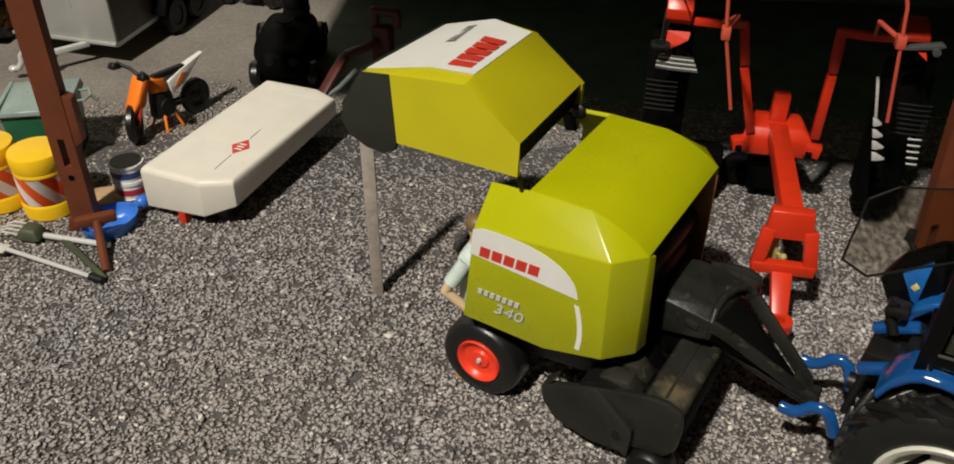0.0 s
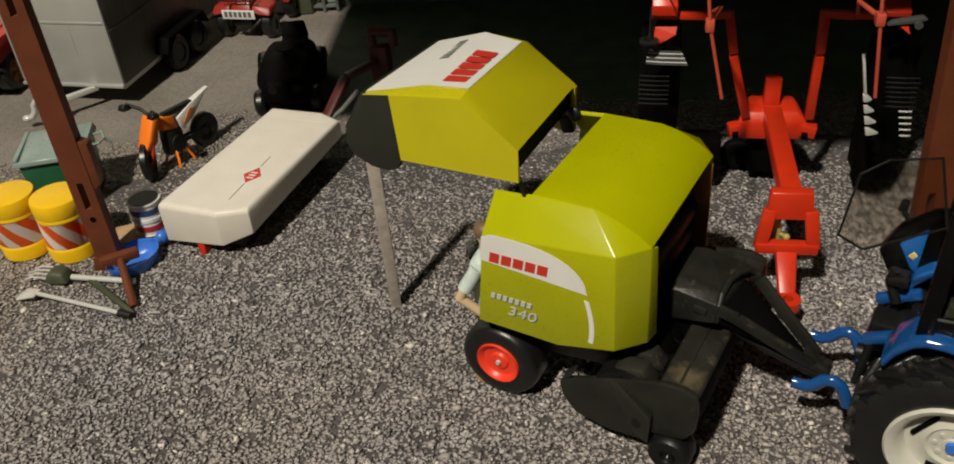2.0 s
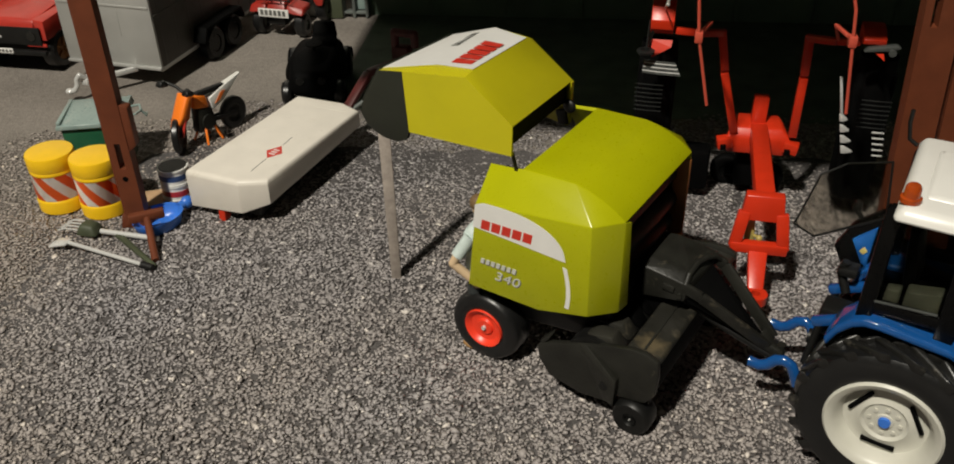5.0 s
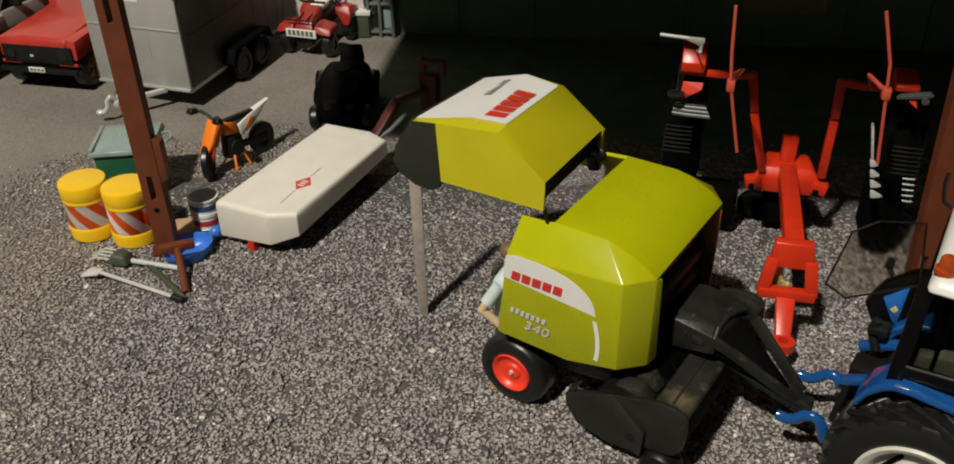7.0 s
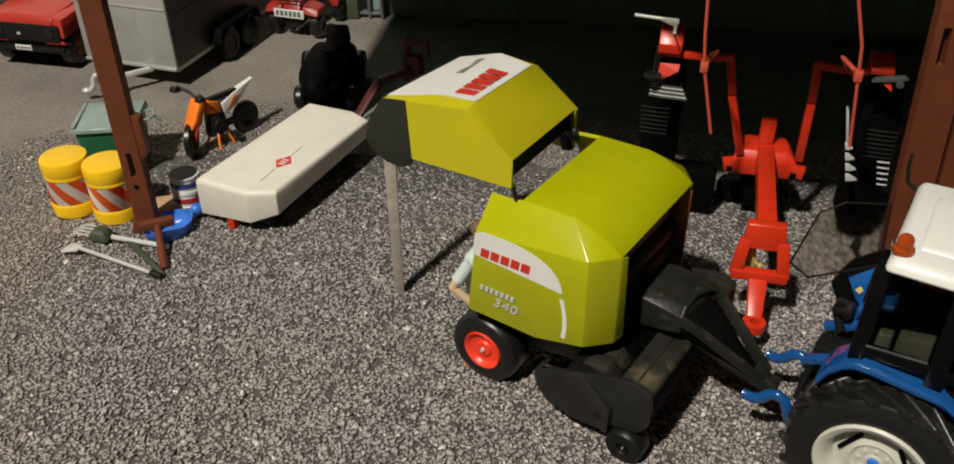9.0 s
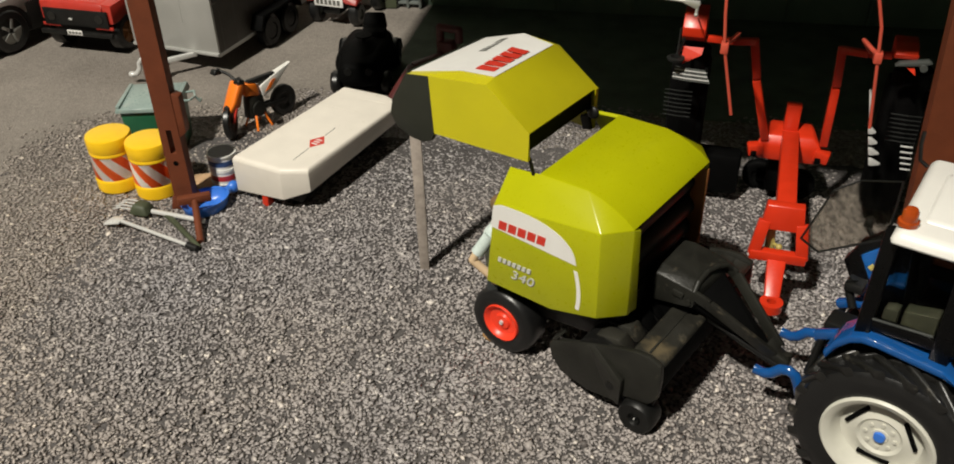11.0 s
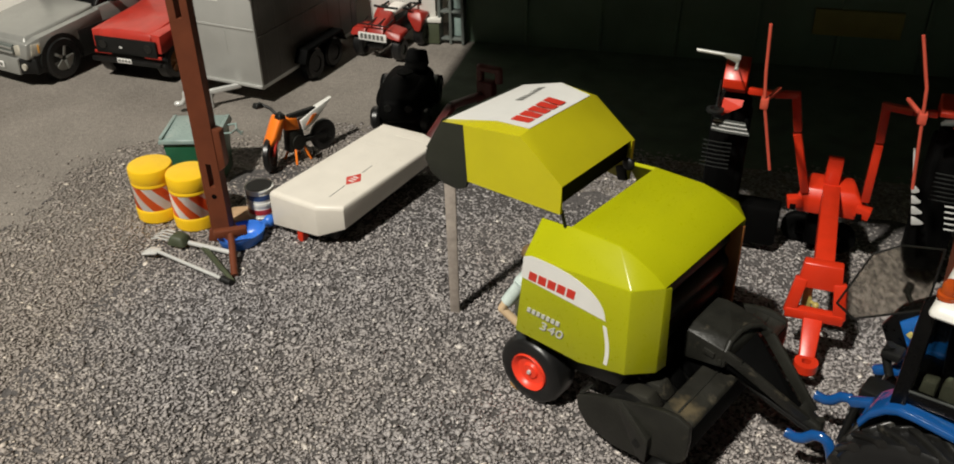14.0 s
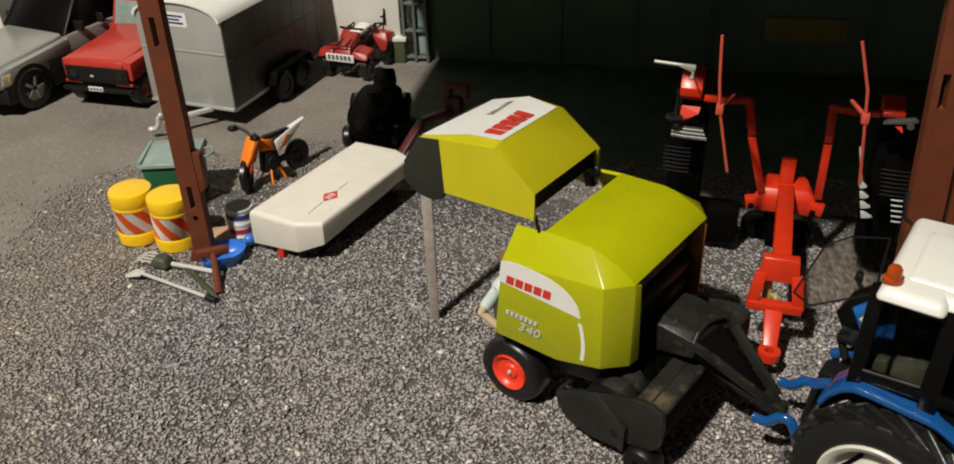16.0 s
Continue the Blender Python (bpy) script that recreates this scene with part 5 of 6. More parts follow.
# ---- white mower ----
def make_mower():
    mw = thing("disc_mower", -11.95, 30.7, 0, -15.5, "cream white covered disc mower on red feet", "mower")
    # x across, y along; the near end narrows
    top = 2.3
    # corners of the plan with the height of the skirt's lower edge; the near end narrows
    plan = [(-1.85, -4.45, 0.45), (0.95, -4.55, 0.66), (2.16, -4.0, 1.1), (2.58, 3.75, 1.42), (1.4, 4.3, 1.4), (-1.25, 4.3, 1.1)]
    pts = []
    for px, py, low in plan:
        pts += [(px, py, low), (px, py, top - 0.2), (px * 0.985 + 0.01, py * 0.985, top - 0.06), (px * 0.95 + 0.02, py * 0.955, top)]
    g = B()
    hull(g, pts, 0.07, 3)
    cover = part("mower_cover", g, CREAM, mw, "smooth cream cover")
    for y0, x0, x1 in ((1.9, -1.1, 1.2), (3.3, 0.2, 2.1)):
        g = B()
        box(g, x0, x1, y0, y0 + 0.07, top - 0.03, top + 0.006, 0.004)
        part("moulded_rib", g, CREAM, cover)
    d = Vector((1.02, -1.6, top + 0.004))
    g = B()
    prism(g, [(d.x - 0.42, d.y), (d.x, d.y - 0.62), (d.x + 0.42, d.y), (d.x, d.y + 0.62)], "z", top - 0.01, top + 0.008, 0)
    part("diamond_logo", g, RED_INK, cover, "red diamond mark")
    for k in range(3):
        g = B()
        y = d.y - 0.26 + 0.2 * k
        box(g, d.x - 0.16, d.x + 0.16, y, y + 0.09, top, top + 0.012, 0)
        part("logo_bar", g, STICKER, cover)
    for y0, y1 in ((d.y - 1.9, d.y - 0.7), (d.y + 0.7, d.y + 1.55)):
        g = B()
        box(g, d.x - 0.02, d.x + 0.02, y0, y1, top - 0.01, top + 0.006, 0)
        part("thin_line", g, GREY_INK, cover)
    g = B()
    box(g, -1.3, 1.5, -3.9, 3.8, 0.25, 1.0, 0.1)
    part("cutter_bar", g, BLACK, mw, "black cutter bar")
    for x, y in ((-0.25, -4.25), (0.2, 3.9)):
        g = B()
        hull(g, [(x - 0.18, y - 0.25, 0), (x + 0.18, y - 0.25, 0), (x - 0.18, y + 0.25, 0), (x + 0.18, y + 0.25, 0), (x - 0.15, y - 0.15, 1.0), (x + 0.15, y - 0.15, 1.0), (x - 0.15, y + 0.15, 1.0), (x + 0.15, y + 0.15, 1.0)], 0.04)
        part("foot", g, RED, mw, "red foot")
    g = B()
    beam(g, (1.2, 4.2, 1.3), (1.7, 6.6, 3.0), 0.5, 0.35, 0.08)
    beam(g, (1.7, 6.6, 3.0), (2.6, 8.3, 3.1), 0.45, 0.35, 0.08)
    box(g, 2.2, 3.2, 8.3, 9.0, 1.8, 3.9, 0.15)
    tube(g, [(2.35, 8.6, 3.7), (2.35, 8.6, 4.6), (3.5, 8.6, 4.6), (3.5, 8.6, 3.9)], 0.22)
    part("mower_arm", g, SHADED_RED, mw, "red carrying arm with its shade in the colour")
    g = B()
    rod(g, (0.9, 4.25, 1.5), (0.9, 4.65, 1.5), 0.22)
    part("knob", g, RED, mw, "red knob")
    g = B()
    tube(g, [(1.2, 4.4, 1.4), (1.9, 5.4, 1.9), (2.2, 6.6, 2.3)], 0.12)
    part("hydraulic_ram", g, GREY_FRAME, mw)
    return mw


make_mower()


# ---- striped barrels ----
def make_barrel():
    br = thing("traffic_barrel", -21.3, 27.25, 0, 20, "yellow plastic barrel with orange and white diagonal stripes", "barrel", "striped barrels")
    g = B()
    lathe(g, [(0.001, 0.0), (0.98, 0.0), (1.05, 0.08), (1.075, 0.62), (1.03, 0.74), (1.0, 0.76), (0.001, 0.76)], "z", n=36)
    part("base", g, YELLOW, br)
    n = 12
    for k in range(n):
        g = B()
        t = B()
        rows = 6
        lean = 2 * math.pi * 0.15
        vs = []
        for j in range(rows + 1):
            z = 0.76 + 1.2 * j / rows
            for i in range(4):
                a = 2 * math.pi * (k + i / 3) / n - lean * j / rows
                vs.append(t.verts.new((1.04 * math.cos(a), 1.04 * math.sin(a), z)))
        for j in range(rows):
            for i in range(3):
                t.faces.new((vs[j * 4 + i], vs[j * 4 + i + 1], vs[j * 4 + 5 + i], vs[j * 4 + 4 + i]))
        bmesh.ops.solidify(t, geom=t.faces[:], thickness=0.05)
        join(g, t)
        part("stripe", g, ORANGE_BAND if k % 2 else BAND_WHITE, br, "orange slanted stripe" if k % 2 else "white slanted stripe")
    g = B()
    lathe(g, [(0.001, 1.96), (1.0, 1.96), (1.045, 2.0), (1.05, 2.1), (1.03, 2.15), (1.06, 2.22), (1.07, 2.74), (1.03, 2.84), (0.9, 2.87), (0.001, 2.9)], "z", n=36)
    part("lid", g, YELLOW, br)
    return br


barrel = make_barrel()
copy_thing(barrel, pose(-19.1 * CM, 27.0 * CM, 0, 0, 0, 75))

# ---- brown shed posts ----
def make_post(x, y, rz, lean, w=0.46, slot=0.0):
    po = thing("shed_post", x, y, 0, rz, "brown plastic post with slots, holding up the shed roof", "post", "shed posts", ry=lean)
    g = B()
    d = 0.28
    # face strips leave real slots between them
    box(g, -w, slot - 0.13, -d, d, 0, 17.0, 0)
    box(g, slot + 0.13, w, -d, d, 0, 17.0, 0)
    for a, b in ((0.0, 3.0), (4.2, 11.0), (12.3, 17.0)):
        box(g, slot - 0.13, slot + 0.13, -d, d, a, b, 0)
    part("upright", g, BROWN, po)
    g = B()
    rod(g, (0, -d - 0.005, 2.5), (0, -d + 0.02, 2.5), 0.13)
    part("pin_hole", g, PITCH, po)
    g = B()
    hull(g, [(w - 0.02, -0.25, 3.8), (w - 0.02, 0.25, 3.8), (w + 0.35, -0.25, 4.1), (w + 0.35, 0.25, 4.1), (w - 0.02, -0.25, 6.0), (w - 0.02, 0.25, 6.0), (w + 0.35, -0.25, 5.85), (w + 0.35, 0.25, 5.85)], 0.05)
    part("bracket", g, BROWN, po)
    g = B()
    hull(g, [(-0.7, -0.4, 0), (0.6, -0.1, 0), (-0.7, 0.6, 0), (0.6, 0.6, 0), (-0.58, -0.32, 0.7), (0.5, -0.1, 0.7), (-0.58, 0.4, 0.7), (0.5, 0.4, 0.7)], 0.06)
    part("foot", g, BROWN, po)
    return po


make_post(-17.02, 25.85, 5, 0)
make_post(14.42, 23.3, 0, -2.9, 0.6, -0.22)
make_post(15.85, 23.5, 0, -2.9, 0.6, 0.1)

# ---- mallet leaning on the post foot ----
ml = thing("mallet", -15.05, 22.95, 0, 28, "brown toy mallet leaning on the post foot", "mallet")
g = B()
rod(g, (0, 0, 0.12), (0, 2.35, 0.95), 0.17, 0.16)
part("handle", g, BROWN, ml)
g = B()
box(g, -0.75, 0.75, 2.2, 2.6, 0.8, 1.2, 0.08)
part("head", g, BROWN, ml)

# ---- feed box with lid ----
bx = thing("feed_box", -21.07, 31.25, 0, 14, "dark green box with a pale grey-green lid", "box")
g = B()
hull(g, [(-1.25, -0.95, 0), (1.25, -0.95, 0), (-1.3, 1.3, 0), (1.3, 1.3, 0), (-1.42, -1.1, 2.55), (1.42, -1.1, 2.55), (-1.42, 1.5, 2.55), (1.42, 1.5, 2.55)], 0.08)
part("tub", g, GREEN_BOX, bx)
g = B()
hull(g, [(-1.6, -1.25, 2.55), (1.6, -1.25, 2.55), (-1.6, 1.7, 2.55), (1.6, 1.7, 2.55), (-1.55, -1.2, 2.8), (1.55, -1.2, 2.8), (-1.5, 1.6, 2.9), (1.5, 1.6, 2.9)], 0.06)
lid = part("lid", g, LID, bx)
for s in (-1, 1):
    g = B()
    box(g, 1.42 * s - 0.1, 1.42 * s + 0.1, -1.18, 1.6, 2.78, 2.94, 0.04)
    part("rim", g, LID, lid)
g = B()
tube(g, [(1.5, -0.3, 2.7), (2.0, -0.35, 2.75), (2.15, 0.2, 2.7), (2.0, 0.75, 2.75), (1.5, 0.7, 2.7)], 0.06, 8)
tube(g, [(2.15, 0.2, 2.7), (2.35, 0.25, 2.4), (2.3, 0.6, 2.35)], 0.07, 8)
part("catch", g, LID, bx, "pale bent catch")

# ---- paint tins on a board ----
bd = thing("wood_board", -16.4, 27.6, 0, 20, "tan wooden board lying on gravel under tins", "board")
g = B()
box(g, -1.3, 1.3, -0.5, 0.9, 0.0, 0.4, 0.03)
part("plank", g, TAN, bd)


def make_tin(z, label_mat, text):
    tn = thing("paint_tin", -15.95, 27.9, z, 0, text, "tin", "stacked tins")
    tn.matrix_basis = tn.matrix_basis @ Matrix.Diagonal((1.22, 1.22, 1.1, 1))
    g = B()
    lathe(g, [(0.001, 0), (0.56, 0), (0.58, 0.05), (0.55, 0.07), (0.55, 0.6), (0.58, 0.63), (0.58, 0.7), (0.52, 0.7), (0.50, 0.66), (0.001, 0.66)], "z", n=32)
    part("can", g, WHITE, tn)
    g = B()
    lathe(g, [(0.55, 0.22), (0.562, 0.22), (0.562, 0.46), (0.55, 0.46)], "z", n=32)
    part("label_band", g, label_mat, tn)
    g = B()
    rod(g, (0, 0, 0.65), (0, 0, 0.715), 0.5, n=32)
    part("tin_lid", g, BLACK, tn, "black lid")


make_tin(0.4, TIN_RED, "small white tin with a red band and black lid")
make_tin(1.18, TIN_NAVY, "small white tin with a navy band and black lid")

# ---- blue scoop ----
sc = thing("scoop", -16.05, 25.75, 0, 57, "blue plastic scoop with a short round handle", "scoop")
g = B()
lathe(g, [(0.001, 0.08), (0.75, 0.08), (0.9, 0.2), (1.02, 0.6), (1.08, 0.62), (1.06, 0.55), (0.95, 0.14), (0.8, 0.0), (0.001, 0.0)], "z", n=32)
bmesh.ops.scale(g, vec=(1.1, 0.85, 1.0), verts=g.verts)
part("bowl", g, BLUE_TOY, sc)
g = B()
rod(g, (1.1, 0, 0.5), (1.5, 0.05, 0.5), 0.2)
ball(g, (1.6, 0.05, 0.5), 0.34, (1, 0.8, 0.9))
part("handle", g, BLUE_TOY, sc)

# ---- garden tools lying on the gravel ----
sh = thing("spade", -17.55, 23.1, 0.16, -17, "silvery toy spade lying flat on gravel", "spade")
g = B()
rod(g, (-1.7, 0.0, 0.25), (2.3, 0.0, 0.12), 0.09)
part("shaft", g, CHROME, sh)
g = B()
rod(g, (2.25, 0, 0.12), (2.8, 0, 0.1), 0.17, 0.14)
part("grip", g, BLACK, sh)
g = B()
hull(g, [(-2.5, -0.4, 0.0), (-2.5, 0.3, 0.05), (-1.65, -0.22, 0.2), (-1.65, 0.22, 0.25), (-2.5, -0.4, 0.08), (-2.5, 0.3, 0.13), (-1.65, -0.22, 0.3), (-1.65, 0.22, 0.33), (-2.7, -0.05, 0.02)], 0.03)
part("blade", g, CHROME, sh)
fk = thing("garden_fork", -17.7, 24.7, 0.12, -8, "grey-handled toy fork with an olive green head", "fork")
g = B()
rod(g, (-0.6, 0, 0.15), (2.2, 0, 0.15), 0.12)
part("shaft", g, CHROME, fk)
g = B()
hull(g, [(-1.6, -0.5, 0.05), (-1.6, 0.4, 0.05), (-0.6, -0.45, 0.05), (-0.6, 0.35, 0.05), (-1.4, -0.35, 0.55), (-1.4, 0.3, 0.55), (-0.8, -0.3, 0.5), (-0.8, 0.25, 0.5)], 0.1)
part("head", g, OLIVE, fk)
for k in range(4):
    g = B()
    tube(g, [(-1.5, -0.35 + 0.24 * k, 0.3), (-2.2, -0.3 + 0.24 * k, 0.25), (-2.6, -0.28 + 0.24 * k, 0.08)], 0.04, 6)
    part("tine", g, CHROME, fk)
stick = thing("olive_stake", -16.2, 23.6, 0.1, -40, "olive green thin stake lying on gravel", "stake")
g = B()
hull(g, [(-1.9, -0.15, 0), (1.7, -0.1, 0), (-1.9, 0.15, 0), (1.7, 0.1, 0), (-1.9, -0.12, 0.2), (1.7, -0.08, 0.14), (-1.9, 0.12, 0.2), (1.7, 0.08, 0.14)], 0.03)
part("shaft", g, OLIVE, stick)


# ---- dirt bike ----
def make_bike():
    bk = thing("dirt_bike", -16.85, 34.3, 0, 61, "orange, white and black toy dirt bike on an orange stand", "motorcycle")
    bk.matrix_basis = bk.matrix_basis @ Matrix.Diagonal((0.9, 0.9, 0.95, 1))
    # x towards the rear
    for x, r, nm in ((-2.0, 0.98, "front_wheel"), (2.0, 0.92, "rear_wheel")):
        hub = wheel(bk, (x, -0.2, r), r, 0.42, r * 0.62, RUBBER, BLACK, -1, name=nm)
        if x < 0:
            pivot = Matrix.Translation((x * CM, 0, r * CM))
            hub.matrix_basis = pivot @ Matrix.Rotation(radians(38), 4, "Z") @ pivot.inverted()
    g = B()
    for s in (-0.32, 0.32):
        rod(g, (-2.0, s, 0.98), (-1.15, s, 2.9), 0.1)
    part("fork", g, RED_PAINT, bk, "dark red fork legs")
    g = B()
    hull(g, [(-2.3, -0.3, 1.5), (-2.3, 0.3, 1.5), (-1.8, -0.45, 2.1), (-1.8, 0.45, 2.1), (-1.25, -0.45, 3.15), (-1.25, 0.45, 3.15), (-0.85, -0.4, 3.0), (-0.85, 0.4, 3.0), (-1.35, -0.4, 1.8), (-1.35, 0.4, 1.8)], 0.08)
    part("number_plate", g, ORANGE, bk, "orange front shroud")
    g = B()
    hull(g, [(-0.9, -0.35, 2.2), (-0.9, 0.35, 2.2), (0.2, -0.3, 1.9), (0.2, 0.3, 1.9), (-0.8, -0.3, 2.9), (-0.8, 0.3, 2.9), (0.1, -0.22, 2.65), (0.1, 0.22, 2.65)], 0.08)
    part("tank", g, ORANGE, bk)
    g = B()
    hull(g, [(-0.5, -0.2, 2.65), (-0.5, 0.2, 2.65), (1.6, -0.2, 2.6), (1.6, 0.2, 2.6), (-0.4, -0.15, 2.95), (-0.4, 0.15, 2.95), (1.6, -0.15, 2.85), (1.6, 0.15, 2.85)], 0.06)
    part("saddle", g, BLACK, bk)
    g = B()
    hull(g, [(0.4, -0.3, 1.7), (0.4, 0.3, 1.7), (1.3, -0.3, 2.0), (1.3, 0.3, 2.0), (1.2, -0.26, 2.7), (1.2, 0.26, 2.7), (2.9, -0.15, 3.05), (2.9, 0.15, 3.05), (0.3, -0.28, 2.4), (0.3, 0.28, 2.4)], 0.05)
    part("tail_fairing", g, WHITE, bk, "white tail fairing")
    g = B()
    hull(g, [(0.6, -0.315, 2.0), (1.0, -0.315, 2.1), (1.5, -0.29, 2.5), (1.2, -0.3, 2.55), (0.6, -0.305, 2.0), (0.6, -0.2, 2.0), (1.5, -0.2, 2.5)], 0)
    part("side_decal", g, ORANGE, bk)
    g = B()
    hull(g, [(-0.8, -0.35, 0.7), (-0.8, 0.35, 0.7), (0.5, -0.35, 0.65), (0.5, 0.35, 0.65), (-0.7, -0.3, 2.1), (-0.7, 0.3, 2.1), (0.4, -0.3, 1.9), (0.4, 0.3, 1.9)], 0.12)
    rod(g, (-0.1, -0.45, 1.2), (-0.1, 0.45, 1.2), 0.45)
    part("engine", g, DULL_BLACK, bk, "dark engine")
    g = B()
    beam(g, (0.3, 0.18, 1.1), (2.0, 0.2, 0.95), 0.12, 0.25, 0.03)
    beam(g, (0.3, -0.18, 1.1), (2.0, -0.2, 0.95), 0.12, 0.25, 0.03)
    part("swing_arm", g, BLACK, bk)
    g = B()
    tube(g, [(-1.5, -1.25, 3.6), (-1.25, -0.5, 3.5), (-1.15, 0, 3.2), (-1.2, 0.5, 3.45), (-1.45, 1.25, 3.65)], 0.09)
    part("handlebar", g, BLACK, bk)
    for s in (-1, 1):
        g = B()
        hull(g, [(-1.95, 0.85 * s, 3.5), (-1.4, 0.8 * s, 3.45), (-1.95, 1.35 * s, 3.5), (-1.4, 1.4 * s, 3.45), (-1.8, 0.9 * s, 3.8), (-1.45, 0.9 * s, 3.75), (-1.8, 1.3 * s, 3.8)], 0.06)
        part("hand_guard", g, BLACK, bk)
    g = B()
    for s in (-0.5, 0.5):
        beam(g, (-0.35, s * 0.6, 0.9), (-0.6, s * 1.2, 0.0), 0.14, 0.14, 0.03)
        beam(g, (0.25, s * 0.6, 0.9), (0.5, s * 1.2, 0.0), 0.14, 0.14, 0.03)
    beam(g, (-0.35, 0, 0.85), (0.3, 0, 0.85), 0.7, 0.14, 0.03)
    part("stand", g, ORANGE, bk, "orange stand")
    return bk


make_bike()


# ---- livestock trailer ----
def make_trailer():
    tl = thing("livestock_trailer", -24.86, 41.02, 0, -10.3, "silver grey toy livestock trailer with arched roof", "trailer")
    # x across, y towards the rear
    w, ln = 3.16, 11.5
    arch = [(-w, 1.2), (w, 1.2), (w, 6.9)] + [(w * math.cos(math.radians(a)), 6.9 + 1.0 * math.sin(math.radians(a))) for a in range(15, 180, 15)] + [(-w, 6.9)]
    g = B()
    prism(g, arch, "y", 0.0, 0.18, 0.05)
    fr = part("front_panel", g, SILVER, tl, "smooth silver front panel")
    g = B()
    box(g, -w + 0.1, w - 0.1, -0.05, 0.02, 4.75, 4.88, 0.03)
    box(g, 0.85, 0.92, -0.02, 0.02, 3.0, 4.7, 0.01)
    box(g, -w - 0.02, w + 0.02, -0.14, 0.3, 1.12, 1.3, 0.05)
    part("pressed_rib", g, SILVER, fr)
    g = B()
    box(g, -0.9, 0.75, -0.022, -0.002, 6.35, 7.25, 0)
    st = part("sticker", g, STICKER, fr, "small white sticker")
    for k in range(3):
        g = B()
        box(g, -0.75, 0.5 - 0.25 * (k % 2), -0.03, -0.021, 6.95 - 0.22 * k, 7.08 - 0.22 * k, 0)
        part("print_bar", g, TIN_NAVY, st)
    for s in (-1, 1):
        g = B()
        x0, x1 = (w - 0.15, w) if s > 0 else (-w, -w + 0.15)
        box(g, x0, x1, 0.18, ln, 1.2, 6.9, 0.03)
        side = part("side_panel", g, TRAILER_SIDE, tl, "dark slatted livestock side")
        for k in range(8):
            g = B()
            y = 0.6 + k * 1.45
            box(g, w * s - 0.02 * s - 0.03, w * s - 0.02 * s + 0.03, y, y + 0.12, 1.3, 6.8, 0.02)
            part("side_rib", g, TRAILER_SIDE, side)
        g = B()
        box(g, w * s - 0.05, w * s + 0.05, 0.2, ln, 4.25, 4.36, 0.02)
        part("side_rail", g, TRAILER_SIDE, side)
    roof = [(w * 1.02 * math.cos(math.radians(a)), 6.9 + 1.05 * math.sin(math.radians(a))) for a in range(0, 181, 12)]
    g = B()
    prism(g, roof + [(x * 0.95, z - 0.08) for x, z in roof[::-1]], "y", -0.15, ln, 0)
    part("roof", g, WHITE, tl, "pale arched roof")
    g = B()
    box(g, -w, w, 0.1, ln, 1.0, 1.3, 0.04)
    part("floor_pan", g, SILVER, tl)
    g = B()
    prism(g, arch, "y", ln - 0.15, ln, 0.05)
    part("tail_ramp", g, SILVER, tl)
    # wheels turn about x: build along y and turn a quarter
    # tyres and rims near-black: shade beside the trailer put into their colour
    for s in (-1, 1):
        for y in (4.9, 7.2):
            g = B()
            lathe(g, [(0.55, 0.0), (0.9, 0.0), (1.05, 0.12), (1.05, 0.58), (0.9, 0.7), (0.55, 0.7)], "x", ((w + 0.05) * s - (0 if s > 0 else 0.7), y, 1.05), 30)
            wh = part("wheel", g, CAB_BLACK, tl)
            g = B()
            xo = (w + 0.05) * s + (0.6 * s)
            rod(g, (xo - 0.5 * s, y, 1.05), (xo + 0.05 * s, y, 1.05), 0.58, 0.5)
            part("rim", g, CAB_BLACK, wh)
        g = B()
        xa, xb = ((w + 0.02), (w + 0.85)) if s > 0 else (-(w + 0.85), -(w + 0.02))
        prism(g, [(3.5, 1.5), (3.9, 2.35), (8.2, 2.35), (8.6, 1.5), (8.4, 1.5), (8.05, 2.2), (4.05, 2.2), (3.7, 1.5)], "x", xa, xb, 0.02)
        part("mudguard", g, PITCH, tl)
    g = B()
    beam(g, (-1.6, 0.1, 1.05), (-0.45, -2.1, 1.0), 0.3, 0.3, 0.06)
    beam(g, (1.4, 0.1, 1.05), (-0.3, -2.1, 1.0), 0.3, 0.3, 0.06)
    box(g, -0.62, -0.12, -2.5, -1.9, 0.85, 1.25, 0.08)
    tube(g, [(-0.35, -2.3, 1.2), (-0.5, -2.6, 1.5), (-0.7, -2.65, 1.25), (-0.72, -2.7, 0.9), (-0.9, -2.8, 0.62), (-1.15, -2.85, 0.55)], 0.15)
    ball(g, (-1.2, -2.86, 0.56), 0.22, (1.2, 1, 0.8))
    rod(g, (0.2, -1.5, 0.0), (0.2, -1.5, 1.05), 0.16)
    part("drawbar", g, CHROME, tl, "bright drawbar with coupling")
    return tl


make_trailer()


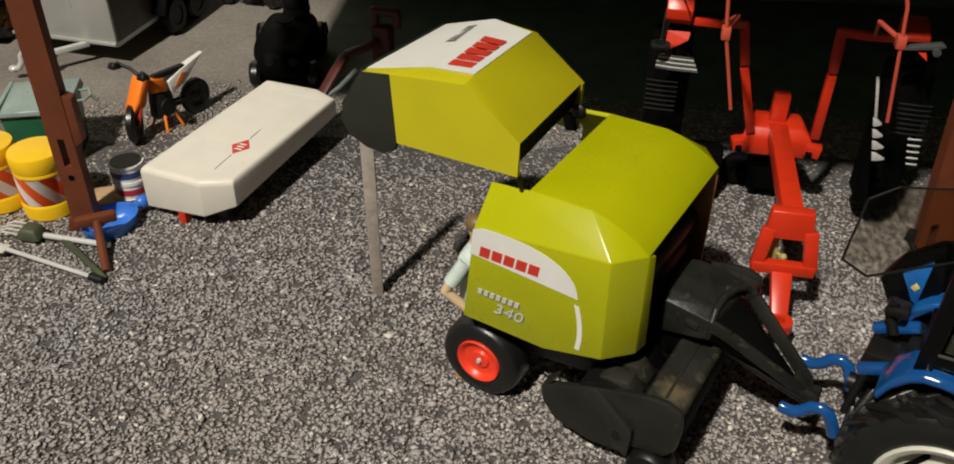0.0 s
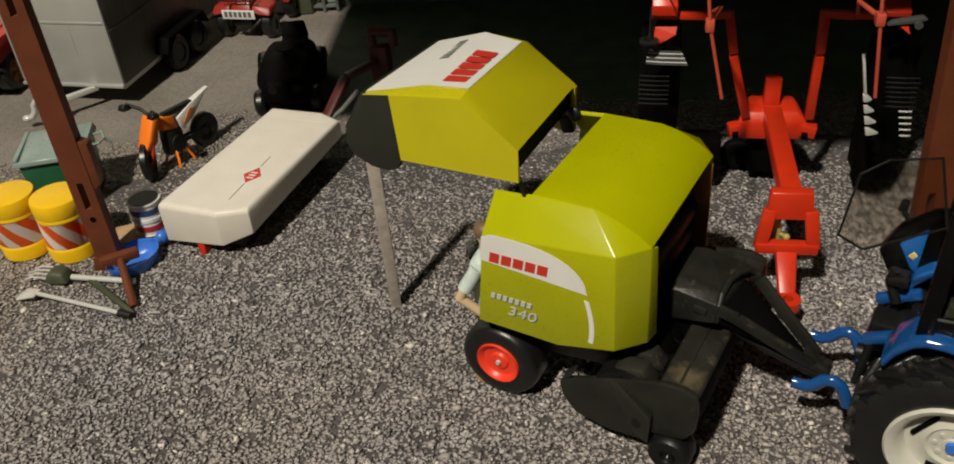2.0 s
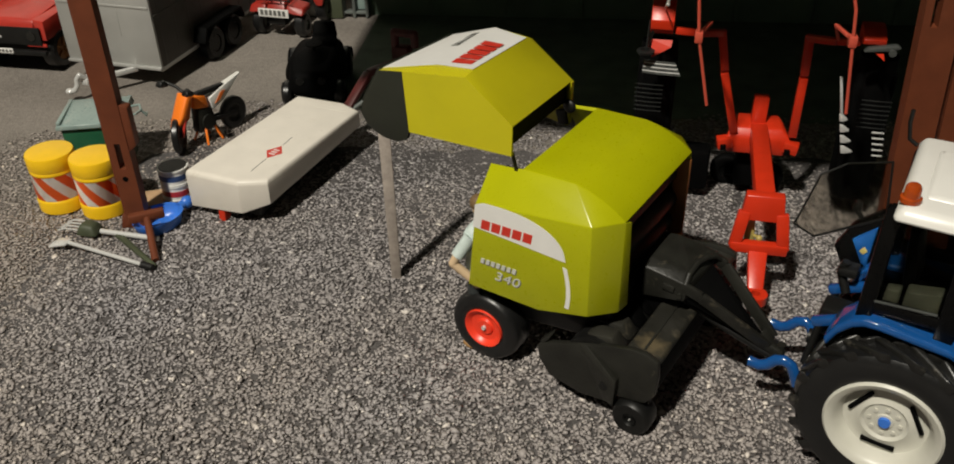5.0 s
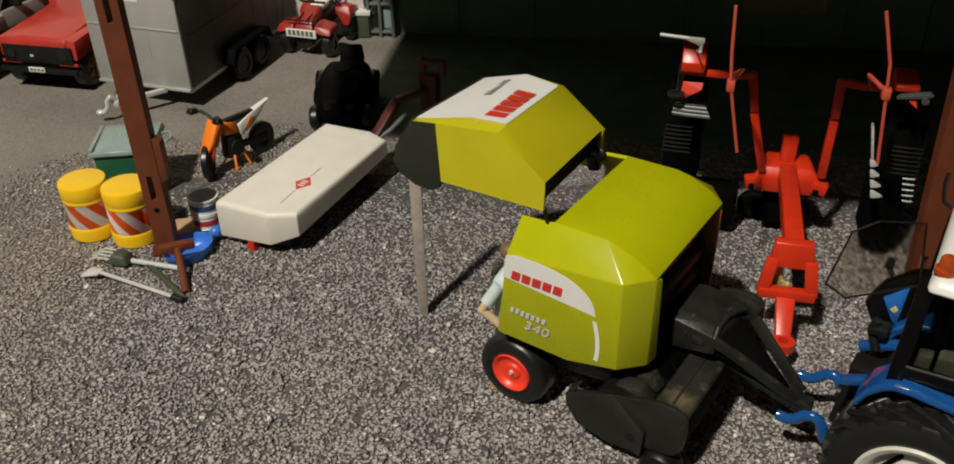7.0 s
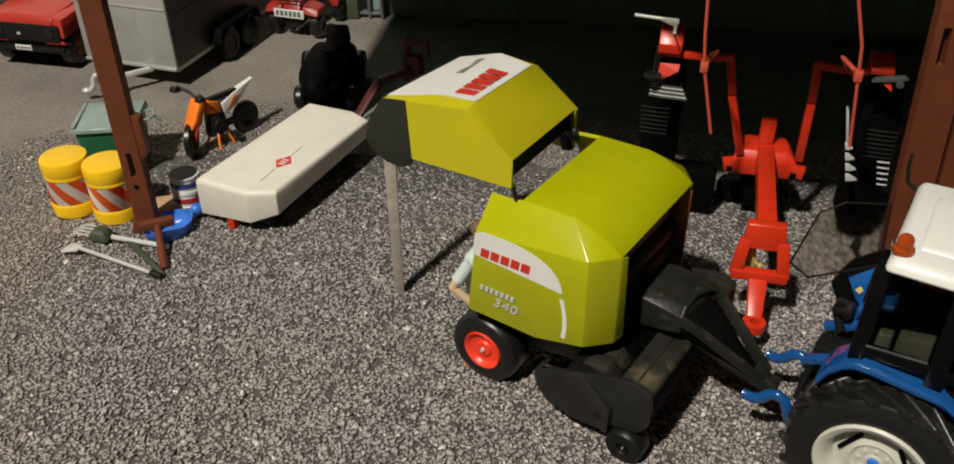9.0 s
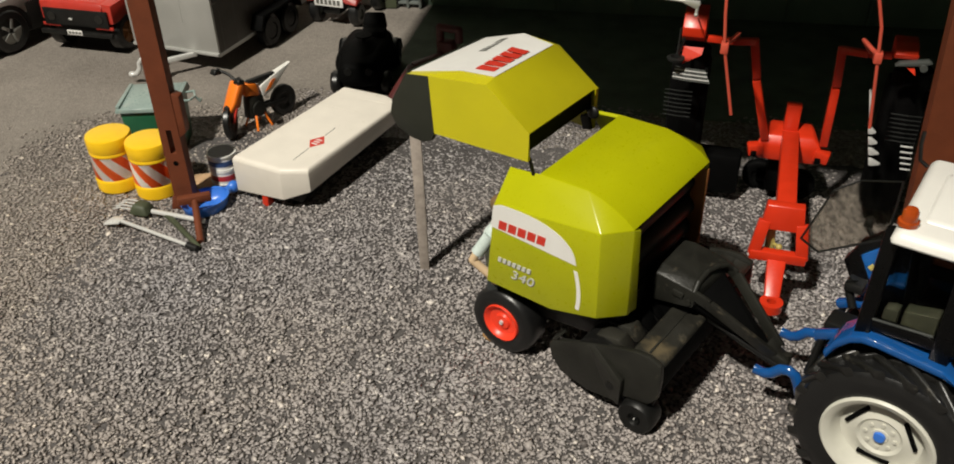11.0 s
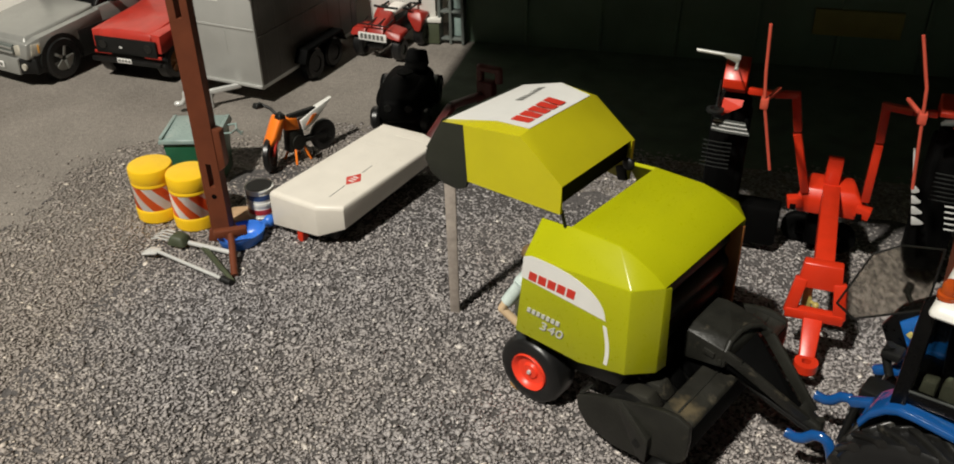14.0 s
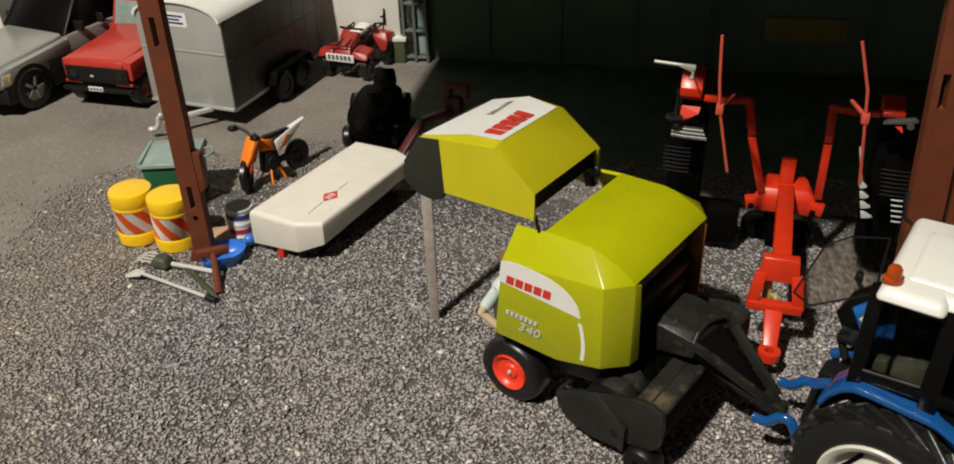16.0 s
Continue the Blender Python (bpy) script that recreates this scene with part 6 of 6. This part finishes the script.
# ---- the two off-road cars ----
def car_wheels(parent, xs, ys, r, w, rim):
    for x in xs:
        for y in ys:
            s = 1 if x > 0 else -1
            g = B()
            lathe(g, [(r * 0.6, 0.0), (r * 0.88, 0.0), (r, 0.12 * w), (r, 0.85 * w), (r * 0.88, w), (r * 0.6, w)], "x", (x - (w if s > 0 else 0), y, r), 32)
            wh = part("wheel", g, RUBBER, parent)
            g = B()
            rod(g, (x - 0.6 * w * s, y, r), (x - 0.12 * w * s, y, r), r * 0.62, n=24)
            rim_ob = part("rim", g, rim, wh)
            for k in range(5):
                a = 2 * math.pi * k / 5
                g = B()
                beam(g, (x - 0.06 * w * s, y + 0.12 * r * math.cos(a), r + 0.12 * r * math.sin(a)), (x - 0.06 * w * s, y + 0.56 * r * math.cos(a), r + 0.56 * r * math.sin(a)), 0.14 * r, 0.1 * w, 0.01, up=(1, 0, 0))
                part("spoke", g, rim, rim_ob)


def make_defender():
    cr = thing("red_pickup", -31.9, 43.6, 0, -5, "red toy off-road pickup with black grille and white roof", "car")
    w = 2.62
    for s in (-1, 1):
        g = B()
        hull(g, [(w * s, -1.35, 2.1), (w * s * 0.72, -1.35, 2.1), (w * s, -1.3, 3.3), (w * s * 0.72, -1.3, 3.4), (w * s, 4.2, 2.2), (w * s * 0.72, 4.2, 2.2), (w * s, 4.2, 3.5), (w * s * 0.72, 4.2, 3.6)], 0.08)
        part("front_wing", g, RED_PAINT, cr)
    g = B()
    hull(g, [(-2.0, -1.45, 2.9), (2.0, -1.45, 2.9), (-2.0, -1.3, 3.35), (2.0, -1.3, 3.35), (-2.05, 4.2, 3.9), (2.05, 4.2, 3.9), (-2.05, 4.2, 2.9), (2.05, 4.2, 2.9), (-1.2, 4.2, 4.0), (1.2, 4.2, 4.0), (-1.1, -1.2, 3.45), (1.1, -1.2, 3.45)], 0.07)
    part("bonnet", g, RED_PAINT, cr, "worn red bonnet")
    g = B()
    box(g, -w, w, 4.1, 13.5, 1.6, 3.9, 0.08)
    part("body", g, RED_PAINT, cr)
    g = B()
    box(g, -2.35, 2.35, -1.52, -1.38, 1.85, 2.95, 0.03)
    gr = part("grille", g, BLACK, cr, "black grille")
    for s in (-1, 1):
        g = B()
        rod(g, (1.75 * s, -1.58, 2.45), (1.75 * s, -1.45, 2.45), 0.3, n=20)
        part("headlight", g, DARK_GLASS, cr)
        g = B()
        rod(g, (2.2 * s, -1.42, 2.75), (2.2 * s, -1.34, 2.75), 0.13, n=12)
        part("side_lamp", g, LAMP_GLASS, cr)
        g = B()
        box(g, min(1.3 * s, 2.6 * s), max(1.3 * s, 2.6 * s), -1.47, -1.37, 1.75, 1.95, 0.03)
        part("lower_trim", g, RED_PAINT, cr)
        g = B()
        tube(g, [(2.5 * s, 4.3, 4.0), (3.0 * s, 4.0, 4.2)], 0.08)
        box(g, min(2.8 * s, 3.35 * s), max(2.8 * s, 3.35 * s), 3.9, 4.05, 4.0, 4.7, 0.05)
        part("mirror", g, BLACK, cr)
    g = B()
    box(g, -0.5, -0.25, -1.55, -1.5, 2.25, 2.4, 0.02)
    part("badge", g, CHROME, gr)
    g = B()
    box(g, -2.65, 2.65, -1.8, -1.5, 1.3, 1.6, 0.05)
    part("bumper", g, BLACK, cr, "black bumper")
    g = B()
    box(g, -0.6, 0.5, -1.86, -1.8, 1.4, 1.72, 0.02)
    pl = part("number_plate", g, STICKER, cr, "white number plate")
    for k in range(4):
        g = B()
        box(g, -0.5 + 0.25 * k, -0.32 + 0.25 * k, -1.87, -1.858, 1.48, 1.64, 0)
        part("plate_bar", g, GREY_INK, pl)
    g = B()
    hull(g, [(-2.45, 4.15, 3.6), (2.45, 4.15, 3.6), (-2.3, 4.9, 5.6), (2.3, 4.9, 5.6), (-2.3, 9.0, 5.6), (2.3, 9.0, 5.6), (-2.45, 9.2, 3.6), (2.45, 9.2, 3.6)], 0.08)
    part("cab", g, RED_PAINT, cr)
    # opaque pale colour stands for the reflection on the windscreen
    g = B()
    hull(g, [(-2.2, 4.2, 3.85), (2.2, 4.2, 3.85), (-2.1, 4.76, 5.4), (2.1, 4.76, 5.4), (-2.2, 4.5, 3.85), (2.2, 4.5, 3.85), (-2.1, 5.0, 5.4), (2.1, 5.0, 5.4)], 0.03)
    part("windscreen", g, LID, cr, "windscreen with a pale reflection put into its colour")
    for s in (-1, 1):
        g = B()
        hull(g, [(2.42 * s, 4.9, 3.9), (2.34 * s, 5.3, 5.35), (2.34 * s, 8.6, 5.35), (2.45 * s, 8.8, 3.9), (2.2 * s, 6, 3.9), (2.2 * s, 6, 5.3)], 0.02)
        part("side_window", g, DARK_GLASS, cr)
    g = B()
    box(g, -2.4, 2.4, 4.75, 9.2, 5.6, 5.95, 0.14)
    part("roof", g, WHITE, cr, "white roof")
    g = B()
    box(g, -2.0, 2.0, -1.2, 12.5, 1.0, 2.4, 0.1)
    part("underbody", g, BLACK, cr)
    car_wheels(cr, (-2.66, 2.66), (0.0, 8.6), 1.2, 0.85, RUST)
    return cr


make_defender()


def make_discovery():
    cr = thing("silver_estate", -39.75, 42.55, 0, -15, "champagne silver toy estate off-roader with dark windows", "car")
    cr.matrix_basis = cr.matrix_basis @ Matrix.Diagonal((1.08, 1.05, 1.1, 1))
    w = 2.95
    g = B()
    hull(g, [(-w, -1.5, 2.0), (w, -1.5, 2.0), (-w + 0.3, -2.25, 1.8), (w - 0.3, -2.25, 1.8), (-w + 0.2, -2.15, 2.75), (w - 0.2, -2.15, 2.75), (-w, -1.3, 2.95), (w, -1.3, 2.95), (-w, 3.6, 3.35), (w, 3.6, 3.35), (-w, 3.6, 2.0), (w, 3.6, 2.0)], 0.08, 2)
    hull(g, [(-2.5, -2.05, 2.7), (2.5, -2.05, 2.7), (-2.3, -1.8, 3.05), (2.3, -1.8, 3.05), (-2.45, 3.6, 3.6), (2.45, 3.6, 3.6), (-2.5, 3.6, 3.2), (2.5, 3.6, 3.2)], 0.1, 3)
    part("front_body", g, DISCO, cr, "silver bonnet and wings")
    g = B()
    box(g, -w, w, 3.4, 13.0, 1.9, 3.5, 0.12)
    part("body", g, DISCO, cr)
    g = B()
    hull(g, [(-2.75, 3.3, 3.45), (2.75, 3.3, 3.45), (-2.4, 5.3, 5.6), (2.4, 5.3, 5.6), (-2.4, 12.6, 5.9), (2.4, 12.6, 5.9), (-2.75, 13.0, 3.45), (2.75, 13.0, 3.45)], 0.12)
    part("glasshouse", g, CAB_BLACK, cr, "dark windows")
    g = B()
    hull(g, [(-2.45, 5.2, 5.6), (2.45, 5.2, 5.6), (-2.3, 5.4, 5.85), (2.3, 5.4, 5.85), (-2.45, 12.7, 5.8), (2.45, 12.7, 5.8), (-2.3, 12.5, 6.15), (2.3, 12.5, 6.15)], 0.08)
    part("roof", g, DISCO, cr, "silver roof")
    for s in (-1, 1):
        g = B()
        beam(g, (2.72 * s, 3.45, 3.5), (2.4 * s, 5.35, 5.6), 0.2, 0.2, 0.04)
        part("pillar", g, BLACK, cr)
        g = B()
        hull(g, [(1.75 * s, -2.34, 2.0), (2.8 * s, -2.0, 2.0), (1.75 * s, -2.3, 2.65), (2.85 * s, -1.9, 2.7), (2.98 * s, -1.3, 2.1), (2.98 * s, -1.3, 2.7)], 0.05)
        part("headlight", g, LAMP_GLASS, cr, "clear headlight")
        g = B()
        hull(g, [(2.4 * s, -2.2, 2.06), (3.0 * s, -1.5, 2.08), (2.4 * s, -2.14, 2.6), (3.0 * s, -1.45, 2.62), (2.6 * s, -1.5, 2.3)], 0.03)
        part("indicator", g, INDICATOR, cr, "amber indicator")
        g = B()
        hull(g, [(1.9 * s, -2.4, 0.9), (2.95 * s, -1.9, 0.9), (1.9 * s, -2.36, 1.8), (2.95 * s, -1.85, 1.8), (2.5 * s, -1.5, 1.2), (2.5 * s, -1.5, 1.8)], 0.05)
        cn = part("bumper_corner", g, BLACK, cr, "black bumper corner")
        g = B()
        rod(g, (2.25 * s, -2.34, 1.35), (2.25 * s, -2.2, 1.35), 0.2, n=16)
        part("fog_lamp", g, LAMP_GLASS, cn)
        g = B()
        box(g, min(2.7 * s, 3.5 * s), max(2.7 * s, 3.5 * s), 4.3, 4.6, 3.6, 4.2, 0.1)
        part("mirror", g, BLACK, cr)
    g = B()
    box(g, -1.75, 1.75, -2.42, -2.2, 2.05, 2.65, 0.04)
    gr = part("grille", g, GREY_FRAME, cr, "grey barred grille")
    for k in range(2):
        g = B()
        box(g, -1.75, 1.75, -2.48, -2.4, 2.12 + 0.28 * k, 2.26 + 0.28 * k, 0.03)
        part("grille_bar", g, DISCO, gr)
    g = B()
    hull(g, [(-1.95, -2.5, 0.85), (1.95, -2.5, 0.85), (-1.95, -2.45, 1.85), (1.95, -2.45, 1.85), (-1.95, -2.1, 0.85), (1.95, -2.1, 0.85), (-1.95, -2.1, 1.85), (1.95, -2.1, 1.85)], 0.08)
    part("bumper", g, DISCO, cr)
    g = B()
    box(g, -0.75, 0.75, -2.56, -2.5, 1.15, 1.55, 0.02)
    pl = part("number_plate", g, STICKER, cr, "white number plate")
    for k in range(4):
        g = B()
        box(g, -0.6 + 0.32 * k, -0.36 + 0.32 * k, -2.57, -2.558, 1.25, 1.45, 0)
        part("plate_bar", g, GREY_INK, pl)
    g = B()
    box(g, -2.85, 2.85, -1.9, 12.4, 0.8, 2.02, 0.1)
    part("underbody", g, BLACK, cr)
    for s in (-1, 1):
        for y in (0.0, 9.0):
            g = B()
            arc = [(y + 1.6 * math.cos(math.radians(a)), 1.2 + 1.6 * math.sin(math.radians(a))) for a in range(0, 181, 15)]
            prism(g, arc, "x", min(2.3 * s, 2.99 * s), max(2.3 * s, 2.99 * s), 0)
            part("wheel_arch", g, BLACK, cr)
    # black sheets over the lower sides stand for the shade there
    for s in (-1, 1):
        g = B()
        box(g, min(2.5 * s, 2.985 * s), max(2.5 * s, 2.985 * s), 1.5, 7.5, 0.85, 2.55, 0.05)
        part("side_shade", g, BLACK, cr, "added black sheet for the shaded lower side")
    car_wheels(cr, (-3.06, 3.06), (0.0, 9.0), 1.3, 0.85, DISCO)
    return cr


make_discovery()


# ---- red quad bike ----
def make_quad():
    qd = thing("quad_bike", -17.3, 49.65, 0, -10, "red toy quad bike with black racks and white plate", "quad bike")
    qd.matrix_basis = qd.matrix_basis @ Matrix.Diagonal((1.08, 0.82, 1.0, 1))
    for s in (-1, 1):
        for y, r in ((0.0, 0.82), (4.0, 0.85)):
            g = B()
            x0 = 1.05 if s > 0 else -1.75
            lathe(g, [(0.35, 0.0), (r * 0.8, 0.0), (r, 0.15), (r, 0.55), (r * 0.8, 0.7), (0.35, 0.7)], "x", (x0, y, r), 26)
            wh = part("wheel", g, RUBBER, qd)
            g = B()
            rod(g, (x0 + 0.1, y, r), (x0 + 0.6, y, r), 0.4)
            part("rim", g, GREY_FRAME, wh)
        g = B()
        hull(g, [(0.7 * s, -0.95, 1.75), (1.8 * s, -0.9, 1.6), (0.7 * s, -0.6, 2.2), (1.75 * s, -0.5, 2.05), (1.7 * s, 0.8, 2.1), (0.7 * s, 0.9, 2.3), (1.8 * s, 0.9, 1.8)], 0.08)
        part("front_mudguard", g, QUAD_RED, qd)
        g = B()
        hull(g, [(0.7 * s, 3.2, 2.2), (1.8 * s, 3.2, 1.9), (0.7 * s, 4.9, 2.4), (1.8 * s, 4.9, 2.2), (0.7 * s, 3.6, 2.6), (1.6 * s, 3.6, 2.5), (1.7 * s, 3.0, 1.2), (1.3 * s, 3.0, 1.2)], 0.08)
        part("rear_mudguard", g, QUAD_RED, qd)
    g = B()
    hull(g, [(-0.6, -0.9, 0.9), (0.6, -0.9, 0.9), (-0.6, 4.6, 0.9), (0.6, 4.6, 0.9), (-0.6, -0.6, 2.2), (0.6, -0.6, 2.2), (-0.6, 4.4, 2.3), (0.6, 4.4, 2.3)], 0.1)
    part("frame", g, BLACK, qd)
    g = B()
    hull(g, [(-0.65, -1.0, 1.7), (0.65, -1.0, 1.7), (-0.6, 1.6, 2.2), (0.6, 1.6, 2.2), (-0.5, -0.4, 2.5), (0.5, -0.4, 2.5), (-0.45, 1.5, 3.0), (0.45, 1.5, 3.0)], 0.12)
    part("cowl", g, QUAD_RED, qd)
    g = B()
    hull(g, [(-0.45, 1.6, 2.5), (0.45, 1.6, 2.5), (-0.5, 4.0, 2.5), (0.5, 4.0, 2.5), (-0.4, 1.7, 2.9), (0.4, 1.7, 2.9), (-0.45, 3.9, 3.0), (0.45, 3.9, 3.0)], 0.12)
    part("seat", g, BAND_WHITE, qd, "pale seat")
    g = B()
    tube(g, [(-0.85, 1.4, 3.2), (-0.4, 1.2, 3.25), (0.4, 1.2, 3.25), (0.85, 1.4, 3.2)], 0.09)
    part("handlebar", g, BLACK, qd)
    g = B()
    for k in range(5):
        tube(g, [(-1.0 + 0.5 * k, 3.2, 2.75), (-1.0 + 0.5 * k, 4.6, 2.8)], 0.07, 6)
    tube(g, [(-1.1, 3.2, 2.75), (1.1, 3.2, 2.75)], 0.09, 6)
    tube(g, [(-1.1, 4.6, 2.8), (1.1, 4.6, 2.8)], 0.09, 6)
    tube(g, [(-1.15, 4.6, 2.8), (-1.15, 4.75, 3.85), (1.15, 4.75, 3.85), (1.15, 4.6, 2.8)], 0.12, 6)
    tube(g, [(-1.15, 4.68, 3.3), (1.15, 4.68, 3.3)], 0.1, 6)
    for x in (-0.38, 0.38):
        tube(g, [(x, 4.6, 2.8), (x, 4.75, 3.85)], 0.1, 6)
    for x in (-0.5, 0.5):
        rod(g, (x, 4.2, 2.3), (x, 4.2, 2.8), 0.08, n=6)
    part("rear_rack", g, BLACK, qd)
    g = B()
    for k in range(4):
        tube(g, [(-0.9 + 0.6 * k, -0.9, 2.55), (-0.9 + 0.6 * k, 0.4, 2.7)], 0.05, 6)
    tube(g, [(-1.1, -0.9, 2.55), (1.1, -0.9, 2.55)], 0.05, 6)
    part("front_rack", g, BLACK, qd)
    g = B()
    box(g, -1.0, 1.0, -1.25, -1.12, 1.5, 2.05, 0.03)
    pl = part("number_plate", g, STICKER, qd, "large white plate")
    for k in range(6):
        g = B()
        x = -0.85 + 0.29 * k
        box(g, x, x + 0.2, -1.265, -1.248, 1.63, 1.97, 0)
        part("plate_bar", g, GREY_INK, pl)
    return qd


make_quad()


# ---- black ride-on mower ----
def make_ride_on():
    rm = thing("ride_on_mower", -12.65, 41.0, 0, 8, "black toy ride-on mower with a tall seat back", "ride-on mower")
    rm.matrix_basis = rm.matrix_basis @ Matrix.Diagonal((1, 1, 0.94, 1))
    for s in (-1, 1):
        for y, r, wd in ((-1.9, 0.72, 0.55), (2.0, 0.95, 0.6)):
            g = B()
            x0 = 1.2 if s > 0 else -1.2 - wd
            lathe(g, [(0.35, 0.0), (r * 0.8, 0.0), (r, 0.15), (r, wd - 0.15), (r * 0.8, wd), (0.35, wd)], "x", (x0, y, r), 26)
            wh = part("wheel", g, RUBBER, rm)
            g = B()
            rod(g, (x0 + 0.08, y, r), (x0 + wd - 0.08, y, r), 0.38)
            part("rim", g, PITCH, wh)
    g = B()
    hull(g, [(-1.2, -2.8, 0.8), (1.2, -2.8, 0.8), (-1.0, -2.6, 2.2), (1.0, -2.6, 2.2), (-1.2, -0.4, 2.5), (1.2, -0.4, 2.5), (-1.9, 0.4, 1.3), (1.9, 0.4, 1.3), (-1.3, 3.2, 0.8), (1.3, 3.2, 0.8), (-1.2, 3.0, 2.2), (1.2, 3.0, 2.2)], 0.3, 3)
    ball(g, (0, -0.2, 1.3), 1.75, (1.0, 1.35, 0.78), 24)
    part("body", g, PITCH, rm)
    for s in (-1, 1):
        g = B()
        arc = [(2.0 + 1.05 * math.cos(math.radians(a)), 0.8 + 1.05 * math.sin(math.radians(a))) for a in range(0, 181, 15)]
        prism(g, arc + [(2.0 + 0.97 * math.cos(math.radians(a)), 0.8 + 0.97 * math.sin(math.radians(a))) for a in range(180, -1, -15)], "x", min(1.0 * s, 1.85 * s), max(1.0 * s, 1.85 * s), 0.03)
        part("mudguard", g, PITCH, rm)
        g = B()
        rod(g, (0.6 * s, -2.75, 1.75), (0.6 * s, -2.62, 1.75), 0.22, n=16)
        part("headlight", g, BLACK, rm)
    g = B()
    hull(g, [(-0.4, 0.9, 2.1), (1.1, 0.9, 2.1), (-0.4, 2.2, 2.1), (1.1, 2.2, 2.1), (-0.35, 1.0, 2.7), (1.05, 1.0, 2.7), (-0.35, 2.2, 2.8), (1.05, 2.2, 2.8)], 0.12)
    hull(g, [(-0.4, 2.0, 2.6), (1.1, 2.0, 2.6), (-0.25, 2.4, 3.5), (0.95, 2.4, 3.5), (-0.4, 2.5, 2.4), (1.1, 2.5, 2.4), (-0.25, 2.7, 3.4), (0.95, 2.7, 3.4)], 0.15)
    part("seat", g, PITCH, rm, "tall black seat")
    g = B()
    rod(g, (0, -0.7, 2.3), (0, 0.0, 2.95), 0.1)
    lathe(g, [(0.0, -0.04), (0.5, -0.04), (0.5, 0.05), (0.0, 0.05)], "z", (0, 0, 2.95), 20)
    part("steering_column", g, PITCH, rm)
    return rm


make_ride_on()

# ---- white board and grey shelf rack by the wall ----
wb = thing("white_panel", -18.2, 53.4, 0, 0, "plain white upright panel behind the quad bike", "panel")
g = B()
box(g, -4.6, 3.9, -0.2, 0.2, 0, 12, 0.03)
part("board", g, BOARD_WHITE, wb)
rk = thing("shelf_rack", -13.15, 53.4, 0, 0, "narrow dark grey rack with pale panes", "rack")
for x in (-0.85, -0.05, 0.85):
    g = B()
    box(g, x - 0.1, x + 0.1, -0.35, 0.35, 0, 12, 0.03)
    part("upright", g, GREY_FRAME, rk)
for k in range(6):
    g = B()
    box(g, -0.85, 0.85, -0.3, 0.3, 0.25 + 2.0 * k, 0.42 + 2.0 * k, 0.03)
    part("shelf", g, GREY_FRAME, rk)
    g = B()
    box(g, 0.05, 0.75, 0.05, 0.1, 0.5 + 2.0 * k, 2.1 + 2.0 * k, 0.02)
    part("pane", g, LID, rk, "pale pane")
# pale crate by the quad
ct = thing("pale_crate", -14.6, 53.4, 0, 5, "small pale crate against the white panel", "crate")
# dark crate body: the shade on it is put into the colour
g = B()
box(g, -0.5, 0.6, -0.6, 0.5, 0, 1.6, 0.06)
part("crate_shaded_body", g, OLIVE, ct)
g = B()
box(g, -0.6, 0.75, -0.7, 0.6, 1.6, 1.9, 0.05)
part("crate_lid", g, BOARD_WHITE, ct)
# olive sign high on the back wall
sg = thing("wall_sign", 13.9, 53.75, 2.35, 0, "dull olive panel on the dark green wall", "sign")
g = B()
box(g, -2.7, 2.7, -0.1, 0.2, 0.0, 1.7, 0.04)
part("sign_board", g, SIGN, sg)
